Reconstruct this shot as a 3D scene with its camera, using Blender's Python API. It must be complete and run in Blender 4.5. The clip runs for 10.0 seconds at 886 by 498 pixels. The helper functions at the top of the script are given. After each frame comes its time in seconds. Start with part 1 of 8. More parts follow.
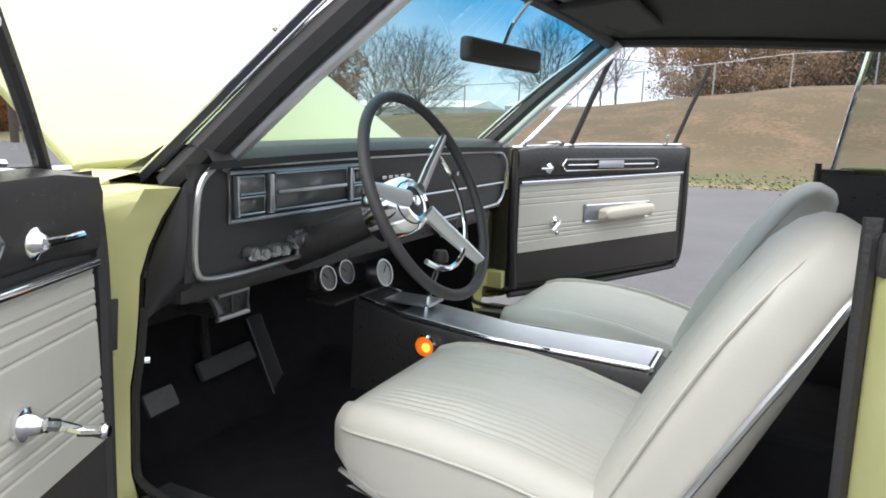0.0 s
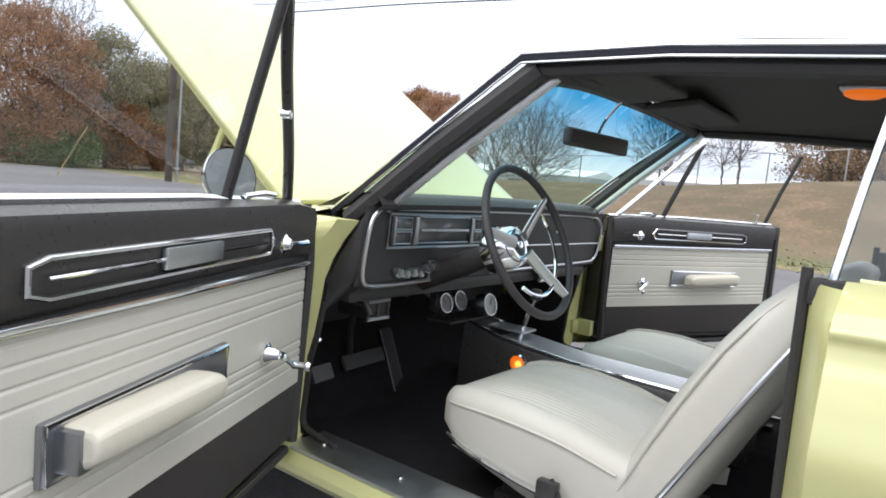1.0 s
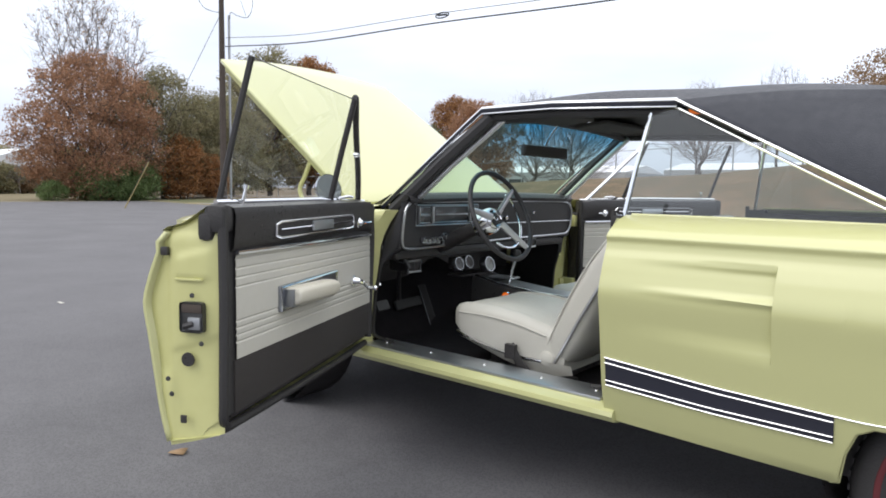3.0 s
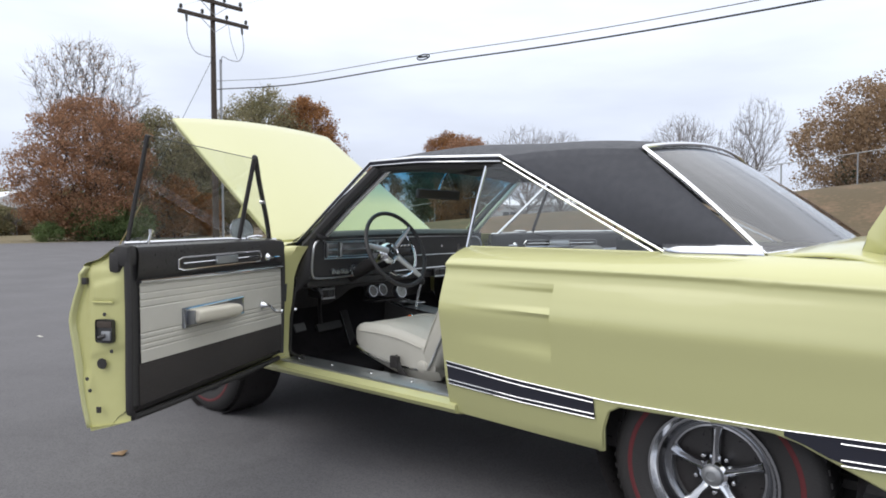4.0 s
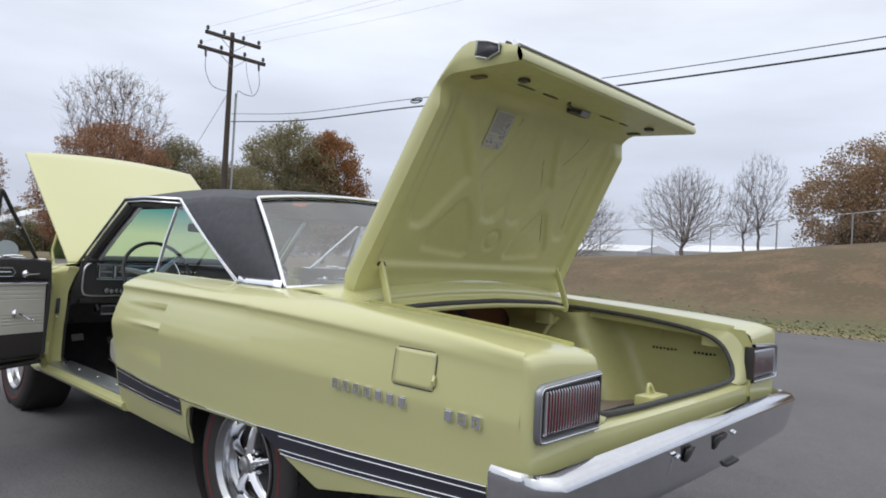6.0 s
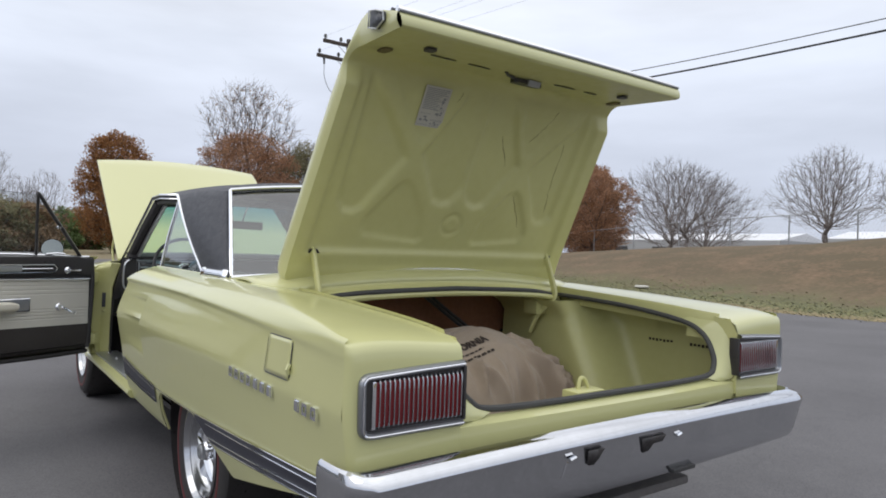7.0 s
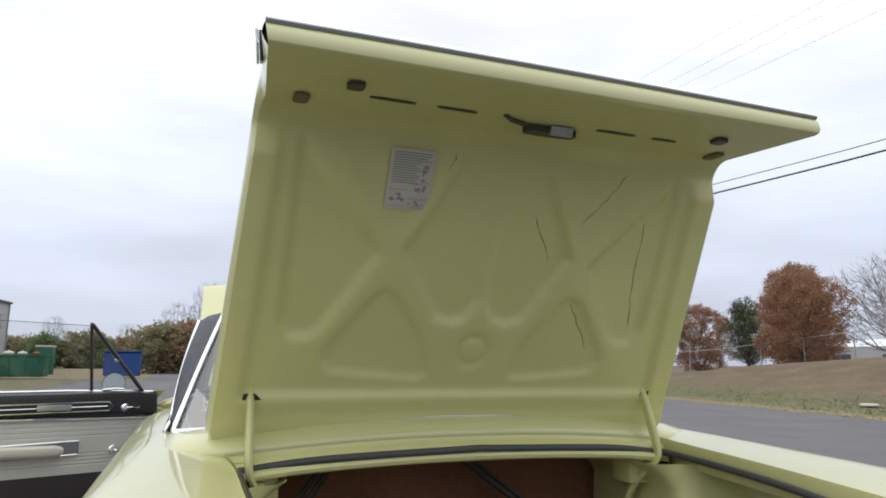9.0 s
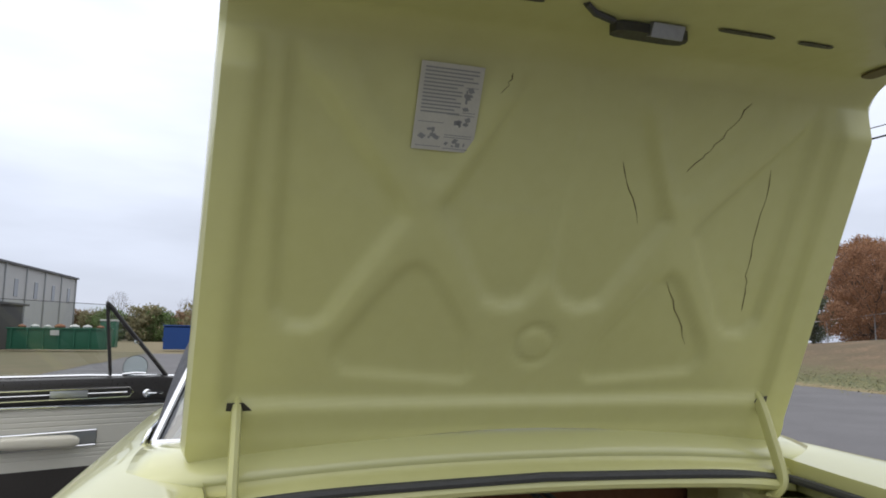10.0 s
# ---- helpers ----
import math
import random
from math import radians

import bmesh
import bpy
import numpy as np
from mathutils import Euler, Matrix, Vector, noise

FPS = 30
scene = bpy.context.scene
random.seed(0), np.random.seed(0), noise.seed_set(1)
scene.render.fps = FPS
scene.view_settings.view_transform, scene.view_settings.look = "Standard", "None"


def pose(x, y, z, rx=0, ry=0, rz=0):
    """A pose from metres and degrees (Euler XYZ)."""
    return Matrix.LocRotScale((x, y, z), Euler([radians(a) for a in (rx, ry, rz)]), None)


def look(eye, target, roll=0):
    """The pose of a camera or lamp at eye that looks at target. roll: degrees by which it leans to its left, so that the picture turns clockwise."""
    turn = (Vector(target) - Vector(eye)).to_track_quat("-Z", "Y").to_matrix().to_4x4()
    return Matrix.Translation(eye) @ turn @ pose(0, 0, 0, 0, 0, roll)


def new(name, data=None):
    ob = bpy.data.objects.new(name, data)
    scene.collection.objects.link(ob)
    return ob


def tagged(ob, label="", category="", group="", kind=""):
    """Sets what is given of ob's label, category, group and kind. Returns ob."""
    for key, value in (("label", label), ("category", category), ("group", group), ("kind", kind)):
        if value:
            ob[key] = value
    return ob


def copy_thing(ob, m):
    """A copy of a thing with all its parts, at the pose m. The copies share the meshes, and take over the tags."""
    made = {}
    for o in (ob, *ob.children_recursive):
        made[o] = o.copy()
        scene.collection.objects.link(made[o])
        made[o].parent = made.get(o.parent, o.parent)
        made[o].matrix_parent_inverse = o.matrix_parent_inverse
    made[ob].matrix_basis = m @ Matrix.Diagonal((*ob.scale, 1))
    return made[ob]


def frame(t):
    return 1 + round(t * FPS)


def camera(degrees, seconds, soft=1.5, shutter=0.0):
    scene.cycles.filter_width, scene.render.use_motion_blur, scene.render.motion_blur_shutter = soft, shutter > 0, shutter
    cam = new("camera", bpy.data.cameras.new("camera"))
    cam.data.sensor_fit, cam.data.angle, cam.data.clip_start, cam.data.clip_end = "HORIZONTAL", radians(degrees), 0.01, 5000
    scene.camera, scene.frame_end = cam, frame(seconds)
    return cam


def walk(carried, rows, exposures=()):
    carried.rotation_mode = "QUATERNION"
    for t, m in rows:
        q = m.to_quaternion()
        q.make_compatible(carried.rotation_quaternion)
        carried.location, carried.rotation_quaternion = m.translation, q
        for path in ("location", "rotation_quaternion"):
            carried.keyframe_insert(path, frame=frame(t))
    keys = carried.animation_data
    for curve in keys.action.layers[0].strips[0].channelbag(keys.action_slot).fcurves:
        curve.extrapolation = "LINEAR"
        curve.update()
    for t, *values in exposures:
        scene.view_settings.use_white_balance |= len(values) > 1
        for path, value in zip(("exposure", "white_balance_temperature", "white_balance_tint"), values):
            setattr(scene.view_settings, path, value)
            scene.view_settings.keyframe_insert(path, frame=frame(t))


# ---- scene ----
cam = camera(67.2, 10.0, soft=1.8)
PATH = [
    (0, (1.806, -1.573, 1.129), (0.916, 0.1815, 0.766), 1.4),
    (0.5, (1.876, -1.803, 1.134), (0.781, -0.155, 0.839), 3.6),
    (1, (2.058, -1.989, 1.127), (0.878, -0.386, 0.931), 5.3),
    (1.5, (2.232, -2.198, 1.117), (0.888, -0.727, 0.949), 4.2),
    (2, (2.441, -2.434, 1.119), (1.099, -0.958, 0.972), 2.3),
    (2.2, (2.534, -2.509, 1.117), (1.18, -1.045, 0.972), 3.0),
    (3.3, (3.112, -2.952, 1.11), (1.844, -1.416, 0.924), 0.0),
    (3.5, (3.26, -2.984, 1.115), (1.959, -1.473, 0.958), -1.5),
    (4, (3.668, -2.951, 1.136), (2.375, -1.427, 1.056), -0.1),
    (4.5, (4.095, -2.855, 1.133), (2.849, -1.293, 1.06), -0.7),
    (5, (4.557, -2.736, 1.173), (3.281, -1.197, 1.127), 2.1),
    (5.5, (4.923, -2.474, 1.177), (3.643, -0.938, 1.187), 2.8),
    (6, (5.287, -2.242, 1.173), (3.927, -0.776, 1.206), 3.0),
    (6.2, (5.383, -2.135, 1.162), (3.981, -0.709, 1.191), 2.4),
    (7.5, (5.724, -1.32, 1.168), (4.036, -0.247, 1.162), 1.9),
    (8, (5.635, -1.055, 1.179), (3.921, -0.025, 1.18), 1.0),
    (8.5, (5.483, -0.843, 1.206), (3.639, -0.078, 1.331), 0.8),
    (9, (5.211, -0.733, 1.238), (3.362, -0.047, 1.572), 0.5),
    (9.5, (4.983, -0.644, 1.266), (3.107, -0.037, 1.603), 0.3),
    (10, (4.776, -0.574, 1.284), (2.87, -0.026, 1.543), 0.8),
]
walk(cam, [(t, look(eye, target, roll)) for t, eye, target, roll in PATH],
     exposures=[(0, 0.95), (1, 0.85), (2, 0.65), (3.3, 0.45), (4.2, 0.2), (5, 0.0), (7, 0.0), (8, 0.10), (10, 0.12)])
# soft overcast afternoon: the sky is the lamp, with a faint wide sun behind the cloud
w = bpy.data.worlds.new("sky")
scene.world = w
w.use_nodes = True
wn, wl = w.node_tree.nodes, w.node_tree.links
wn.clear()
w_out = wn.new("ShaderNodeOutputWorld")
w_bg = wn.new("ShaderNodeBackground")
w_sky = wn.new("ShaderNodeTexSky")
w_sky.sky_type, w_sky.sun_disc = "NISHITA", False
w_sky.sun_elevation, w_sky.sun_rotation = radians(38), radians(198)
w_co = wn.new("ShaderNodeTexCoord")
w_sep = wn.new("ShaderNodeSeparateXYZ")
wl.new(w_co.outputs["Generated"], w_sep.inputs[0])
w_ramp = wn.new("ShaderNodeValToRGB")
cr = w_ramp.color_ramp
cr.elements[0].position, cr.elements[0].color = 0.0, (0.50, 0.54, 0.66, 1)
cr.elements[1].position, cr.elements[1].color = 1.0, (1.55, 1.57, 1.60, 1)
for p, c in ((0.10, (0.60, 0.64, 0.76, 1)), (0.28, (0.80, 0.85, 0.96, 1)), (0.50, (1.0, 1.02, 1.08, 1))):
    e = cr.elements.new(p)
    e.color = c
wl.new(w_sep.outputs["Z"], w_ramp.inputs[0])
w_map = wn.new("ShaderNodeMapping")
w_map.inputs["Scale"].default_value = (1.0, 1.0, 4.5)
wl.new(w_co.outputs["Generated"], w_map.inputs[0])
w_noise = wn.new("ShaderNodeTexNoise")
w_noise.inputs["Scale"].default_value, w_noise.inputs["Detail"].default_value = 2.2, 5.0
wl.new(w_map.outputs[0], w_noise.inputs["Vector"])
w_cl = wn.new("ShaderNodeMapRange")
w_cl.inputs["From Min"].default_value, w_cl.inputs["From Max"].default_value = 0.3, 0.7
w_cl.inputs["To Min"].default_value, w_cl.inputs["To Max"].default_value = 0.86, 1.14
wl.new(w_noise.outputs[0], w_cl.inputs[0])
w_mul = wn.new("ShaderNodeMix")
w_mul.data_type, w_mul.blend_type = "RGBA", "MULTIPLY"
w_mul.inputs[0].default_value = 1.0
wl.new(w_ramp.outputs[0], w_mul.inputs[6])
wl.new(w_cl.outputs[0], w_mul.inputs[7])
w_dim = wn.new("ShaderNodeMix")
w_dim.data_type, w_dim.blend_type = "RGBA", "MIX"
w_dim.inputs[0].default_value = 0.012
wl.new(w_mul.outputs[2], w_dim.inputs[6])
wl.new(w_sky.outputs[0], w_dim.inputs[7])
wl.new(w_dim.outputs[2], w_bg.inputs[0])
w_bg.inputs[1].default_value = 1.0
wl.new(w_bg.outputs[0], w_out.inputs[0])

sun = new("sun", bpy.data.lights.new("sun", "SUN"))
sun.data.energy, sun.data.angle, sun.data.color = 0.5, radians(40), (1.0, 0.97, 0.92)
sun.matrix_world = look((-3, -9, 11), (0, 0, 0))


# ---- materials ----
def mat(name, col, rough=0.5, metal=0.0, coat=0.0, var=0.0, scale=8.0, bump=0.0, bscale=200.0, col2=None, detail=6.0, spec=0.5, sheen=0.0):
    """A principled surface; var mixes towards col2 (or a darker tone) by noise, bump gives a fine relief."""
    m = bpy.data.materials.new(name)
    m.use_nodes = True
    nt = m.node_tree
    p = nt.nodes["Principled BSDF"]
    p.inputs["Base Color"].default_value = (*col, 1)
    p.inputs["Roughness"].default_value = rough
    p.inputs["Metallic"].default_value = metal
    p.inputs["Coat Weight"].default_value = coat
    p.inputs["Coat Roughness"].default_value = 0.04
    p.inputs["Specular IOR Level"].default_value = spec
    p.inputs["Sheen Weight"].default_value = sheen
    co = nt.nodes.new("ShaderNodeTexCoord")
    if var > 0:
        n = nt.nodes.new("ShaderNodeTexNoise")
        n.inputs["Scale"].default_value, n.inputs["Detail"].default_value = scale, detail
        nt.links.new(co.outputs["Object"], n.inputs["Vector"])
        n2 = nt.nodes.new("ShaderNodeTexNoise")
        n2.inputs["Scale"].default_value, n2.inputs["Detail"].default_value = scale * 9, 4
        nt.links.new(co.outputs["Object"], n2.inputs["Vector"])
        ad = nt.nodes.new("ShaderNodeMath")
        ad.operation = "MULTIPLY_ADD"
        ad.inputs[1].default_value = 0.45
        nt.links.new(n2.outputs[0], ad.inputs[0])
        half = nt.nodes.new("ShaderNodeMath")
        half.operation = "MULTIPLY"
        half.inputs[1].default_value = 0.6
        nt.links.new(n.outputs[0], half.inputs[0])
        nt.links.new(half.outputs[0], ad.inputs[2])
        r = nt.nodes.new("ShaderNodeMapRange")
        r.inputs["From Min"].default_value, r.inputs["From Max"].default_value = 0.32, 0.72
        r.inputs["To Max"].default_value = var
        nt.links.new(ad.outputs[0], r.inputs[0])
        mx = nt.nodes.new("ShaderNodeMix")
        mx.data_type = "RGBA"
        mx.inputs[6].default_value = (*col, 1)
        c2 = col2 or tuple(c * 0.55 for c in col)
        mx.inputs[7].default_value = (*c2, 1)
        nt.links.new(r.outputs[0], mx.inputs[0])
        nt.links.new(mx.outputs[2], p.inputs["Base Color"])
        rr = nt.nodes.new("ShaderNodeMapRange")
        rr.inputs["From Min"].default_value, rr.inputs["From Max"].default_value = 0.3, 0.7
        rr.inputs["To Min"].default_value, rr.inputs["To Max"].default_value = max(0.02, rough - 0.06 * min(1, var * 2)), min(1, rough + 0.08 * min(1, var * 2))
        nt.links.new(n2.outputs[0], rr.inputs[0])
        nt.links.new(rr.outputs[0], p.inputs["Roughness"])
    if bump > 0:
        b = nt.nodes.new("ShaderNodeTexNoise")
        b.inputs["Scale"].default_value, b.inputs["Detail"].default_value = bscale, 4
        nt.links.new(co.outputs["Object"], b.inputs["Vector"])
        bn = nt.nodes.new("ShaderNodeBump")
        bn.inputs["Strength"].default_value = bump
        bn.inputs["Distance"].default_value = 0.004
        nt.links.new(b.outputs[0], bn.inputs["Height"])
        nt.links.new(bn.outputs[0], p.inputs["Normal"])
    return m


def glass_mat(name, tint, gloss=0.9, band=None, mirror=0.035):
    """A clear pane: what passes is tinted, what mirrors follows Fresnel. band: (z0, z1, colour) of a shade band."""
    m = bpy.data.materials.new(name)
    m.use_nodes = True
    nt = m.node_tree
    nt.nodes.clear()
    o = nt.nodes.new("ShaderNodeOutputMaterial")
    t = nt.nodes.new("ShaderNodeBsdfTransparent")
    t.inputs[0].default_value = (*tint, 1)
    g = nt.nodes.new("ShaderNodeBsdfGlossy")
    g.inputs["Roughness"].default_value = 0.015
    g.inputs[0].default_value = (gloss, gloss, gloss, 1)
    f = nt.nodes.new("ShaderNodeLayerWeight")
    f.inputs[0].default_value = 0.5
    pw = nt.nodes.new("ShaderNodeMath")
    pw.operation = "POWER"
    pw.inputs[1].default_value = 5.0
    nt.links.new(f.outputs["Facing"], pw.inputs[0])
    sc_ = nt.nodes.new("ShaderNodeMath")
    sc_.operation = "MULTIPLY_ADD"
    sc_.inputs[1].default_value, sc_.inputs[2].default_value = 0.92, mirror
    nt.links.new(pw.outputs[0], sc_.inputs[0])
    mx = nt.nodes.new("ShaderNodeMixShader")
    nt.links.new(sc_.outputs[0], mx.inputs[0])
    nt.links.new(t.outputs[0], mx.inputs[1])
    nt.links.new(g.outputs[0], mx.inputs[2])
    nt.links.new(mx.outputs[0], o.inputs[0])
    if band:
        co = nt.nodes.new("ShaderNodeTexCoord")
        sp = nt.nodes.new("ShaderNodeSeparateXYZ")
        nt.links.new(co.outputs["Object"], sp.inputs[0])
        r = nt.nodes.new("ShaderNodeMapRange")
        r.inputs["From Min"].default_value, r.inputs["From Max"].default_value = band[0], band[1]
        nt.links.new(sp.outputs["Z"], r.inputs[0])
        mc = nt.nodes.new("ShaderNodeMix")
        mc.data_type = "RGBA"
        mc.inputs[6].default_value, mc.inputs[7].default_value = (*tint, 1), (*band[2], 1)
        nt.links.new(r.outputs[0], mc.inputs[0])
        nt.links.new(mc.outputs[2], t.inputs[0])
    return m


PAINT = mat("yellow_paint", (0.56, 0.555, 0.265), 0.34, coat=0.75, var=0.10, scale=3.0, col2=(0.53, 0.525, 0.245))
PAINT_IN = mat("yellow_paint_inner", (0.59, 0.578, 0.262), 0.44, coat=0.3, var=0.55, scale=3.0, col2=(0.53, 0.512, 0.212))
VINYL = mat("black_vinyl_roof", (0.045, 0.047, 0.058), 0.60, var=0.5, scale=4.0, col2=(0.035, 0.037, 0.046), bump=0.5, bscale=420)
CHROME = mat("chrome", (0.86, 0.87, 0.89), 0.07, metal=1.0, var=0.2, scale=6.0, col2=(0.74, 0.75, 0.77))
DULLCHROME = mat("dull_bumper_chrome", (0.66, 0.67, 0.70), 0.06, metal=1.0, var=0.5, scale=5.0, col2=(0.56, 0.57, 0.59))
STEEL = mat("brushed_sill_metal", (0.58, 0.60, 0.62), 0.36, metal=1.0, var=0.35, scale=3.0, col2=(0.48, 0.49, 0.51))
BRIGHT = mat("satin_bright_trim", (0.72, 0.73, 0.75), 0.36, metal=1.0, var=0.2, scale=6.0, col2=(0.62, 0.63, 0.65))
BEZEL = mat("grey_lamp_bezel", (0.31, 0.32, 0.34), 0.32, metal=0.9, var=0.3, scale=9.0, col2=(0.32, 0.33, 0.35))
DIALDIM = mat("dim_dial_face", (0.22, 0.215, 0.21), 0.4, var=0.3, scale=30.0)
CREAM = mat("cream_vinyl", (0.57, 0.55, 0.49), 0.42, var=0.3, scale=5.0, col2=(0.50, 0.475, 0.415), bump=0.12, bscale=500)
ARMREST = mat("cream_armrest", (0.68, 0.64, 0.54), 0.45, var=0.2, scale=9.0, col2=(0.60, 0.56, 0.46), bump=0.2, bscale=500)
# the blacks from here to the carpet are lifted to imitate lens haze
BLACK = mat("black_plastic", (0.034, 0.031, 0.031), 0.30, var=0.3, scale=10.0, col2=(0.046, 0.042, 0.041), bump=0.2, bscale=600)
PADBLK = mat("black_dash_pad", (0.042, 0.040, 0.041), 0.46, var=0.3, scale=10.0, col2=(0.036, 0.035, 0.036), bump=0.4, bscale=500)
DASHGREY = mat("charcoal_dash_face", (0.040, 0.038, 0.039), 0.42, var=0.3, scale=9.0, bump=0.2, bscale=500)
RUBBER = mat("black_rubber", (0.030, 0.028, 0.028), 0.65, var=0.4, scale=12.0, col2=(0.045, 0.042, 0.040), bump=0.4, bscale=160)
CARPET = mat("black_carpet", (0.022, 0.020, 0.022), 0.95, var=0.5, scale=22.0, col2=(0.042, 0.038, 0.040), bump=1.0, bscale=900, spec=0.08)
DOORCARPET = mat("dark_door_carpet", (0.044, 0.038, 0.035), 0.9, var=0.5, scale=20.0, col2=(0.045, 0.04, 0.037), bump=0.8, bscale=700)
HEADLINER = mat("grey_headliner", (0.095, 0.090, 0.086), 0.85, var=0.3, scale=9.0, bump=0.4, bscale=500)
STRIPE = mat("navy_stripe", (0.030, 0.031, 0.045), 0.4, var=0.2, scale=10.0)
# chrome with the dark reflection of the asphalt put into its base colour
RIMCHROME = mat("darkened_rim_chrome", (0.52, 0.53, 0.55), 0.16, metal=1.0, var=0.5, scale=14.0, col2=(0.36, 0.37, 0.39))
SATIN = mat("satin_aluminium", (0.62, 0.63, 0.64), 0.4, metal=0.3, var=0.2, scale=20.0)
# partly matt grey stands in for the asphalt and sky seen in the mirror
MIRRORGLASS = mat("mirror_glass", (0.34, 0.37, 0.38), 0.22, metal=0.35, coat=0.3)
# bark of the bare trees, with distance haze put into its paler colour
TWIG = mat("hazed_grey_twigs", (0.21, 0.185, 0.175), 0.9, var=0.5, scale=2.0, col2=(0.11, 0.095, 0.085))
GREYRUB = mat("grey_weatherstrip", (0.065, 0.065, 0.063), 0.7, var=0.4, scale=12.0)
REDLINE = mat("red_line_rubber", (0.13, 0.020, 0.023), 0.6, var=0.4, scale=20.0)
LENS = mat("red_lamp_lens", (0.16, 0.012, 0.015), 0.12, coat=0.6, var=0.3, scale=30.0, col2=(0.09, 0.007, 0.009))
DIAL = mat("dial_face", (0.50, 0.50, 0.48), 0.5, var=0.3, scale=30.0)
CLEARLENS = mat("clear_knob", (0.42, 0.43, 0.44), 0.10, metal=0.9, var=0.4, scale=60)
DARKMETAL = mat("dark_metal", (0.10, 0.10, 0.10), 0.45, metal=0.7, var=0.5, scale=15.0)
BROWNBOARD = mat("brown_trunk_board", (0.26, 0.110, 0.052), 0.8, var=0.6, scale=6.0, col2=(0.15, 0.064, 0.034), bump=0.4, bscale=150)
TRUNKMAT = mat("grey_trunk_mat", (0.085, 0.085, 0.09), 0.85, var=0.5, scale=10.0, bump=0.6, bscale=300)
COVER = mat("tan_cover_cloth", (0.36, 0.285, 0.215), 0.9, var=0.3, scale=5.0, col2=(0.30, 0.235, 0.175), bump=0.6, bscale=500, sheen=0.2)
INK = mat("brown_print_ink", (0.045, 0.032, 0.025), 0.8, var=0.2, scale=40)
PAPER = mat("white_label_paper", (0.55, 0.53, 0.47), 0.6, var=0.25, scale=20)
PRINT = mat("grey_print", (0.27, 0.27, 0.27), 0.7)
WOODPOLE = mat("weathered_pole_wood", (0.055, 0.042, 0.034), 0.85, var=0.6, scale=3.0, col2=(0.10, 0.08, 0.065), bump=0.7, bscale=40)
GALV = mat("galvanised_steel", (0.42, 0.43, 0.44), 0.45, metal=0.8, var=0.4, scale=10.0)
CABLE = mat("black_cable", (0.02, 0.02, 0.022), 0.6)
BARK = mat("grey_bark", (0.105, 0.085, 0.075), 0.9, var=0.5, scale=2.0, col2=(0.06, 0.05, 0.045))
GLASS = glass_mat("clear_glass", (0.90, 0.92, 0.91), mirror=0.05)
REARGLASS = glass_mat("rear_glass", (0.58, 0.64, 0.68), mirror=0.16)
SHIELD = glass_mat("windscreen_glass", (0.64, 0.80, 0.73), band=(1.24, 1.42, (0.05, 0.34, 0.56)))
QGLASS = glass_mat("quarter_glass", (0.80, 0.85, 0.85), mirror=0.07)


def lamp_mat(name, col, strength):
    m = bpy.data.materials.new(name)
    m.use_nodes = True
    p = m.node_tree.nodes["Principled BSDF"]
    p.inputs["Base Color"].default_value = (*col, 1)
    p.inputs["Emission Color"].default_value = (*col, 1)
    p.inputs["Emission Strength"].default_value = strength
    return m


AMBER = lamp_mat("amber_lamp", (0.85, 0.17, 0.01), 0.38)
AMBERHOT = lamp_mat("amber_bulb", (1.0, 0.42, 0.06), 1.0)


def ground_mat():
    """Worn asphalt: fine aggregate, broad pale wear and darker stains."""
    m = mat("worn_asphalt", (0.092, 0.089, 0.094), 0.86, var=1.0, scale=0.75, col2=(0.140, 0.136, 0.142), bump=0.9, bscale=160)
    nt = m.node_tree
    p = nt.nodes["Principled BSDF"]
    src = p.inputs["Base Color"].links[0].from_socket
    co = nt.nodes.new("ShaderNodeTexCoord")
    v = nt.nodes.new("ShaderNodeTexVoronoi")
    v.inputs["Scale"].default_value = 95
    nt.links.new(co.outputs["Object"], v.inputs["Vector"])
    r = nt.nodes.new("ShaderNodeMapRange")
    r.inputs["From Max"].default_value = 0.6
    r.inputs["To Min"].default_value, r.inputs["To Max"].default_value = 0.72, 1.16
    nt.links.new(v.outputs["Distance"], r.inputs[0])
    mu = nt.nodes.new("ShaderNodeMix")
    mu.data_type, mu.blend_type = "RGBA", "MULTIPLY"
    mu.inputs[0].default_value = 1
    nt.links.new(src, mu.inputs[6])
    nt.links.new(r.outputs[0], mu.inputs[7])
    # thin wandering cracks
    wv = nt.nodes.new("ShaderNodeTexVoronoi")
    wv.feature = "DISTANCE_TO_EDGE"
    wv.inputs["Scale"].default_value = 0.55
    nz = nt.nodes.new("ShaderNodeTexNoise")
    nz.inputs["Scale"].default_value = 1.6
    nt.links.new(co.outputs["Object"], nz.inputs["Vector"])
    mv = nt.nodes.new("ShaderNodeMix")
    mv.data_type = "VECTOR"
    mv.inputs[0].default_value = 0.5
    nt.links.new(co.outputs["Object"], mv.inputs[4])
    nt.links.new(nz.outputs[1], mv.inputs[5])
    nt.links.new(mv.outputs[1], wv.inputs["Vector"])
    cr2 = nt.nodes.new("ShaderNodeMapRange")
    cr2.inputs["From Min"].default_value, cr2.inputs["From Max"].default_value = 0.0, 0.006
    cr2.inputs["To Min"].default_value, cr2.inputs["To Max"].default_value = 0.93, 1.0
    nt.links.new(wv.outputs[0], cr2.inputs[0])
    mu2 = nt.nodes.new("ShaderNodeMix")
    mu2.data_type, mu2.blend_type = "RGBA", "MULTIPLY"
    mu2.inputs[0].default_value = 1
    nt.links.new(mu.outputs[2], mu2.inputs[6])
    nt.links.new(cr2.outputs[0], mu2.inputs[7])
    nt.links.new(mu2.outputs[2], p.inputs["Base Color"])
    return m


ASPHALT = ground_mat()


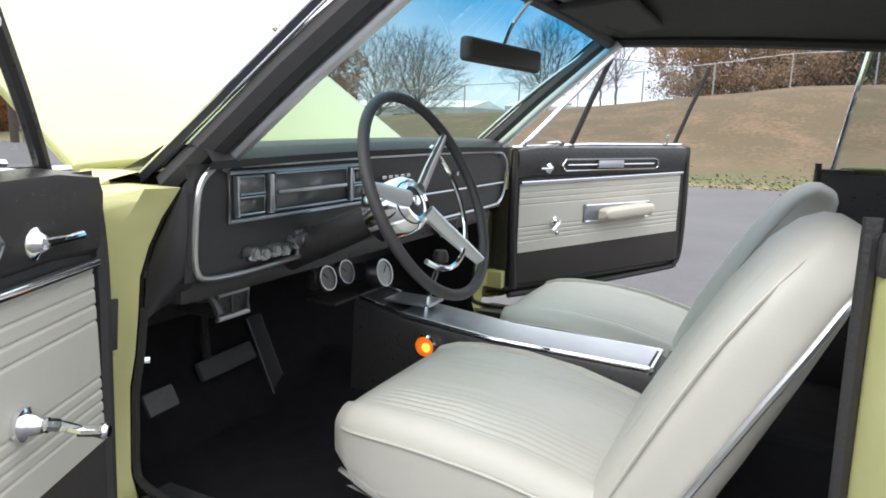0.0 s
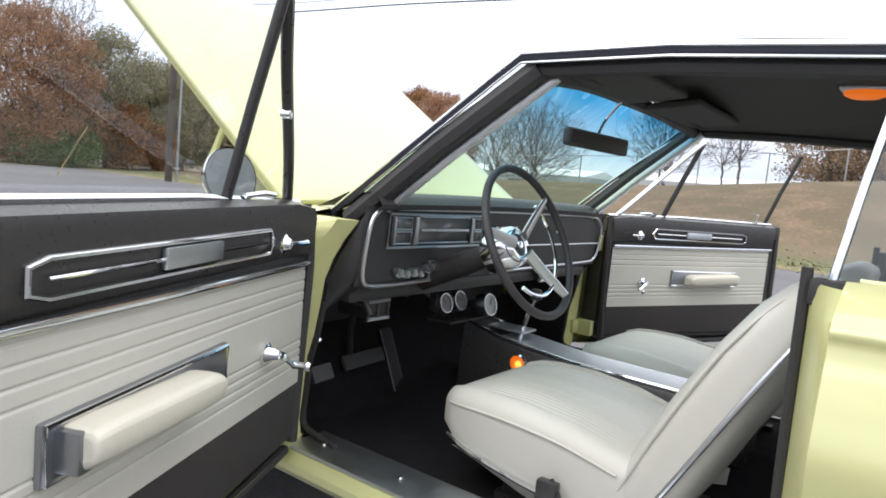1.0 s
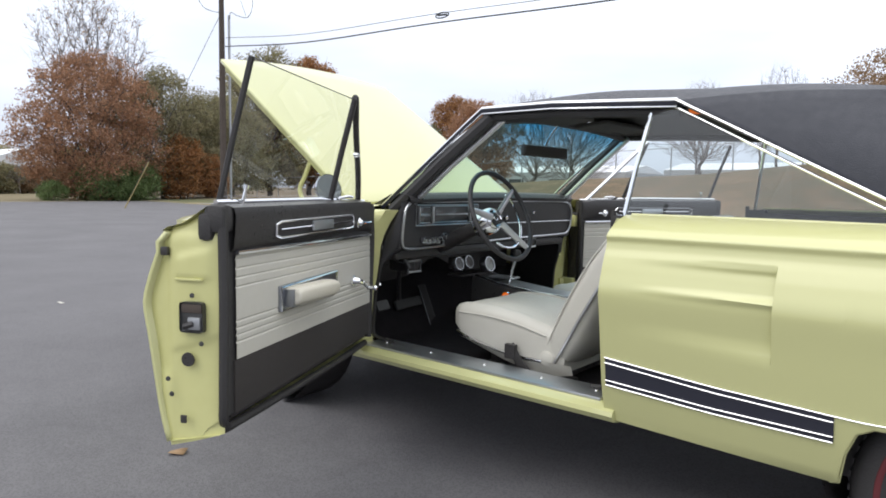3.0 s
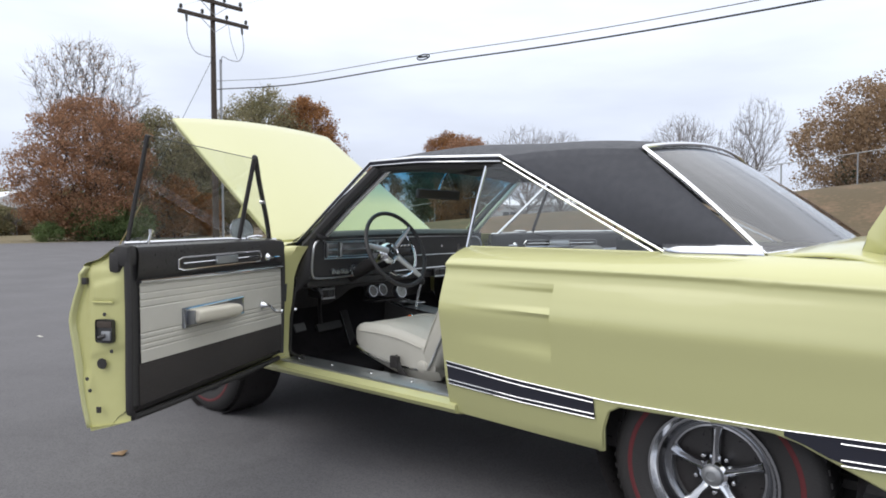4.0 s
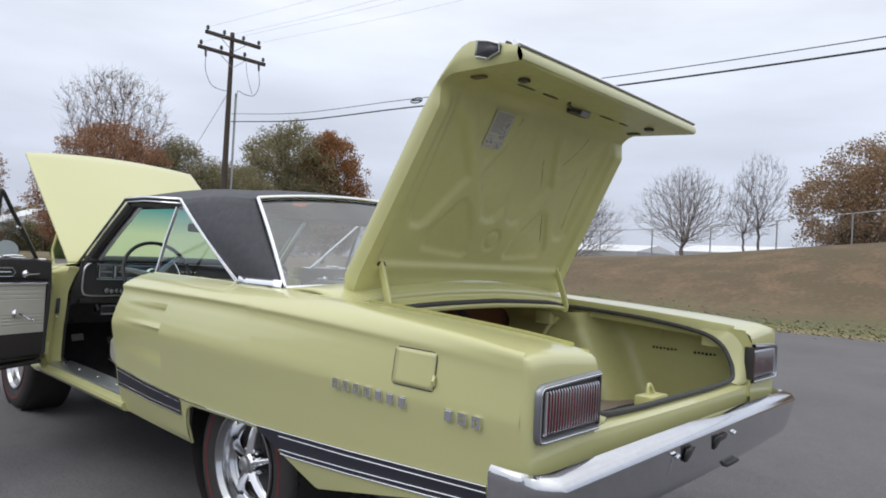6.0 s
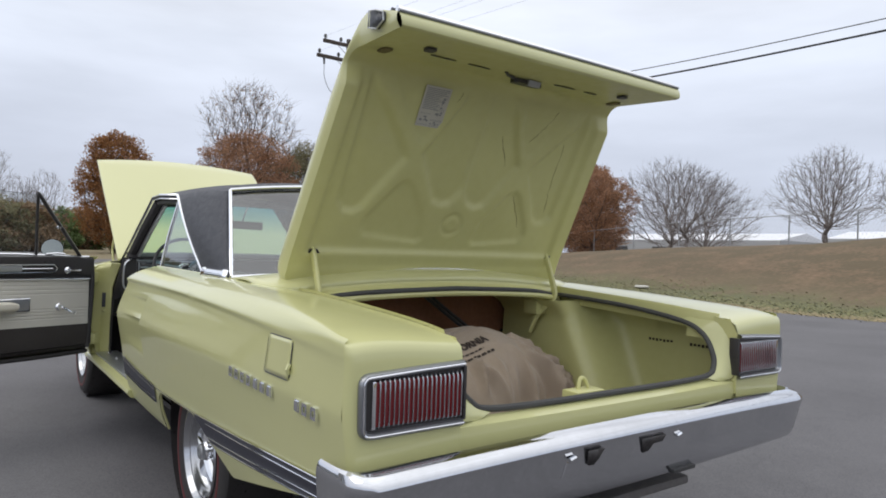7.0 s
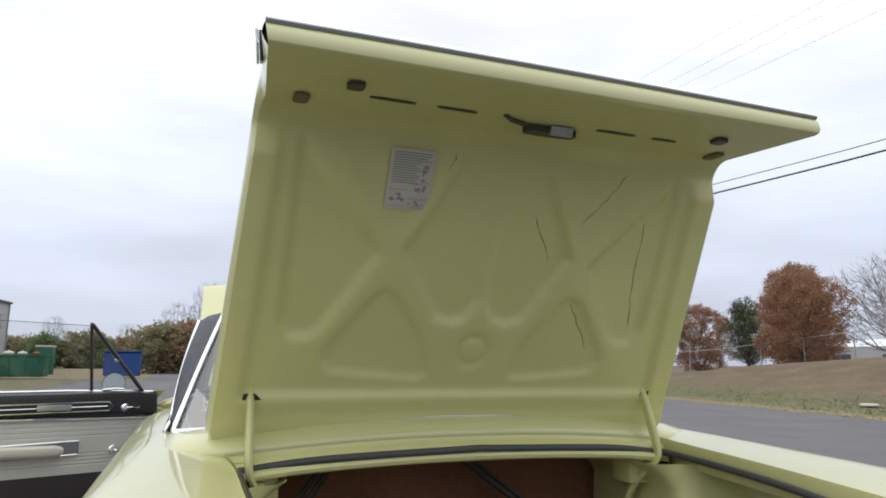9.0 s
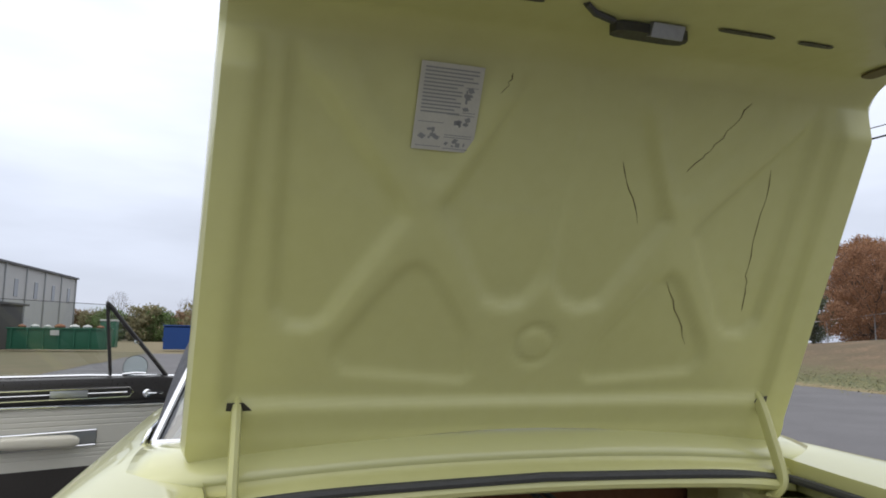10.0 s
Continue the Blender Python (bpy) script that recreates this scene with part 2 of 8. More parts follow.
def grass_mat():
    """Dry red-brown grass on the bank, greener towards its foot, straw-coloured at the asphalt's edge; the bounds wander."""
    m = mat("autumn_grass", (0.205, 0.130, 0.078), 0.95, var=1.7, scale=0.8, col2=(0.110, 0.082, 0.045), bump=0.6, bscale=30)
    nt = m.node_tree
    p = nt.nodes["Principled BSDF"]
    src = p.inputs["Base Color"].links[0].from_socket
    co = nt.nodes.new("ShaderNodeTexCoord")
    sp = nt.nodes.new("ShaderNodeSeparateXYZ")
    nt.links.new(co.outputs["Object"], sp.inputs[0])

    def op(kind, a, b, c=None):
        n = nt.nodes.new("ShaderNodeMath")
        n.operation = kind
        for i, v in enumerate((a, b, c)):
            if v is None:
                continue
            if isinstance(v, (int, float)):
                n.inputs[i].default_value = v
            else:
                nt.links.new(v, n.inputs[i])
        return n.outputs[0]
    far = op("MAXIMUM", op("MULTIPLY_ADD", sp.outputs["X"], -0.085, -1.19), 0.0)
    near = op("MINIMUM", op("MAXIMUM", op("MULTIPLY_ADD", sp.outputs["X"], 0.15, 2.1), 0.0), 1.9)
    w = op("ADD", op("SUBTRACT", sp.outputs["Y"], far), near)
    nz = nt.nodes.new("ShaderNodeTexNoise")
    nz.inputs["Scale"].default_value, nz.inputs["Detail"].default_value = 0.7, 6
    nt.links.new(co.outputs["Object"], nz.inputs["Vector"])
    w = op("ADD", w, op("MULTIPLY_ADD", nz.outputs[0], 5.0, -2.5))
    r = nt.nodes.new("ShaderNodeValToRGB")
    r.color_ramp.elements[0].position, r.color_ramp.elements[1].position = 0.0, 1.0
    r.color_ramp.elements[0].color = (0.19, 0.155, 0.085, 1)
    r.color_ramp.elements[1].color = (0.16, 0.13, 0.07, 1)
    for pos, c in ((0.14, (0.165, 0.145, 0.072)), (0.26, (0.095, 0.105, 0.042)), (0.48, (0.11, 0.11, 0.048)), (0.75, (0.15, 0.115, 0.062))):
        e = r.color_ramp.elements.new(pos)
        e.color = (*c, 1)
    t = nt.nodes.new("ShaderNodeMapRange")
    t.inputs["From Min"].default_value, t.inputs["From Max"].default_value = 15.0, 22.5
    nt.links.new(w, t.inputs[0])
    nt.links.new(t.outputs[0], r.inputs[0])
    fade = nt.nodes.new("ShaderNodeMapRange")
    fade.inputs["From Min"].default_value, fade.inputs["From Max"].default_value = 18.0, 22.0
    nt.links.new(w, fade.inputs[0])
    mx = nt.nodes.new("ShaderNodeMix")
    mx.data_type = "RGBA"
    nt.links.new(fade.outputs[0], mx.inputs[0])
    nt.links.new(r.outputs[0], mx.inputs[6])
    nt.links.new(src, mx.inputs[7])
    nt.links.new(mx.outputs[2], p.inputs["Base Color"])
    return m


GRASS = grass_mat()
GREENGRASS = mat("green_grass_strip", (0.095, 0.100, 0.042), 0.95, var=1.0, scale=0.7, col2=(0.165, 0.125, 0.072), bump=1.0, bscale=30)
DARKTRIM = mat("dark_lid_trim", (0.075, 0.078, 0.085), 0.35, metal=0.4, var=0.4, scale=12.0)
# underbody grey paled to bounce light into the shadow beneath the car
UNDERBODY = mat("bounce_grey_underbody", (0.16, 0.15, 0.145), 0.9, var=0.5, scale=5.0)
SCUFF = mat("bare_scuffs", (0.17, 0.14, 0.06), 0.8)
STRAW = mat("straw_tufts", (0.32, 0.26, 0.15), 0.95, var=0.8, scale=1.2, col2=(0.15, 0.125, 0.065))
TUFTGREEN = mat("green_tufts", (0.19, 0.195, 0.09), 0.95, var=0.9, scale=0.8, col2=(0.16, 0.14, 0.07))


# ---- mesh helpers ----
def link(name, bm, material, parent=None, label="", sharp=38, category="", group="", kind=""):
    """Links a bmesh as one mesh object under a thing, or at top level."""
    bmesh.ops.recalc_face_normals(bm, faces=bm.faces[:])
    me = bpy.data.meshes.new(name)
    bm.to_mesh(me)
    bm.free()
    for pl in me.polygons:
        pl.use_smooth = True
    me.set_sharp_from_angle(angle=radians(sharp))
    for one in (material if isinstance(material, (list, tuple)) else [material]):
        me.materials.append(one)
    ob = new(name, me)
    if parent:
        ob.parent = parent
    return tagged(ob, label, category, group, kind)


def part(name, bm, material, parent, label="", sharp=38):
    return link(name, bm, material, parent, label, sharp)


def thicken(ob, t, offset=-1.0):
    s = ob.modifiers.new("thickness", "SOLIDIFY")
    s.thickness, s.offset = t, offset
    return ob


def rounded(ob, w, seg=2):
    b = ob.modifiers.new("edges", "BEVEL")
    b.width, b.segments, b.limit_method = w, seg, "ANGLE"
    return ob


def box(x0, x1, y0, y1, z0, z1, bm=None, bev=0.0, seg=2, m=None):
    bm = bm or bmesh.new()
    r = bmesh.ops.create_cube(bm, size=1)
    mm = Matrix.Translation(((x0 + x1) / 2, (y0 + y1) / 2, (z0 + z1) / 2)) @ Matrix.Diagonal((abs(x1 - x0), abs(y1 - y0), abs(z1 - z0), 1))
    bmesh.ops.transform(bm, matrix=(m @ mm) if m else mm, verts=r["verts"])
    if bev:
        es = list({e for v in r["verts"] for e in v.link_edges})
        bmesh.ops.bevel(bm, geom=es, offset=bev, segments=seg, affect="EDGES", profile=0.6)
    return bm


def sheet(fn, us, vs, bm=None, flip=False):
    """A surface fn(u, v) over two lists of parameters."""
    bm = bm or bmesh.new()
    g = [[bm.verts.new(fn(u, v)) for v in vs] for u in us]
    for i in range(len(us) - 1):
        for j in range(len(vs) - 1):
            q = (g[i][j], g[i + 1][j], g[i + 1][j + 1], g[i][j + 1])
            bm.faces.new(q[::-1] if flip else q)
    return bm


def loft(rings, bm=None, closed=True, cap=True):
    bm = bm or bmesh.new()
    g = [[bm.verts.new(p) for p in r] for r in rings]
    n = len(g[0])
    for a, b in zip(g, g[1:]):
        for j in range(n if closed else n - 1):
            k = (j + 1) % n
            bm.faces.new((a[j], a[k], b[k], b[j]))
    if cap and closed:
        bm.faces.new(g[0][::-1])
        bm.faces.new(g[-1])
    return bm


def tube(pts, r, seg=8, bm=None, taper=None, flat=1.0, closed=False):
    """A round bar along points; r may be a list; flat squeezes it across the path's side."""
    pts = [Vector(p) for p in pts]
    n = len(pts)
    rings = []
    prev = None
    for i, p in enumerate(pts):
        if closed:
            d = pts[(i + 1) % n] - pts[i - 1]
        else:
            d = pts[min(i + 1, n - 1)] - pts[max(i - 1, 0)]
        d.normalize()
        up = prev if prev is not None else (Vector((0, 0, 1)) if abs(d.z) < 0.9 else Vector((1, 0, 0)))
        side = d.cross(up).normalized()
        up = side.cross(d).normalized()
        prev = up
        rr = r[i] if isinstance(r, (list, tuple)) else r
        rings.append([p + side * math.cos(2 * math.pi * k / seg) * rr * flat + up * math.sin(2 * math.pi * k / seg) * rr for k in range(seg)])
    if closed:
        rings.append(rings[0])
        bm = loft(rings, bm, True, False)
        bmesh.ops.remove_doubles(bm, verts=bm.verts[:], dist=1e-5)
        return bm
    return loft(rings, bm)


def lathe(profile, m=None, seg=32, bm=None, closed=False):
    """Turns (radius, height) round local z, then places it by m."""
    m = m or Matrix()
    bm = bm or bmesh.new()
    rows = [[bm.verts.new(m @ Vector((r * math.cos(2 * math.pi * k / seg), r * math.sin(2 * math.pi * k / seg), h))) for k in range(seg)] if r > 1e-6 else [bm.verts.new(m @ Vector((0, 0, h)))] for r, h in profile]
    if closed:
        rows.append(rows[0])
    for a, b in zip(rows, rows[1:]):
        for k in range(seg):
            j = (k + 1) % seg
            if len(a) == 1 and len(b) == 1:
                continue
            if len(a) == 1:
                bm.faces.new((a[0], b[k], b[j]))
            elif len(b) == 1:
                bm.faces.new((a[k], a[j], b[0]))
            else:
                bm.faces.new((a[k], a[j], b[j], b[k]))
    return bm


def prism(poly, depth, m, bm=None, bev=0.0):
    """A flat outline (2D, local xy) pushed out by depth along local z, placed by m."""
    bm = bm or bmesh.new()
    a = [bm.verts.new(m @ Vector((x, y, 0))) for x, y in poly]
    b = [bm.verts.new(m @ Vector((x, y, depth))) for x, y in poly]
    fs = [bm.faces.new(a[::-1]), bm.faces.new(b)]
    for i in range(len(poly)):
        j = (i + 1) % len(poly)
        bm.faces.new((a[i], a[j], b[j], b[i]))
    if bev:
        bmesh.ops.bevel(bm, geom=list(fs[1].edges), offset=bev, segments=2, affect="EDGES")
    return bm


def interp(x, xs, ys):
    return float(np.interp(x, xs, ys))


def span(a, b, n):
    return [a + (b - a) * i / (n - 1) for i in range(n)]


def smooth(pts, n=6):
    """A Catmull-Rom curve through the points."""
    P = [Vector(p) for p in pts]
    P = [P[0] * 2 - P[1]] + P + [P[-1] * 2 - P[-2]]
    out = []
    for i in range(1, len(P) - 2):
        for k in range(n):
            t = k / n
            a, b, c, d = P[i - 1:i + 3]
            out.append(0.5 * (2 * b + (c - a) * t + (2 * a - 5 * b + 4 * c - d) * t * t + (3 * b - a - 3 * c + d) * t ** 3))
    out.append(P[-2])
    return out


def empty(name, label, category, group=""):
    return tagged(new(name), label, category, group)


def axes(o, x, y, z):
    """A placing matrix with given origin and axes."""
    x, y, z = Vector(x).normalized(), Vector(y).normalized(), Vector(z).normalized()
    return Matrix(((x.x, y.x, z.x, o[0]), (x.y, y.y, z.y, o[1]), (x.z, y.z, z.z, o[2]), (0, 0, 0, 1)))


# ---- ground and far distance ----
def crest(x):
    return interp(x, [-120, -45, -30, -21, -15, -8, 0, 2, 30], [-0.2, 0.2, 0.6, 1.35, 1.68, 1.95, 2.75, 3.0, 3.3])


def ground_z(x, y):
    """The lot is level; past its far edge a bank climbs to a crest and falls behind it."""
    if y < 16:
        return 0.0
    h = crest(x)
    t = min(1.0, (y - 16) / 12.5)
    up = h * (t * t * (3 - 2 * t))
    if y > 31:
        up = h - min(1.2, (y - 31) * 0.06)
        if y > 60:
            up = max(0.0, up - (y - 60) * 0.02) if up > 0 else up
    return up


def build_ground():
    xs = [-900, -300, -160, -110] + span(-90, 40, 66) + [60, 110, 300, 900]
    ys = [-900, -300, -80, -30, -10, 5] + [13.2, 14.5] + span(16, 33, 18) + [38, 46, 60, 90, 160, 400, 900]
    g = link("ground", sheet(lambda x, y: (x, y, ground_z(x, y) - 0.012 + (0.05 * noise.noise((x * 0.3, y * 0.3, 0)) if y > 17 else 0)), xs, ys), GRASS, None, "dry brown autumn grass rising in a low bank behind the lot", 180, "grass", kind="structure")
    edge = lambda x: interp(x, [-110, -40, -14, -7.6, -1.5, 2, 40], [22, 17.5, 15.3, 14.6, 13.2, 13.6, 14.5])
    xs2 = span(-38.9, 60, 60)
    link("pavement", sheet(lambda x, v: (x + (0.25 * noise.noise((v * 3, x, 4)) if x < -38 else 0), -60 + (edge(x) + 60) * v + (0.15 * noise.noise((x * 0.8, 1, 2)) if v == 1 else 0), 0.0), xs2, [0, 0.25, 0.5, 0.7, 0.8, 0.9, 1.0]), ASPHALT, None, "grey worn asphalt of an open parking lot with fine cracks", 180, "asphalt", kind="structure")
    # tufts of grass: a ragged fringe over the asphalt's edge, then thinner up the bank
    rnd = random.Random(12)
    for name, mt, n, far_, label in (("straw_grass", STRAW, 12000, 0, "straw-coloured grass tufts at the asphalt's edge"), ("green_grass", TUFTGREEN, 14000, 1, "green grass tufts at the foot of the bank")):
        V, F = [], []
        for k in range(n):
            x = rnd.uniform(-34, 9) if far_ < 2 else rnd.uniform(-34, 12)
            off = (abs(rnd.gauss(0, 0.5)) - 0.12, rnd.gauss(2.2, 1.1), rnd.uniform(2.5, 17.0))[far_]
            y = edge(x) + off
            z = ground_z(x, y) - 0.008
            hgt, wd, a = rnd.uniform(0.012, 0.035), rnd.uniform(0.02, 0.05), rnd.uniform(0, 3.14)
            lx, ly = -math.sin(a) * 0.06, math.cos(a) * 0.06
            i = len(V)
            V += [(x - wd * math.cos(a), y - wd * math.sin(a), z), (x + wd * math.cos(a), y + wd * math.sin(a), z), (x + lx + wd * 0.5 * math.cos(a), y + ly + wd * 0.5 * math.sin(a), z + hgt), (x + lx - wd * 0.3 * math.cos(a), y + ly, z + hgt * 0.8)]
            F.append((i, i + 1, i + 2, i + 3))
        me = bpy.data.meshes.new(name)
        me.from_pydata(V, [], F)
        me.materials.append(mt)
        tagged(new(name, me), label, "grass", kind="stuff")
    # road leading off behind the car's nose
    link("road", sheet(lambda x, v: (x, -3.5 + v * 8.5, 0.004), span(-110, -40, 10), [0, 0.5, 1]), ASPHALT, None, "grey asphalt driveway leading away from the lot", 180, "road", kind="structure")


build_ground()

# ---- the car ----
car = empty("car", "pale yellow hardtop coupe, black vinyl roof, doors and trunk open", "car")

Z_LO = [0.33, 0.36, 0.40, 0.50, 0.60, 0.70, 0.775, 0.79, 0.80, 0.86, 0.905, 0.935, 0.952, 0.966, 0.976, 1.0, 1.018, 1.03]
Y_FRONT = [0.84, 0.872, 0.886, 0.912, 0.928, 0.943, 0.956, 0.958, 0.9575, 0.942, 0.926, 0.914, 0.911, 0.916, 0.908, 0.870, 0.828, 0.785]
Y_TAIL = [0.82, 0.850, 0.868, 0.895, 0.911, 0.923, 0.934, 0.936, 0.9358, 0.934, 0.933, 0.9328, 0.9332, 0.9340, 0.9345, 0.9345, 0.932, 0.924]


def pchip(x, xs, ys):
    """Smooth monotone curve through a table."""
    n = len(xs)
    x = min(max(x, xs[0]), xs[-1])
    i = 0
    while i < n - 2 and x > xs[i + 1]:
        i += 1
    d = [(ys[j + 1] - ys[j]) / (xs[j + 1] - xs[j]) if 0 <= j < n - 1 else None for j in range(i - 1, i + 2)]
    def m(a, b, ha, hb):
        if a is None:
            return b
        if b is None:
            return a
        return 0.0 if a * b <= 0 else (ha + hb) * 3 / ((2 * hb + ha) / a + (hb + 2 * ha) / b)
    h = xs[i + 1] - xs[i]
    h0 = xs[i] - xs[i - 1] if i else h
    h1 = xs[i + 2] - xs[i + 1] if i + 2 < n else h
    m0, m1 = m(d[0], d[1], h0, h), m(d[1], d[2], h, h1)
    t = (x - xs[i]) / h
    return ys[i] * (1 + 2 * t) * (1 - t) ** 2 + m0 * h * t * (1 - t) ** 2 + ys[i + 1] * t * t * (3 - 2 * t) + m1 * h * t * t * (t - 1)


def deck_rise(v):
    return 0.016 * (1 - (1 - v) ** 5) - 0.028 * v


def belt(x):
    """Height of the body's shoulder along the car."""
    return pchip(x, [-0.9, 0.0, 0.7, 1.9, 2.0, 2.8, 3.2, 3.7, 4.1, 4.38], [0.93, 0.985, 1.02, 1.03, 1.035, 1.034, 1.026, 1.006, 0.982, 0.958])


def side_y(x, z):
    """Half width of the body at x and z."""
    zt = belt(x)
    zs = 0.79 + (z - 0.79) * (1.03 - 0.79) / (zt - 0.79) if z > 0.79 else z
    k = min(1.0, max(0.0, (x - 2.9) / 1.4))
    y = pchip(zs, Z_LO, Y_FRONT) * (1 - k) + pchip(zs, Z_LO, Y_TAIL) * k
    if x < 0.7:
        y -= 0.05 * ((0.7 - x) / 1.5) ** 2
    # pressed fake vents behind the door
    if 2.04 < x < 2.457 and 0.665 < z < 0.91:
        d = 0.014 * ((x - 2.04) / 0.417)
        for zc in (0.905, 0.815, 0.68):
            d -= 0.013 * max(0, 1 - abs(z - zc) / 0.016) * ((x - 2.04) / 0.417)
        y -= max(0.0, d)
    return y


def quarter_bottom(x):
    return interp(x, [1.9, 2.60, 2.62, 2.635, 2.66, 2.70, 3.10, 3.17, 3.24, 3.50, 3.52, 4.30, 4.4], [0.372, 0.345, 0.35, 0.44, 0.505, 0.528, 0.540, 0.538, 0.52, 0.405, 0.402, 0.575, 0.60])


def shoulder(x):
    """Share of the rolled shoulder that belongs to the deck strip."""
    return max(0.0, min(1.0, (x - 3.06) / 0.15)) * max(0.0, min(1.0, (4.24 - x) / 0.4))


def quarter_panel(s, label):
    xs = sorted(set(span(1.953, 2.58, 14) + [2.445, 2.456, 2.4575, 2.47] + [2.60, 2.612, 2.62, 2.628, 2.635, 2.65, 2.66, 2.68, 2.70] + span(2.75, 3.03, 6) + [3.17, 3.24, 3.5, 3.52] + span(3.06, 4.23, 26) + [4.262, 4.29, 4.325, 4.352]))
    fr = span(0, 0.62, 22) + span(0.64, 1, 40)

    def f(x, v):
        zt, zb = belt(x) - 0.030 * shoulder(x), quarter_bottom(x)
        z = zb + (zt - zb) * v
        return (x, s * side_y(x, z), z)
    ob = part("quarter_panel", sheet(f, xs, fr, flip=s > 0), PAINT, car, label, 50)
    thicken(ob, 0.012).modifiers[0].use_rim = False
    # returns: the jamb behind the door and the arch lip
    jb = sheet(lambda z, v: (1.954 - 0.052 * v ** 0.8, s * (side_y(1.97, z) - 0.004 + (0.752 - side_y(1.97, z)) * v), z), span(0.40, 1.022, 16), [0, 0.1, 0.25, 0.5, 0.75, 1])
    part("door_jamb", jb, PAINT_IN, car)
    part("jamb_seal", tube(smooth([(1.893, s * 0.750, 1.045), (1.894, s * 0.752, 0.90), (1.897, s * 0.757, 0.70), (1.900, s * 0.765, 0.50), (1.89, s * 0.775, 0.440), (1.85, s * 0.78, 0.432)]), 0.0095, 8), RUBBER, car, "black rubber seal of the door opening")
    lip = [(x, s * (side_y(x, quarter_bottom(x)) - 0.008), quarter_bottom(x)) for x in [2.60, 2.62, 2.635, 2.66, 2.70, 2.8, 2.95, 3.1, 3.17, 3.24, 3.35, 3.5]]
    part("arch_lip", tube(lip, 0.006, 6), PAINT, car)


quarter_panel(-1, "yellow rear quarter panel with pressed vent lines")
quarter_panel(1, "yellow rear quarter panel")


def jamb_x(z):
    """Rear edge of the hinge pillar at height z."""
    return interp(z, [0.36, 0.42, 0.46, 0.633, 0.70, 0.78, 0.85, 0.905, 0.957, 1.01], [0.775, 0.752, 0.742, 0.755, 0.775, 0.790, 0.800, 0.812, 0.835, 0.872])


def jamb_y(z):
    """Half width of the door opening at the hinge pillar."""
    return interp(z, [0.85, 1.01], [0.778, 0.742])


def fender(s):
    def bottom(x):
        return interp(x, [-0.9, -0.42, -0.40, -0.37, -0.15, 0.15, 0.40, 0.43, 0.46, 0.78], [0.50, 0.42, 0.44, 0.56, 0.655, 0.655, 0.56, 0.44, 0.40, 0.385])
    xs = span(-0.86, -0.44, 6) + [-0.42, -0.40, -0.385, -0.37] + span(-0.3, 0.35, 10) + [0.38, 0.40, 0.415, 0.43, 0.445, 0.46] + span(0.5, 0.735, 5)
    f = lambda x, v: (x, s * side_y(x, bottom(x) + (belt(x) - bottom(x)) * v), bottom(x) + (belt(x) - bottom(x)) * v)
    ob = part("fender", sheet(f, xs, span(0, 1, 26)), PAINT, car, "yellow front fender")
    thicken(ob, 0.012)
    # top ledge beside the hood
    part("fender_ledge", sheet(lambda x, v: (x, s * (side_y(x, belt(x)) + (0.60 - side_y(x, belt(x))) * v), belt(x) + 0.012 * math.sin(v * math.pi) - 0.06 * max(0, v - 0.6)), span(-0.86, 0.735, 16), span(0, 1, 7)), PAINT, car)
    # rocker under the door and the pillar that carries the door hinges
    rz = [(0.90, 0.40), (0.905, 0.385), (0.89, 0.365), (0.85, 0.355), (0.80, 0.36), (0.80, 0.415), (0.865, 0.418)]
    part("rocker", loft([[(x, s * y, z) for y, z in rz] for x in (0.60, 0.8, 1.4, 1.99)]), PAINT, car, "yellow rocker panel under the door opening")
    plate = box(0.79, 1.93, 0.735, 0.868, 0.416, 0.428, bev=0.005)
    bmesh.ops.transform(plate, matrix=Matrix.Diagonal((1, s, 1, 1)), verts=plate.verts)
    sill = part("sill_plate", plate, STEEL, car, "brushed metal sill plate with screws")
    for x in (0.86, 1.12, 1.40, 1.66, 1.88):
        part("screw", lathe([(0, 0.004), (0.006, 0.003), (0.008, 0), (0.008, -0.003)], Matrix.Translation((x, s * 0.80, 0.428)), 10), CHROME, sill)
    # pillar that carries the hinges: its inner edge sweeps back towards the dash at the top
    rows = []
    for z in (0.365, 0.42, 0.46, 0.55, 0.633, 0.70, 0.78, 0.85, 0.905, 0.957, 0.99, 1.012):
        xr, yi, yo = jamb_x(z), jamb_y(z), min(0.925, side_y(0.72, z) - 0.004)
        rows.append([(0.66, s * yo, z), (0.725, s * (yo - 0.003), z), (0.752, s * (yo - 0.03), z), (xr - 0.030, s * (yi + 0.055), z), (xr - 0.006, s * (yi + 0.018), z), (xr, s * (yi + 0.006), z), (xr - 0.006, s * yi, z), (0.60, s * yi, z)])
    part("hinge_pillar", loft(rows), PAINT_IN, car, "yellow hinge pillar of the door opening")
    part("check_strap", box(-0.011, 0.011, -0.048, 0.048, -0.002, 0.005, bev=0.002, m=axes((0.771, s * 0.826, 0.768), (0.3, -s, 0), (0.12, 0, 1), (1, s * 0.3, -0.12))), DARKTRIM, car)
    part("jamb_bolt", lathe([(0, 0.008), (0.008, 0.007), (0.012, 0)], axes((0.762, s * 0.826, 0.700), (0, 1, 0), (0, 0, 1), (1, 0, 0)), 12), PAINT_IN, car)
    for z in (0.52, 0.92):
        part("door_hinge", box(0.70, 0.83, s * 0.90 - 0.02, s * 0.90 + 0.02, z - 0.035, z + 0.035, bev=0.006), PAINT_IN, car)
    # black seal down the front of the opening
    part("door_seal", tube(smooth([(jamb_x(z) + 0.003, s * (jamb_y(z) - 0.004), z) for z in (0.79, 0.70, 0.62, 0.54, 0.47)] + [(0.775, s * 0.782, 0.440), (0.9, s * 0.80, 0.434)]), 0.008, 6), RUBBER, car)


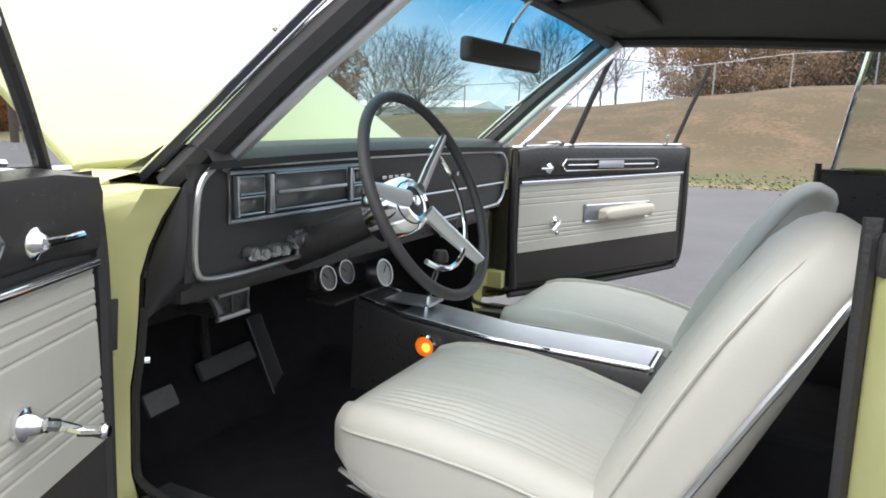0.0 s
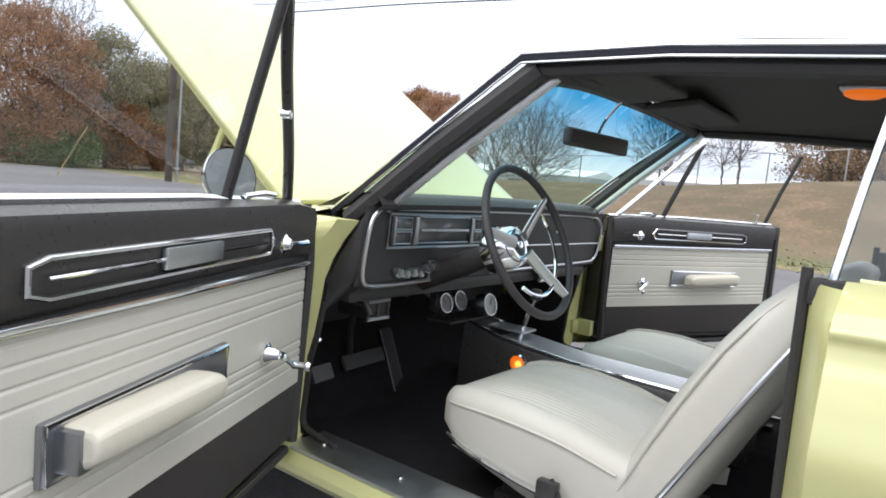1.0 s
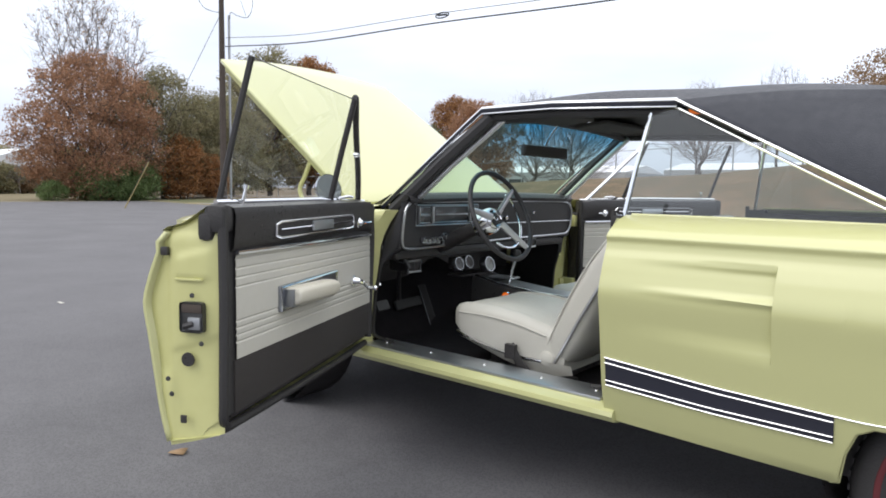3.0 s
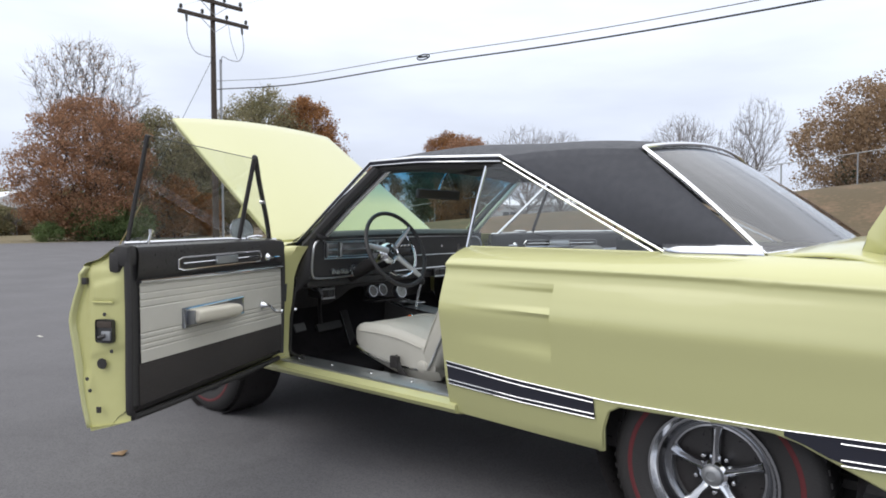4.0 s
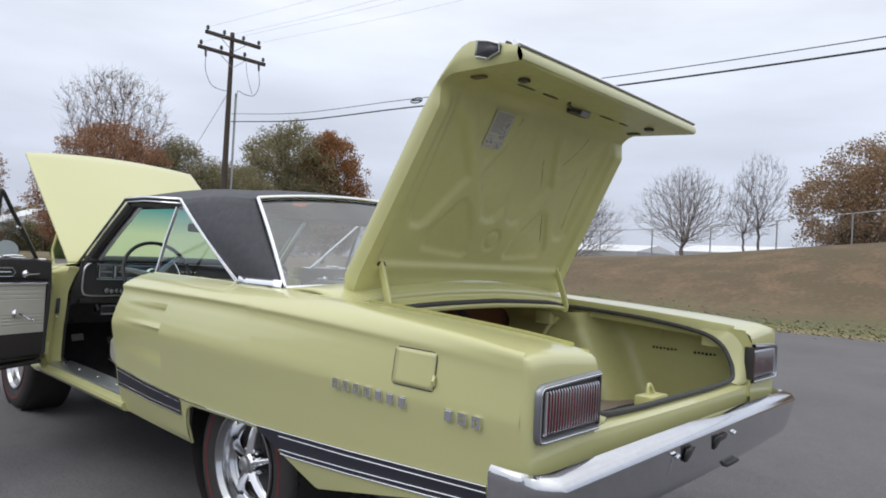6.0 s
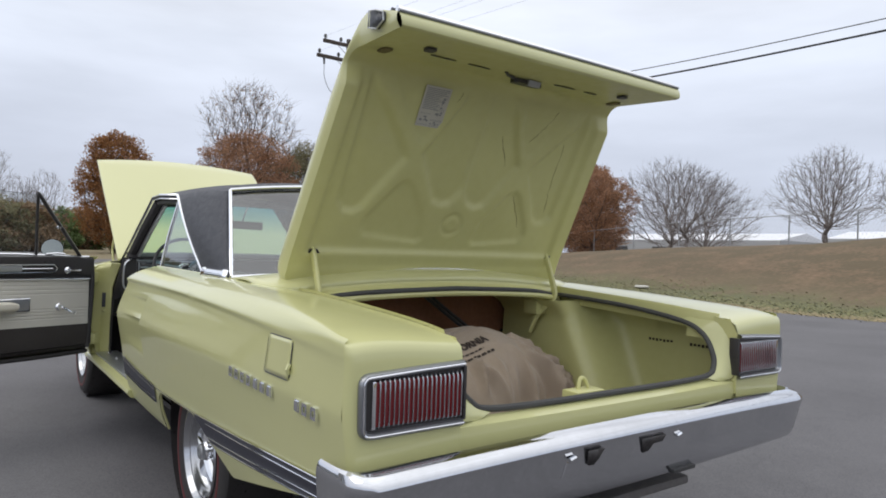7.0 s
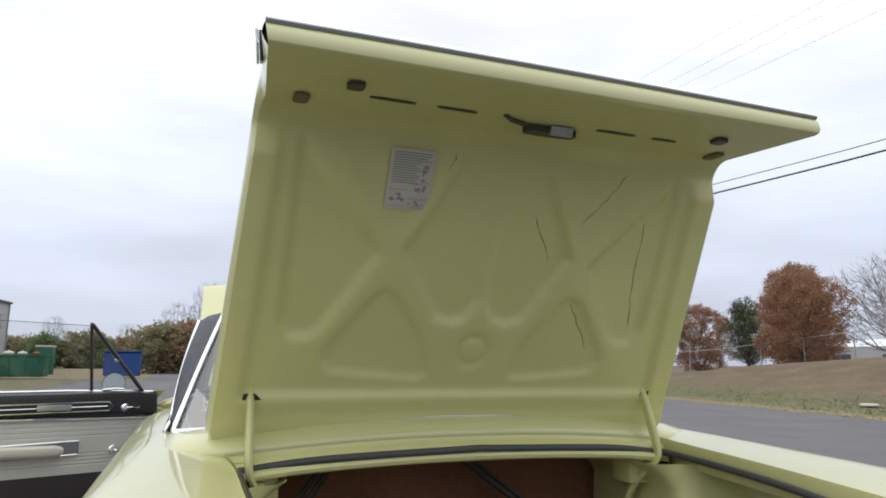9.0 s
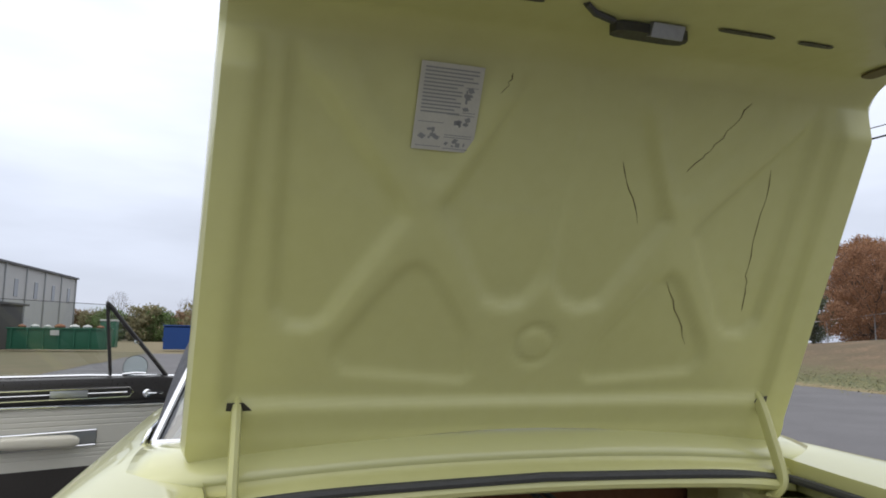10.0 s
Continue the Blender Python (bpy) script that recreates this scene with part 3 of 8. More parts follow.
fender(-1)
fender(1)


def deck():
    """Tulip panel under the rear window and the deck strips beside the trunk opening."""
    def inner(x):
        return interp(x, [3.33, 3.45, 3.6, 4.2, 4.36], [0.665, 0.64, 0.625, 0.615, 0.63])
    for s in (-1, 1):
        # inner gutter wall
        g = lambda x, v: (x, s * (inner(x) - [0, 0.004, 0.004, -0.02, -0.02][v]), belt(x) - [0.002, 0.012, 0.05, 0.055, 0.075][v])
        part("trunk_gutter", sheet(g, span(3.38, 4.30, 12), [0, 1, 2, 3, 4]), PAINT_IN, car)
    # crowned panel that rolls down into the gutter of the trunk opening
    roll = [(0.0, 0.0), (0.2, 0.005), (0.4, 0.008), (0.57, 0.007), (0.70, 0.002), (0.81, -0.006), (0.90, -0.016), (0.96, -0.028), (1.0, -0.044)]
    crown = lambda y: 1.030 + 0.055 * (1 - (abs(y) / 0.80) ** 2.2)

    def tul(u, y):
        a = abs(y) / 0.80
        xf, xr = 3.27 - 0.17 * a ** 2.2, 3.484 - 0.045 * a ** 2
        return (xf + (xr - xf) * roll[u][0], y, crown(y) + roll[u][1])
    ob = part("tulip_panel", sheet(tul, range(len(roll)), span(-0.78, 0.78, 41)), PAINT, car, "yellow panel between rear window and trunk", 60)
    thicken(ob, 0.008)
    lipf = lambda u, y: (3.482 - 0.045 * (abs(y) / 0.8) ** 2 + [0, 0.002, 0.012, 0.026, 0.034, 0.036][u], y, crown(y) - [0.043, 0.052, 0.058, 0.064, 0.077, 0.105][u])
    part("trunk_gutter", sheet(lipf, range(6), span(-0.64, 0.64, 25)), PAINT_IN, car, "", 60)


deck()


def tail():
    # corner pods: the deck rolls over into the rear face and round into the side
    prof = [(4.262, 0.0), (4.29, -0.001), (4.325, -0.004), (4.352, -0.010), (4.366, -0.020), (4.3725, -0.038), (4.374, -0.066)]
    for s in (-1, 1):
        rows = [(x, 0.0) for x in sorted(span(3.06, 4.23, 26) + [3.17, 3.24, 3.5, 3.52])] + prof
        n0 = len(rows) - 1
        vs = [0, 0.12, 0.28, 0.45, 0.6, 0.72, 0.82, 0.9, 0.96, 1.0]
        def pod(i, j):
            x, drop = rows[min(i, n0)]
            xt = min(x, 4.352)
            inn = interp(x, [3.33, 3.45, 3.6, 4.2, 4.262], [0.665, 0.64, 0.625, 0.615, 0.618])
            side0 = side_y(xt, belt(xt))
            def z_at(y):
                v = max(0.0, min(1.0, (side0 - y) / (side0 - inn)))
                top = belt(xt) + deck_rise(v)
                return top + drop if i <= n0 else (top - 0.066) + (0.655 - (top - 0.066)) * (i - n0) / 6
            r = max(0.0005, x - 4.352)
            zo = z_at(side0)
            yo = side_y(xt, min(zo, belt(xt)))
            if j < len(vs):
                y = inn + (yo - r - inn) * vs[j]
                return (x, s * y, z_at(y))
            if x < 4.25:
                k = j - len(vs) + 1
                z = belt(xt) - 0.006 * k * shoulder(x)
                return (x, s * side_y(xt, z), z)
            a = (j - len(vs) + 1) / 5 * math.pi / 2
            return (x - r * (1 - math.cos(a)), s * (yo - r + r * math.sin(a)), zo)
        ob = part("rear_deck", sheet(pod, range(n0 + 7), range(len(vs) + 5), flip=s > 0), PAINT, car, "yellow deck strip and tail corner round the lamp", 60)
        thicken(ob, 0.01).modifiers[0].use_rim = False
        part("pod_gusset", sheet(lambda x, v: (x, s * 0.6185, 0.868 + (belt(x) - 0.014 - 0.868) * v), [4.17, 4.25, 4.33], [0, 0.5, 1]), PAINT_IN, car)
        part("lamp_pod_side", sheet(lambda x, v: (x, s * 0.6195, 0.685 + (belt(min(x, 4.35)) - 0.013 - 0.685 - (0.05 if x > 4.36 else 0)) * v), [4.318, 4.345, 4.3725], [0, 0.3, 0.6, 0.85, 1.0]), PAINT_IN, car)
        part("lamp_end", box(4.348, 4.3855, s * 0.6115, s * 0.6205, 0.752, 0.884, bev=0.003), BLACK, car)
        # lamp: bezel open towards the trunk, dark bed, red lens, upright ribs
        ol_ = [(0.620, 0.746), (0.75, 0.746), (0.870, 0.745)] + [(0.882 + 0.018 * math.sin(a), 0.764 - 0.018 * math.cos(a)) for a in span(0, math.pi / 2, 5)] + [(0.901, 0.815)] + [(0.883 + 0.018 * math.cos(a), 0.860 + 0.018 * math.sin(a)) for a in span(0, math.pi / 2, 5)] + [(0.75, 0.885), (0.620, 0.890)]
        cs = ((0.008, 4.370), (0.0075, 4.384), (0.004, 4.389), (-0.006, 4.388), (-0.011, 4.376))
        rings = []
        for k, (y, z) in enumerate(ol_):
            a, b = ol_[max(k - 1, 0)], ol_[min(k + 1, len(ol_) - 1)]
            tn = Vector((b[0] - a[0], b[1] - a[1])).normalized()
            nr = Vector((tn.y, -tn.x))
            rings.append([(cx, s * (y + nr.x * o), z + nr.y * o) for o, cx in cs])
        lamp = part("tail_lamp", loft(rings, closed=False), BEZEL, car, "tail lamp with grey bezel and upright ribs over red lens")
        part("bezel_edge", tube([(4.389, s * y, z) for y, z in ol_], 0.0022, 6), CHROME, lamp)
        part("lamp_bed", box(4.365, 4.3775, s * 0.6205, s * 0.892, 0.753, 0.880), BLACK, lamp)
        part("lens", box(4.370, 4.383, s * 0.6215, s * 0.868, 0.764, 0.866, bev=0.004), LENS, lamp, "red plastic lens")
        part("lens_end", box(4.370, 4.387, s * 0.868, s * 0.878, 0.760, 0.868, bev=0.003), CHROME, lamp)
        rib = None
        for k in range(19):
            y = 0.628 + 0.0128 * k
            if rib is None:
                rb = tube([(-0.002, 0, -0.056), (0.008, 0, -0.051), (0.009, 0, 0), (0.009, 0, 0.045), (0.004, 0, 0.053), (-0.003, 0, 0.056)], [0.0016, 0.0017, 0.0014, 0.0019, 0.0026, 0.0026], 6)
                rib = part("rib", rb, RIMCHROME, lamp)
            else:
                r2 = rib.copy()
                scene.collection.objects.link(r2)
                r2.parent = lamp
                rib = r2
            rib.location = (4.378, s * y, 0.816)
        # web between the opening's seal and the pod
        P = smooth([(4.16, 0.606, 0.936), (4.255, 0.600, 0.896), (4.304, 0.588, 0.832), (4.326, 0.566, 0.787), (4.333, 0.535, 0.766), (4.339, 0.49, 0.748)], 3)
        Q = smooth([(4.22, 0.621, 0.952), (4.30, 0.621, 0.935), (4.345, 0.621, 0.870), (4.360, 0.621, 0.785), (4.3625, 0.620, 0.745), (4.349, 0.55, 0.732)], 3)
        part("opening_web", sheet(lambda k, v: Vector((P[k][0], s * P[k][1], P[k][2])).lerp(Vector((Q[k][0], s * Q[k][1], Q[k][2])), v) + Vector((0.004 * math.sin(math.pi * v), 0, 0)), range(len(P)), [0, 0.25, 0.5, 0.75, 1]), PAINT, car, "", 70)
    # sill between the pods, inner drop and floor edge
    prof = [(4.30, 0.690), (4.318, 0.732), (4.332, 0.740), (4.346, 0.733), (4.362, 0.725), (4.366, 0.70), (4.362, 0.652)]
    part("trunk_sill", sheet(lambda i, y: (prof[i][0] + 0.012 * (1 - (y / 0.62) ** 2), y, prof[i][1]), range(len(prof)), span(-0.622, 0.622, 21)), PAINT, car, "yellow trunk sill")
    seal = [(3.531, 0, 1.013), (3.520, -0.4, 1.000), (3.490, -0.585, 0.978), (3.55, -0.612, 0.976), (3.9, -0.605, 0.958), (4.16, -0.600, 0.925), (4.255, -0.595, 0.885), (4.302, -0.582, 0.825), (4.324, -0.555, 0.780), (4.334, -0.50, 0.755), (4.342, -0.3, 0.750), (4.344, 0, 0.750)]
    path = seal + [(x, -y, z) for x, y, z in seal[-2:0:-1]]
    part("weatherstrip", tube(smooth(path + [path[0]], 5)[:-1], 0.0095, 8, closed=True), GREYRUB, car, "grey rubber weatherstrip round the trunk opening")
    # latch striker on the sill
    st = box(4.24, 4.305, -0.125, 0.000, 0.715, 0.752, bev=0.006)
    striker = part("lid_striker", st, PAINT_IN, car, "yellow latch striker on the trunk sill")
    part("striker_loop", tube(smooth([(4.265, -0.080, 0.748), (4.262, -0.070, 0.780), (4.262, -0.050, 0.780), (4.268, -0.034, 0.748)]), 0.006, 8), PAINT_IN, striker)


tail()


def bumper():
    # section of the chrome bar, swept across and round the corners
    sec = [(0.0, 0.676), (0.010, 0.683), (0.040, 0.678), (0.058, 0.664), (0.062, 0.652), (0.058, 0.643), (0.046, 0.600), (0.034, 0.550), (0.022, 0.520), (0.012, 0.510), (0.0, 0.512), (0.0, 0.60)]
    line = [(4.285, -0.946), (4.300, -0.947), (4.360, -0.944), (4.392, -0.934), (4.405, -0.905), (4.412, -0.80), (4.425, -0.45), (4.432, 0.0)]
    line = line + [(x, -y) for x, y in line[-2::-1]]
    pts = smooth([(x, y, 0) for x, y in line], 4)
    rings = []
    for i, p in enumerate(pts):
        d = (pts[min(i + 1, len(pts) - 1)] - pts[max(i - 1, 0)]).normalized()
        nrm = Vector((d.y, -d.x, 0))
        a = abs(p.y)
        k = 1.0 if a < 0.91 else max(0.22, 1 - (a - 0.91) * 24)
        rings.append([p + nrm * (o * k) + Vector((0, 0, z + 0.020 * (1 - min(1.0, a / 0.93) ** 2) * (z > 0.6))) for o, z in sec])
    b = part("rear_bumper", loft(rings), DULLCHROME, car, "chrome rear bumper with a worn dull lower face")
    # notches and clips for the plate
    bx = lambda z: 4.429 + interp(z - 0.018, [0.55, 0.60, 0.643], [0.034, 0.046, 0.058])
    for pts in (((-0.283, 0.652), (-0.224, 0.652), (-0.236, 0.628), (-0.252, 0.610), (-0.274, 0.612)), ((-0.062, 0.652), (0.044, 0.652), (0.036, 0.634), (-0.006, 0.632), (-0.022, 0.612), (-0.046, 0.610))):
        nb = bmesh.new()
        nb.faces.new([nb.verts.new((bx(z) + 0.0045, y, z)) for y, z in pts])
        thicken(part("bumper_notch", nb, BLACK, b, "dark notch in the bumper face"), 0.006)
    for y in (-0.345, 0.110):
        part("plate_clip", tube([(bx(0.642) + 0.006, y + 0.016, 0.642), (bx(0.638) + 0.008, y - 0.006, 0.638)], 0.0055, 6), CHROME, b)
        part("clip_groove", tube([(bx(0.630) + 0.001, y - 0.004, 0.630), (bx(0.585) + 0.001, y - 0.012, 0.585)], 0.005, 6), DULLCHROME, b)
    for y in (-0.60, 0.60):
        part("bumper_bolt", lathe([(0, 0.004), (0.007, 0.003), (0.009, 0)], Matrix.Translation((4.447, y, 0.575)) @ Matrix.Rotation(radians(90), 4, "Y"), 10), STEEL, b)
    part("bumper_bracket", box(4.36, 4.47, 0.125, 0.235, 0.515, 0.528, bev=0.004), DARKMETAL, car)
    part("rear_valance", sheet(lambda y, z: (4.33 - (0.70 - z) * 0.3, y, z), span(-0.88, 0.88, 9), [0.42, 0.5, 0.6, 0.70]), PAINT, car)


bumper()

# ---- roof, pillars and glass ----
DRIP = [(0.742, 0.715, 1.026), (0.996, 0.675, 1.237), (1.186, 0.645, 1.393), (1.245, 0.640, 1.436), (1.6, 0.682, 1.430), (2.08, 0.705, 1.404)]


def drip(x):
    xs = [p[0] for p in DRIP[3:]]
    return interp(x, xs, [p[1] for p in DRIP[3:]]), interp(x, xs, [p[2] for p in DRIP[3:]])


def roof_edge(x):
    if x <= 2.08:
        return drip(x)
    t = (x - 2.08) / (2.643 - 2.08)
    return 0.705 + (0.645 - 0.705) * t, 1.404 + (1.400 - 1.404) * t + 0.012 * math.sin(math.pi * t)


def roof_z(x, y):
    ye, ze = roof_edge(x)
    a = min(1.0, abs(y) / ye)
    crown = interp(x, [1.2, 1.4, 1.7, 2.1, 2.65], [0.058, 0.088, 0.106, 0.102, 0.060])
    return ze + crown * (1 - a ** 2.4)


def ribbon(pts, s, a, b):
    """Flat bright strip that follows a line; a and b are the offsets (across, up) of its two edges."""
    bm = sheet(lambda k, v: (pts[k][0], s * (pts[k][1] + a[0] + (b[0] - a[0]) * v), pts[k][2] + a[1] + (b[1] - a[1]) * v + 0.0025 * math.sin(math.pi * v)), range(len(pts)), [0, 0.25, 0.5, 0.75, 1])
    return bm


def build_roof():
    def f(x, v):
        xx = x + (0.0 if x > 1.3 else -0.045 * (1 - v * v) * (1.3 - x) / 0.06)
        ye, _ = roof_edge(x)
        y = ye * math.copysign(1 - (1 - abs(v)) ** 1.5, v) if v else 0.0
        return (xx, y, roof_z(x, y))
    vs = span(-1, 1, 35)
    ob = part("vinyl_roof", sheet(f, [1.245, 1.27, 1.3] + span(1.36, 2.643, 26), vs), VINYL, car, "black grained vinyl roof")
    thicken(ob, 0.02)
    part("headliner", sheet(lambda x, v: (x, 0.97 * roof_edge(x)[0] * v, roof_z(x, 0.97 * roof_edge(x)[0] * v) - 0.035), span(1.27, 2.64, 16), span(-1, 1, 17)), HEADLINER, car, "dark grey headliner")
    for s in (-1, 1):
        A, B = [Vector((2.08, s * 0.705, 1.404)), Vector((2.643, s * 0.645, 1.400))], [Vector((2.80, s * 0.772, 1.035)), Vector((3.104, s * 0.782, 1.030))]
        def sail(u, v):
            top = A[0].lerp(A[1], u)
            top.z = roof_edge(top.x)[1]
            p = top.lerp(B[0].lerp(B[1], u), v)
            p.y += s * 0.030 * math.sin(math.pi * v) ** 0.8 * (0.7 + 0.3 * math.sin(math.pi * u)) * (1 - u ** 5)
            return p
        ob = part("sail_panel", sheet(sail, span(0, 1, 14), span(0, 1, 14), flip=s > 0), VINYL, car, "black vinyl roof pillar")
        thicken(ob, 0.02)
        # chrome trims
        thicken(part("drip_rail", ribbon(DRIP, s, (0.013, -0.002), (0.005, 0.008)), CHROME, car, "polished drip rail moulding"), 0.004, 0)
        thicken(part("drip_gutter", ribbon(DRIP, s, (0.006, -0.016), (0.010, 0.000)), STRIPE, car, "dark gutter between the bright mouldings"), 0.006, 0)
        thicken(part("window_trim", ribbon(DRIP, s, (0.011, -0.022), (0.004, -0.015)), CHROME, car, "thin polished moulding above the door opening"), 0.004, 0)
        part("drip_rail", tube(smooth([(2.075, s * 0.712, 1.407), (2.3, s * 0.742, 1.292), (2.55, s * 0.768, 1.163), (2.80, s * 0.784, 1.035)]), 0.0056, 8, flat=1.3), CHROME, car)
        part("window_trim", tube(smooth([(2.065, s * 0.700, 1.388), (2.28, s * 0.728, 1.277), (2.53, s * 0.752, 1.147), (2.76, s * 0.772, 1.030)]), 0.0048, 6), CHROME, car)
        band = sheet(lambda u, v: (2.80 + 0.31 * u - 0.012 * v, s * (0.796 - 0.003 * u - 0.014 * v), 1.028 + 0.034 * v), span(0, 1, 6), [0, 0.4, 0.45, 1])
        ob = part("pillar_base_trim", band, CHROME, car, "wide polished trim at the foot of the roof pillar")
        thicken(ob, 0.006, 0)
        # windscreen pillar
        pil = [(0.782, 0.69, 1.008), (1.035, 0.652, 1.222), (1.275, 0.615, 1.408)]
        part("windscreen_pillar", tube([(x, s * y, z) for x, y, z in pil], 0.030, 8), PADBLK, car, "black inner windscreen pillar")
        part("pillar_chrome", tube([(x + 0.032, s * (y - 0.030), z - 0.012) for x, y, z in pil], 0.016, 8, flat=0.8), BRIGHT, car, "bright inner windscreen garnish")
        part("header_side", tube([(x, s * (y - 0.03), z - 0.03) for x, y, z in DRIP[3:]], 0.020, 8), PADBLK, car)
        # rear quarter glass and its upright frame
        P = [Vector((1.925, s * 0.752, 1.010)), Vector((1.985, s * 0.675, 1.392)), Vector((2.065, s * 0.698, 1.388)), Vector((2.765, s * 0.772, 1.028))]
        q = bmesh.new()
        q.faces.new([q.verts.new(p) for p in P])
        g = part("quarter_window", q, QGLASS, car, "clear quarter window glass", 5)
        g.visible_shadow = False
        part("window_frame", tube([P[0] + Vector((0, 0, -0.02)), P[0].lerp(P[1], 0.5) + Vector((0.0, s * 0.004, 0)), P[1]], 0.0075, 8, flat=1.3), CHROME, g)
        part("window_channel", box(1.90, 1.985, s * 0.735, s * 0.775, 0.985, 1.03, bev=0.008), RUBBER, car)
        part("belt_moulding", tube([(1.97, s * 0.772, 1.034), (2.4, s * 0.776, 1.034), (2.78, s * 0.780, 1.032)], 0.006, 6), PAINT, car)


build_roof()


def pane(name, tl, bl, bulge_t, bulge_b, sag, material, label, n=25, zb=0.0, zt=0.0):
    """A curved screen, mirrored about the middle; bulge moves its middle along x at top and foot."""
    tl, bl = Vector(tl), Vector(bl)
    def f(u, v):
        a = 1 - v * v
        p = tl.lerp(bl, u)
        bx = bulge_t + (bulge_b - bulge_t) * u
        return (p.x + bx * a, abs(p.y) * v, p.z + (zt * (1 - u) + zb * u) * a + sag * math.sin(math.pi * u))
    ob = part(name, sheet(f, span(0, 1, 13), span(-1, 1, n)), material, car, label)
    ob.visible_shadow = False
    edge = [f(u, -1) for u in span(0, 1, 9)], [f(1, v) for v in span(-1, 1, 21)], [f(u, 1) for u in span(1, 0, 9)], [f(0, v) for v in span(1, -1, 21)]
    return ob, edge


shield, se = pane("windscreen", (1.262, 0.610, 1.412), (0.742, 0.680, 1.034), -0.045, -0.21, 0.018, SHIELD, "clear windscreen with a blue shade band", zb=0.02, zt=0.045)
for k in (0, 2):
    part("windscreen_trim", tube([Vector(p) + Vector((-0.002, (-0.006, 0, 0.006)[k], 0.002)) for p in se[k]], 0.007, 8), CHROME, shield)
part("windscreen_trim", tube([Vector(p) + Vector((-0.01, 0, 0.008)) for p in se[3]], 0.009, 6), CHROME, shield)
part("windscreen_trim", tube([Vector(p) + Vector((-0.012, 0, 0.006)) for p in se[1]], 0.009, 6), CHROME, shield)
rearglass, re_ = pane("rear_window", (2.650, 0.632, 1.396), (3.100, 0.768, 1.026), 0.045, 0.165, 0.012, REARGLASS, "large curved rear window with polished surround", zt=0.048, zb=0.03)
for k in (0, 2):
    part("rear_window_trim", tube([Vector(p) + Vector((0.004, 0, 0.010)) for p in re_[k]], 0.0078, 8), CHROME, rearglass)
part("rear_window_trim", tube([Vector(p) + Vector((0.004, 0, 0.012)) for p in re_[3]], 0.0078, 8), CHROME, rearglass)
part("rear_window_trim", tube([Vector(p) + Vector((0.006, 0, 0.008)) for p in re_[1]], 0.0085, 8), CHROME, rearglass)


# ---- hood ----
def hood():
    a, b = Vector((0.53, 0, 1.035)), Vector((-0.66, 0, 1.845))
    along = (b - a)
    nrm = Vector((0.562, 0, 0.827))
    def f(u, v):
        w = 0.705 - 0.03 * u
        p = a + along * (u + 0.035 * (1 - v * v) * (u > 0.98))
        h = 0.02 * (1 - v * v) + 0.018 * math.exp(-((abs(v) - 0.62) / 0.05) ** 2) * 0
        return p + nrm * h + Vector((0, w * v, 0))
    ob = part("hood", sheet(f, span(0, 1, 18), span(-1, 1, 25)), PAINT, car, "raised yellow hood")
    thicken(ob, 0.022)
    rounded(ob, 0.006)
    fr = bmesh.new()
    for v in (-0.93, 0.93):
        tube([Vector(f(u, v)) - nrm * 0.035 for u in span(0.03, 0.97, 6)], 0.028, 8, fr)
    for u in (0.05, 0.95):
        tube([Vector(f(u, v)) - nrm * 0.035 for v in span(-0.9, 0.9, 9)], 0.028, 8, fr)
    part("hood_frame", fr, PAINT_IN, ob)
    for s in (-1, 1):
        part("hood_hinge", tube(smooth([(0.145, s * 0.66, 1.235), (0.105, s * 0.66, 1.165), (0.062, s * 0.66, 1.095), (0.095, s * 0.66, 1.03), (0.13, s * 0.66, 0.975)]), 0.014, 8, flat=0.6), PAINT_IN, car)
    # cowl with grille and wipers, bay floor
    part("cowl", sheet(lambda x, v: (x - 0.14 * (1 - v * v), 0.72 * v, 1.012 + 0.02 * (1 - v * v) - (0.02 if x < 0.6 else 0)), [0.56, 0.62, 0.70], span(-1, 1, 21)), PAINT, car, "yellow cowl panel")
    part("engine_bay", box(-0.80, 0.38, -0.60, 0.60, 0.50, 0.70), BLACK, car, "dark engine bay")
    part("firewall", box(0.38, 0.43, -0.72, 0.72, 0.36, 1.0), BLACK, car)
    part("nose_panel", box(-0.88, -0.82, -0.80, 0.80, 0.45, 0.92, bev=0.02), PAINT, car)
    for y0, y1 in ((-0.50, -0.05), (0.08, 0.52)):
        part("wiper", tube(smooth([(0.62, y0, 1.045), (0.575, (y0 + y1) / 2, 1.066), (0.555, y1, 1.07)]), 0.006, 6), CHROME, car, "polished wiper arm")


hood()


# ---- trunk lid, standing open ----
LA = radians(61.5)
LH = Vector((3.352, 0, 1.040))
LU, LN = Vector((math.cos(LA), 0, math.sin(LA))), Vector((math.sin(LA), 0, -math.cos(LA)))   # up the lid, and out of its underside


def lidp(u, y, n):
    """Place on the lid: u up from its lower edge, y across, n out of the underside."""
    return LH + LU * u + LN * n + Vector((0, y, 0))


def lid_half(u):
    return interp(u, [0, 0.04, 0.86, 0.90], [0.662, 0.678, 0.628, 0.622])


def lid_profile(u):
    """How the lid turns over at its far end: (distance up, distance out) for an arc length u."""
    if u < 0.812:
        return u, 0.0
    full, arc = radians(64), 0.09
    t = min(1.0, (u - 0.812) / arc)
    r = arc / full
    e = max(0.0, u - 0.812 - arc)
    return 0.812 + r * math.sin(full * t) + e * math.cos(full), r * (1 - math.cos(full * t)) + e * math.sin(full)


def lid_crown(u, v):
    """The lower edge of the lid follows the crowned panel under it."""
    return u + 0.078 * (1 - v * v) * max(0.0, 1 - u / 0.2)


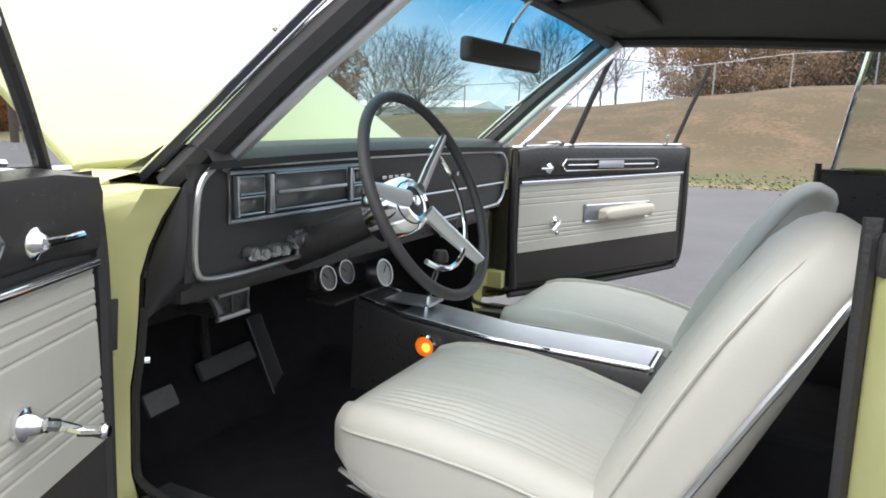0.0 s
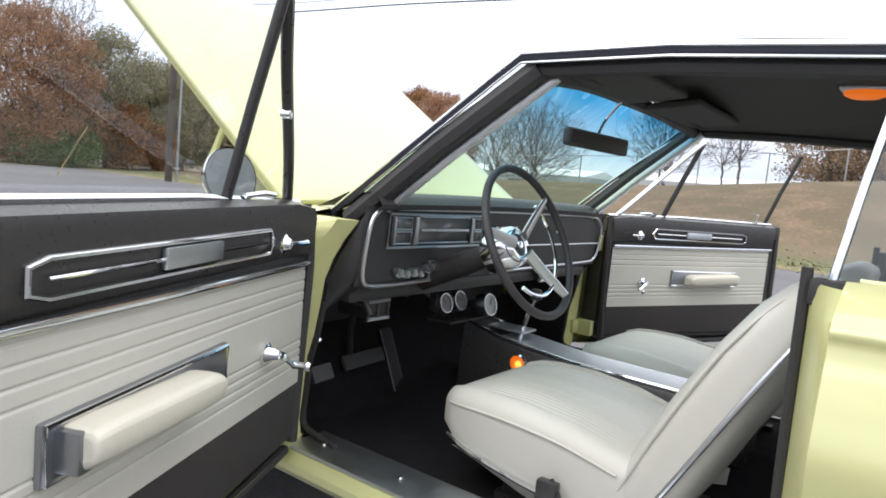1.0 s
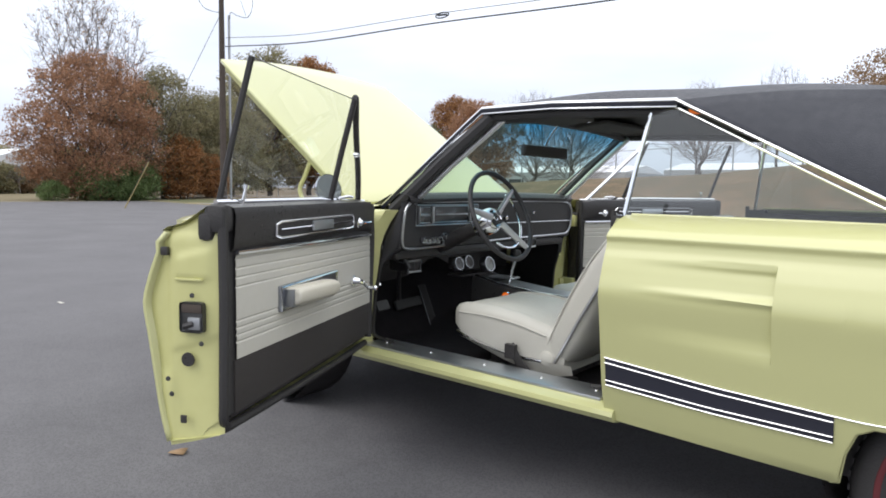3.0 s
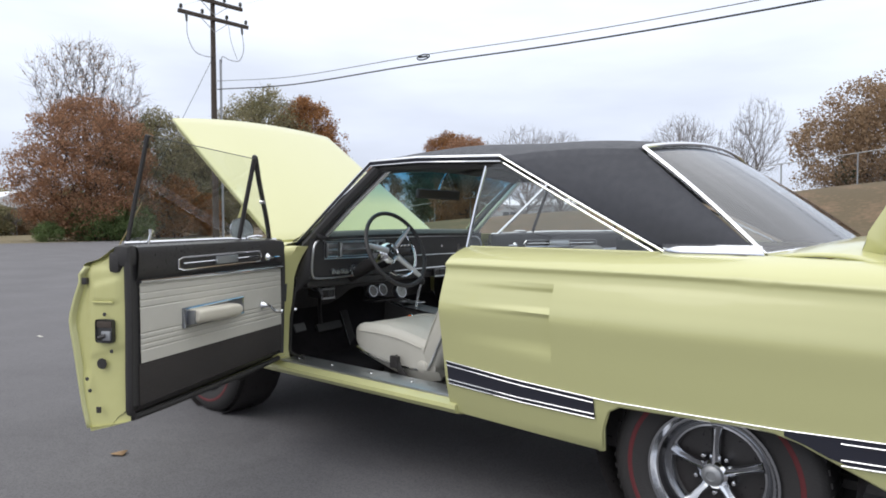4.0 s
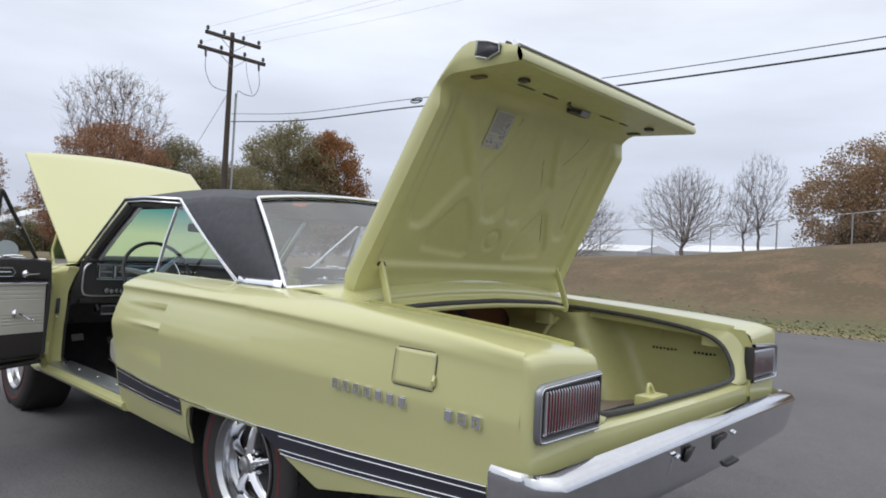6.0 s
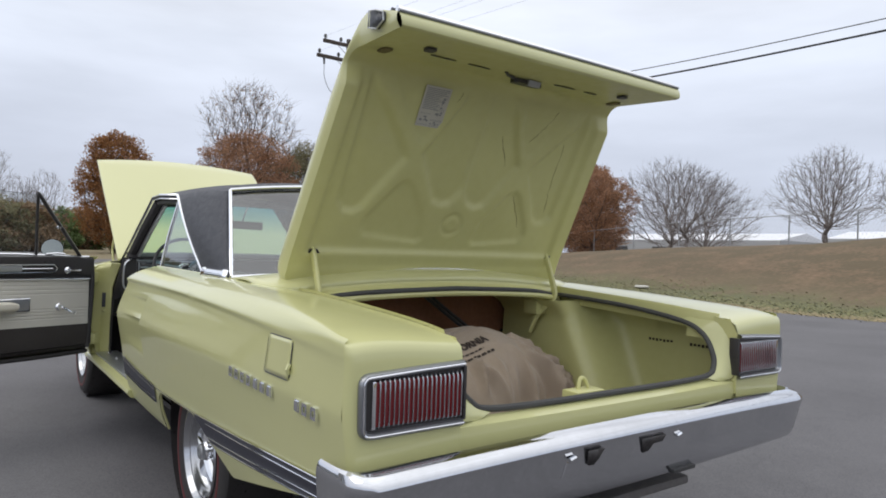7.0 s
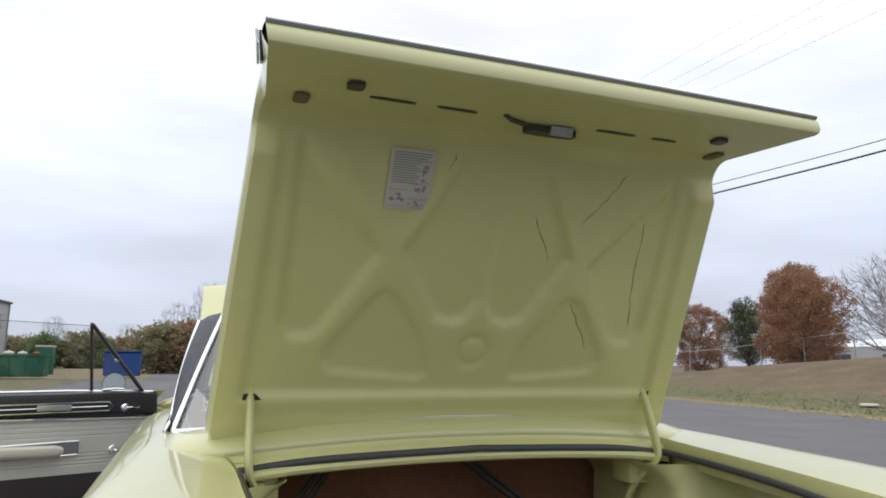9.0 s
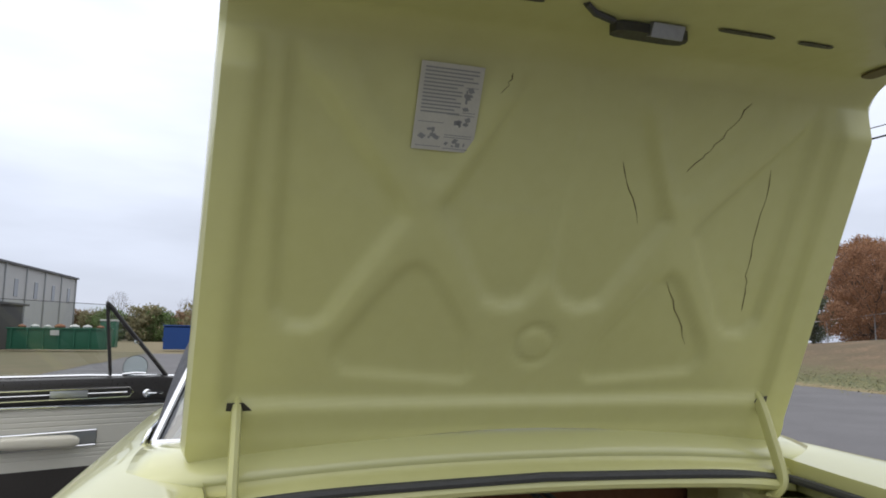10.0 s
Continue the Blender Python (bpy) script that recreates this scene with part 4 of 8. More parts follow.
# sunk fields of one half of the inner lid: (across from the middle, up)
LID_FIELDS = [
    [(0.0, 0.43), (0.0, 0.86), (0.105, 0.86), (0.125, 0.77), (0.238, 0.548), (0.150, 0.402), (0.130, 0.366), (0.083, 0.350), (0.042, 0.364), (0.020, 0.396)],
    [(0.54, 0.86), (0.490, 0.76), (0.322, 0.560), (0.304, 0.525), (0.392, 0.385), (0.430, 0.318), (0.462, 0.298), (0.503, 0.302), (0.530, 0.335), (0.526, 0.86)],
    [(0.270, 0.438), (0.300, 0.422), (0.405, 0.272), (0.412, 0.235), (0.390, 0.205), (0.145, 0.182), (0.126, 0.20), (0.142, 0.28), (0.238, 0.420)],
    [(0.262, 0.595), (0.235, 0.612), (0.185, 0.70), (0.160, 0.86), (0.445, 0.86), (0.385, 0.730), (0.290, 0.610)],
]


def field_gap(px, py, poly):
    """Distance to the outline of a field, negative inside."""
    best, inside = 9.0, False
    for k, (ax, ay) in enumerate(poly):
        bx, by = poly[k - 1]
        vx, vy = bx - ax, by - ay
        t = max(0.0, min(1.0, ((px - ax) * vx + (py - ay) * vy) / (vx * vx + vy * vy)))
        best = min(best, math.hypot(px - ax - t * vx, py - ay - t * vy))
        if (ay > py) != (by > py) and px < ax + vx * (py - ay) / vy:
            inside = not inside
    return -best if inside else best


def press(u, y):
    """Pressed relief of the inner lid: a stepped border, and flat ribs standing proud between sunk fields."""
    y += 0.006
    a, w = abs(y), lid_half(u)
    soft = lambda q, s_: 1 / (1 + math.exp(max(-40.0, min(40.0, q / s_))))
    gaps = [field_gap(a, u, q) for q in LID_FIELDS]
    d = 0.0170 * (1 - soft(min(gaps[0], gaps[1]), 0.0045)) * (1 - 0.62 * soft(gaps[2], 0.0045)) * (1 - 0.6 * soft(gaps[3], 0.0055))
    # narrow crease that rises between the two lobes of the middle field
    d = max(d, 0.012 * soft(a - 0.012 * max(0.0, 1 - max(0.0, u - 0.39) / 0.17), 0.004) * soft(u - 0.55, 0.012))
    d += 0.018 * soft(min(w - a - 0.066, u - 0.142), 0.0045) + 0.005 * soft(u - 0.075, 0.005)
    ring = abs(math.hypot(a, u - 0.268) - 0.042)
    return d - 0.007 * math.exp(-(ring / 0.008) ** 2)


def trunk_lid():
    us = span(0, 0.72, 73) + span(0.731, 0.805, 8) + span(0.812, 0.902, 12) + span(0.915, 1.165, 15)
    vs = span(-1, 1, 141)
    def f(u, v):
        u = lid_crown(u, v)
        w = lid_half(u) if u < 0.90 else 0.622 + 0.016 * max(0, (u - 0.90) / 0.2)
        uu, nn = lid_profile(u)
        return lidp(uu, w * v, nn) + LN * (press(u, w * v) * max(0, min(1, (0.82 - u) / 0.06)))
    inner = part("trunk_lid", sheet(f, us, vs), PAINT_IN, car, "open yellow trunk lid with a pressed ribbed underside", 60)
    skin_s = [0, 0.03, 0.06, 0.70, 0.80, 0.835, 0.86, 0.885, 0.90, 0.93, 1.0, 1.10, 1.165]
    skin_u = [0, 0.03, 0.06, 0.70, 0.80, 0.850, 0.895, 0.938, 0.962, 0.986, 1.010, 1.026, 1.038]
    skin_n = [-0.014, -0.016, -0.026, -0.026, -0.020, -0.012, -0.001, 0.011, 0.021, 0.046, 0.105, 0.195, 0.258]
    def g(u, v):
        u = lid_crown(u, v)
        w = (lid_half(u) if u < 0.90 else 0.622 + 0.016 * max(0, (u - 0.90) / 0.2)) + 0.007
        k = max(0, min(1, (u - 0.835) / 0.05))
        off = Vector((-math.sin(LA), 0, math.cos(LA))).lerp(Vector((-math.sin(LA + radians(-64)), 0, math.cos(LA + radians(-64)))), k)
        return lidp(interp(u, skin_s, skin_u), w * v, interp(u, skin_s, skin_n)) + off.normalized() * (0.022 * (1 - v * v) * max(0.15, min(1, (1.165 - u) / 0.25)))
    part("outer_skin", sheet(g, sorted(set(us[:73:4] + skin_s[3:])), span(-1, 1, 25)), PAINT, inner, "glossy yellow outer skin")
    # rolled rim joining skin and inner panel
    rim = bmesh.new()
    for s in (-1, 1):
        sheet(lambda u, v: Vector(f(u, s)).lerp(Vector(g(u, s)), v) + Vector((0, s * 0.008 * math.sin(math.pi * v), 0)), us, [0, 0.25, 0.5, 0.75, 1], rim)
    sheet(lambda y, v: Vector(f(1.165, y)).lerp(Vector(g(1.165, y)), v) + Vector((0.016 * math.sin(math.pi * v) ** 0.6, 0, -0.010 * math.sin(math.pi * v))), span(-1, 1, 33), [0, 0.12, 0.25, 0.5, 0.75, 0.88, 1], rim)
    sheet(lambda y, v: Vector(f(0, y)).lerp(Vector(g(0, y)), v), span(-1, 1, 33), [0, 0.5, 1], rim)
    part("rolled_rim", rim, PAINT, inner)
    # bright strip and letter block on the outer face's end
    tips = [Vector(g(1.14, v)) + Vector((0.0, 0, 0.008)) for v in span(-0.985, 0.985, 17)]
    part("lid_strip", tube(tips, 0.010, 8), CHROME, inner, "dark chrome strip along the lid's end")
    part("lid_strip", tube([p + Vector((-0.03, 0, 0.006)) for p in tips], 0.006, 6), STRIPE, inner)
    edge_ = [Vector(f(1.165, v)).lerp(Vector(g(1.165, v)), 0.97) + Vector((0.004, 0, 0.003)) for v in span(-1.0, 1.0, 21)]
    part("lid_edge_strip", tube(edge_, 0.0055, 8), BEZEL, inner, "dark ribbed strip along the lid's lower edge")
    part("lid_edge_chrome", tube([p + Vector((-0.006, 0, 0.006)) for p in edge_], 0.004, 6), CHROME, inner)
    for s in (-1, 1):
        c0 = [Vector(f(u, s)).lerp(Vector(g(u, s)), k) + Vector((0, s * 0.012, 0)) for u, k in ((0.985, 0.38), (1.045, 0.24), (1.095, 0.52), (1.095, 0.90), (1.04, 0.95), (0.985, 0.93))]
        cap = bmesh.new()
        cap.faces.new([cap.verts.new(p) for p in c0])
        co_ = part("lid_end_cap", cap, DARKTRIM, inner, "dark grey end cap of the lid trim")
        thicken(co_, 0.006)
        part("cap_edge", tube([p + Vector((0, s * 0.004, 0)) for p in c0], 0.0028, 6, closed=True), BRIGHT, inner)
    part("lid_badge", tube([Vector(g(1.10, v)) + Vector((0, 0, 0.01)) for v in span(0.62, 0.84, 5)], 0.010, 6), CHROME, inner)
    # rubber stops, latch, stamped holes
    def hole(u, y, w, h, shape=14, depth=0.003):
        k = max(0, min(1, (u - 0.812) / 0.09))
        nv = LN.lerp(Vector((math.sin(LA - radians(64)), 0, -math.cos(LA - radians(64)))), k).normalized()
        uv = nv.cross(Vector((0, 1, 0))).normalized()
        base = Vector(f(u, y / lid_half(min(u, 0.9)))) + nv * 0.002
        m = axes(base, (0, 1, 0), uv, nv)
        p = [(w * math.copysign(abs(math.cos(a)) ** 0.5, math.cos(a)), h * math.copysign(abs(math.sin(a)) ** 0.5, math.sin(a))) for a in span(0, 2 * math.pi, shape + 1)[:-1]]
        return prism(p, depth, m)
    for s in (-1, 1):
        part("rubber_stop", hole(0.930, s * 0.548, 0.017, 0.030, depth=0.004), SCUFF, inner, "dark oval rubber stop")
        part("rubber_stop", hole(1.050, s * 0.450, 0.018, 0.018, depth=0.008), DARKMETAL, inner)
    for y, w in ((-0.360, 0.052), (-0.213, 0.048), (0.197, 0.056), (0.337, 0.036)):
        part("lid_slot", hole(0.990, y, w, 0.006, depth=0.001), BLACK, inner)
    lt = part("lid_latch", hole(0.955, 0.035, 0.070, 0.017, depth=0.016), DARKMETAL, inner, "grey metal lid latch")
    part("latch_hook", box(-0.03, 0.03, -0.012, 0.012, 0, 0.018, bev=0.003, m=axes(Vector(f(0.950, 0.09)) + LN * 0.014, (0, 1, 0), LU, LN)), GALV, lt)
    part("latch_tail", tube([Vector(f(1.000, -0.165)) + LN * 0.003, Vector(f(0.975, -0.125)) + LN * 0.008, Vector(f(0.958, -0.06)) + LN * 0.012], 0.006, 6), DARKMETAL, lt)
    # scuffs and scratches in the paint
    rnd = random.Random(5)
    sc = bmesh.new()
    for (u0, y0, u1, y1) in ((0.353, 0.482, 0.453, 0.468), (0.453, 0.468, 0.674, 0.458), (0.27, 0.357, 0.418, 0.268), (0.655, 0.25, 0.70, 0.29), (0.70, 0.29, 0.801, 0.361), (0.539, 0.173, 0.663, 0.103), (0.764, -0.175, 0.80, -0.158)):
        pts = [Vector(f(u0 + (u1 - u0) * t, (y0 + (y1 - y0) * t + rnd.uniform(-0.004, 0.004)) / lid_half(0.4))) + LN * 0.0006 for t in span(0, 1, 8)]
        tube(pts, [0.0003] + [rnd.uniform(0.0004, 0.0013) for _ in range(6)] + [0.0003], 4, sc)
    tagged(part("paint_scratches", sc, SCUFF, inner), kind="stuff")
    # jacking instruction label: paper, lines of print, small drawings as plain shapes
    base = lidp(0.728, -0.262, 0.010)
    m = axes(base, (0, 1, 0), LU, LN)
    lab = part("label", prism([(-0.056, -0.075), (0.056, -0.075), (0.056, 0.075), (-0.056, 0.075)], 0.0008, m), PAPER, inner, "white paper label with unreadable print and small drawings")
    ink = bmesh.new()
    for k in range(13):
        y = 0.066 - k * 0.0062
        x1 = 0.048 if k < 4 else 0.022
        prism([(-0.048, y - 0.0013), (x1 - 0.01 * (k % 3 == 2), y - 0.0013), (x1 - 0.01 * (k % 3 == 2), y + 0.0013), (-0.048, y + 0.0013)], 0.0004, m @ Matrix.Translation((0, 0, 0.0010)), ink)
    for x0, y0, x1, y1 in ((0.027, -0.005, 0.050, 0.038), (-0.050, -0.068, -0.004, -0.026), (0.0, -0.046, 0.050, -0.010), (0.0, -0.070, 0.050, -0.050)):
        for t in range(7):
            px, py = x0 + (x1 - x0) * rnd.uniform(0.1, 0.9), y0 + (y1 - y0) * rnd.uniform(0.1, 0.9)
            w, h = rnd.uniform(0.002, 0.008), rnd.uniform(0.002, 0.006)
            a = rnd.uniform(0, 3)
            prism([(px + w * math.cos(a + b), py + h * math.sin(a + b)) for b in (0, 1.4, 3.0, 4.5)], 0.0004, m @ Matrix.Translation((0, 0, 0.0010)), ink)
        for e in ((x0, y0, x1, y0), (x0, y1, x1, y1)):
            prism([(e[0], e[1] - 0.0006), (e[2], e[1] - 0.0006), (e[2], e[1] + 0.0006), (e[0], e[1] + 0.0006)], 0.0004, m @ Matrix.Translation((0, 0, 0.0010)), ink)
    part("label_print", ink, PRINT, lab)
    # curved hinge arms
    for s in (-1, 1):
        y = s * 0.588
        pts = smooth([(3.400, y, 1.150), (3.432, y, 1.153), (3.452, y, 1.125), (3.478, y, 1.06), (3.500, y, 1.00), (3.506, y - s * 0.004, 0.965), (3.485, y - s * 0.02, 0.938), (3.445, y - s * 0.04, 0.935), (3.41, y - s * 0.05, 0.955)], 5)
        hg = part("lid_hinge", tube(pts, 0.0165, 8, flat=0.62), PAINT_IN, car, "yellow gooseneck trunk hinge")
        m_ = axes(lidp(0.128, y, 0.031), (0, 1, 0), LU, LN)
        part("hinge_slot", prism([(-0.022, -0.014), (0.004, -0.018), (s * -0.0 + 0.036, -0.006), (0.012, 0.020), (-0.018, 0.020)] if s < 0 else [(0.022, -0.014), (0.018, 0.020), (-0.008, 0.014), (-0.022, -0.012)], 0.002, m_), BLACK, inner)
        part("hinge_spring", tube(smooth([(3.50, y - s * 0.03, 0.94), (3.44, y - s * 0.05, 0.87), (3.40, y - s * 0.05, 0.80)]), 0.012, 6), PAINT_IN, hg)


trunk_lid()


# ---- trunk interior ----
def trunk_inside():
    part("trunk_floor", sheet(lambda x, y: (x, y, 0.56 + 0.004 * noise.noise((x * 6, y * 6, 0))), span(3.15, 4.31, 12), span(-0.82, 0.82, 14)), TRUNKMAT, car, "grey trunk floor mat")
    for s in (-1, 1):
        part("trunk_wall", sheet(lambda x, z: (x, s * (0.80 + 0.06 * (z - 0.56) - 0.17 * max(0, (z - 0.90)) / 0.1), z), span(3.15, 4.33, 8), [0.555, 0.65, 0.75, 0.85, 0.90, 0.955]), PAINT_IN, car, "yellow trunk side wall")
    part("seat_divider", sheet(lambda y, z: (3.16 + 0.05 * noise.noise((y * 2, z * 2, 3)), y, z), span(-0.82, 0.82, 20), span(0.555, 1.0, 8)), BROWNBOARD, car, "brown fibreboard behind the rear seat")
    for y0, y1 in ((-0.62, -0.35), (0.28, 0.02)):
        for k in range(2):
            part("brace", tube([(3.30, y0 + k * 0.03, 0.62 if y0 < 0 else 0.78), (3.26, y1 + k * 0.03, 0.97)], 0.008, 6), DARKMETAL, car)
    part("trunk_rear_inner", sheet(lambda y, z: (4.305 - 0.03 * (0.74 - z), y, z), span(-0.62, 0.62, 9), [0.56, 0.65, 0.72]), PAINT_IN, car)
    for s in (-1, 1):
        def bulge(x, z):
            e = (x - (3.60 + (0.95 - z) * 0.54)) / 0.016
            return (x, s * (0.80 + 0.06 * (z - 0.56) - 0.16 * max(0, z - 0.90) / 0.1 - 0.003 - 0.235 / (1 + math.exp(max(-30, min(30, e))))), z)
        part("wheel_house", sheet(bulge, span(3.17, 3.50, 6) + span(3.51, 3.90, 60), span(0.558, 0.955, 12)), PAINT_IN, car, "yellow wheel house bulging into the trunk", 60)
    part("trunk_lip", tube(smooth([(3.497, -0.60, 0.962), (3.515, -0.4, 0.982), (3.522, 0, 0.994), (3.515, 0.4, 0.982), (3.497, 0.60, 0.962)]), 0.012, 8), PAINT_IN, car)
    for s in (-1, 1):
        part("hinge_bracket", box(3.38, 3.47, s * 0.545 - 0.035, s * 0.545 + 0.035, 0.885, 0.975, bev=0.012), PAINT_IN, car, "yellow hinge bracket under the deck")
        part("trunk_end_wall", sheet(lambda y, z: (4.327, s * y, z), [0.63, 0.72, 0.82], [0.56, 0.75, 0.90]), PAINT_IN, car)
    part("trunk_roof", box(3.16, 3.48, -0.78, 0.78, 0.985, 0.995), PAINT_IN, car)
    ink = bmesh.new()
    rnd = random.Random(9)
    for x0, n in ((3.86, 7), (4.06, 6)):
        for k in range(n):
            x = x0 + k * 0.018
            box(x, x + 0.010, 0.8095, 0.8115, 0.806 + rnd.uniform(-0.003, 0.002), 0.815, ink)
    tagged(part("stencil_marks", ink, INK, car), "unreadable dark stencil marks on the trunk wall", kind="stuff")


trunk_inside()


# ---- side trim ----
def stripe_top(x):
    return interp(x, [1.96, 2.3, 2.66, 3.2, 3.7, 4.25], [0.585, 0.557, 0.541, 0.551, 0.577, 0.613])


def stripe_low(x):
    return stripe_top(x) - interp(x, [1.96, 2.62, 3.4, 4.25], [0.092, 0.074, 0.080, 0.064])


def side_trim(s):
    def band(x0, x1, n):
        lo = lambda x: max(stripe_low(x), quarter_bottom(x) + 0.004)
        f = lambda x, v: (x, s * (side_y(x, lo(x) + (stripe_top(x) - lo(x)) * v) + 0.004), lo(x) + (stripe_top(x) - lo(x)) * v)
        return part("side_stripe", sheet(f, span(x0, x1, n), [0, 0.5, 1]), STRIPE, car, "dark navy side stripe edged in bright trim")
    band(1.97, 2.612, 10)
    band(3.20, 4.246, 20)
    line = lambda x0, x1, n, fn, off: tube([(x, s * (side_y(x, fn(x) + off) + 0.006), fn(x) + off) for x in span(x0, x1, n)], 0.0022, 6)
    part("stripe_moulding", line(1.97, 4.25, 40, stripe_top, 0.0), CHROME, car)
    for x0, x1 in ((1.97, 2.61), (3.34, 4.247)):
        n = 14
        part("stripe_moulding", line(x0, x1, n, stripe_top, -0.017), CHROME, car)
        part("stripe_moulding", line(x0, x1, n, stripe_low, 0.0), CHROME, car)
        part("stripe_moulding", line(x0, x1, n, stripe_low, 0.016), CHROME, car)


side_trim(-1)
side_trim(1)


def on_side(x, z, out=0.0, s=-1):
    return Vector((x, s * (side_y(x, z) + out), z))


def fuel_door():
    pts = []
    for cx, cz, a0 in ((4.055, 0.908, 0), (3.925, 0.908, 90), (3.925, 0.836, 180), (4.055, 0.836, 270)):
        for a in span(a0, a0 + 90, 5):
            pts.append((cx + 0.016 * math.cos(radians(a)), cz + 0.016 * math.sin(radians(a))))
    fd = sheet(lambda x, z: on_side(x, z, 0.0035), span(3.911, 4.069, 9), span(0.822, 0.922, 9))
    door = part("fuel_door", fd, PAINT, car, "yellow fuel filler door")
    thicken(door, 0.004)
    part("door_gap", tube([on_side(x, z, 0.0020) for x, z in pts], 0.0016, 6, closed=True), DARKTRIM, door)
    part("finger_tab", tube([on_side(4.071, 0.862, 0.004), on_side(4.073, 0.850, 0.010), on_side(4.071, 0.838, 0.004)], 0.006, 6), PAINT, door)


fuel_door()


def badge():
    """Row of bright badge blocks, seven and three, as plain shapes."""
    xs = [(3.672 + 0.0475 * k, 0.781 - 0.0012 * k) for k in range(7)] + [(4.130 + 0.047 * k, 0.770) for k in range(3)]
    for k, (x, z) in enumerate(xs):
        w, h = 0.014, 0.0150
        hollow = k in (0, 1, 2, 3, 8, 9)
        b = bmesh.new()
        c = on_side(x, z, 0.001)
        m = axes(c, (1, 0, 0), (0, 0, 1), (0, -1, 0))
        if hollow:
            for q in (((-w, h - 0.008), (w, h - 0.008), (w, h), (-w, h)), ((-w, -h), (w, -h), (w, -h + 0.008), (-w, -h + 0.008)), ((-w, -h + 0.008), (-w + 0.008, -h + 0.008), (-w + 0.008, h - 0.008), (-w, h - 0.008)), ((w - 0.008, -h + 0.008), (w, -h + 0.008), (w, h - 0.008), (w - 0.008, h - 0.008))):
                prism(q, 0.008, m, b)
        else:
            prism([(-w, -h), (w, -h), (w, h), (-w, h)], 0.008, m, b, 0.003)
        part("badge_block", b, CHROME, car)


badge()


# ---- wheels ----
def wheel_thing():
    ax = Matrix.Rotation(radians(90), 4, "X")       # local z points to -y, outwards on the near side
    prof = [(0.198, -0.09), (0.26, -0.100), (0.305, -0.098), (0.326, -0.085), (0.333, -0.06), (0.335, 0), (0.333, 0.06), (0.326, 0.082), (0.307, 0.098), (0.283, 0.104), (0.262, 0.1045), (0.225, 0.096), (0.204, 0.088), (0.198, 0.084)]
    tyre = link("tyre", lathe(prof, ax, 56), RUBBER, None, "black tyre with thin red line")
    part("red_line", lathe([(0.258, 0.1042), (0.261, 0.1062), (0.272, 0.1060), (0.275, 0.1030)], ax, 56), REDLINE, tyre)
    tr = bmesh.new()
    for k in range(56):
        a = 2 * math.pi * k / 56
        for s in (-1, 1):
            box(-0.008, 0.008, s * 0.052 - 0.022, s * 0.052 + 0.022, 0.331, 0.3356, tr, m=Matrix.Rotation(a + s * 0.03, 4, "Y"))
    tagged(part("tread", tr, RUBBER, tyre), kind="stuff")
    rim = bmesh.new()
    lathe([(0.200, 0.090), (0.206, 0.094), (0.204, 0.100), (0.196, 0.100), (0.190, 0.090), (0.184, 0.080), (0.178, 0.078), (0.172, 0.060), (0.166, 0.038), (0.158, 0.032), (0.152, 0.040), (0.146, 0.041), (0.142, 0.034)], ax, 48, rim)
    rimo = link("rim", rim, RIMCHROME, None, "chrome five-spoke rim with black pockets")
    part("pocket_disc", lathe([(0.158, 0.030), (0.14, 0.018), (0.06, 0.026), (0, 0.030)], ax, 40), BLACK, rimo)
    part("barrel", lathe([(0.19, 0.08), (0.185, -0.08), (0.0, -0.085)], ax, 32), DARKMETAL, rimo)
    for k in range(5):
        a = 2 * math.pi * k / 5
        m = Matrix.Rotation(a, 4, "Y")
        sp = loft([[m @ Vector((sx * wd, -(h + (0.010 if abs(sx) < 0.5 else 0)), r)) for sx, h in ((-1, dz - 0.012), (-0.8, dz), (0, dz + 0.004), (0.8, dz), (1, dz - 0.012))] for r, wd, dz in ((0.035, 0.020, 0.068), (0.075, 0.0155, 0.064), (0.115, 0.0145, 0.056), (0.150, 0.021, 0.044))], closed=False)
        part("spoke", sp, CHROME, rimo)
        ln = Matrix.Rotation(a + math.pi / 5, 4, "Y") @ Matrix.Translation((0, 0, 0.062)) 
        part("lug_nut", lathe([(0, 0.066), (0.006, 0.064), (0.011, 0.054), (0.011, 0.028)], ln @ ax, 8), CHROME, rimo)
    part("hub_ring", lathe([(0.044, 0.058), (0.044, 0.072), (0.036, 0.080), (0.032, 0.078)], ax, 32), CHROME, rimo)
    cap = part("hub_cap", lathe([(0.032, 0.074), (0.031, 0.090), (0.024, 0.096), (0.015, 0.097), (0.014, 0.093), (0, 0.093)], ax, 32), GALV, rimo)
    return tyre, rimo


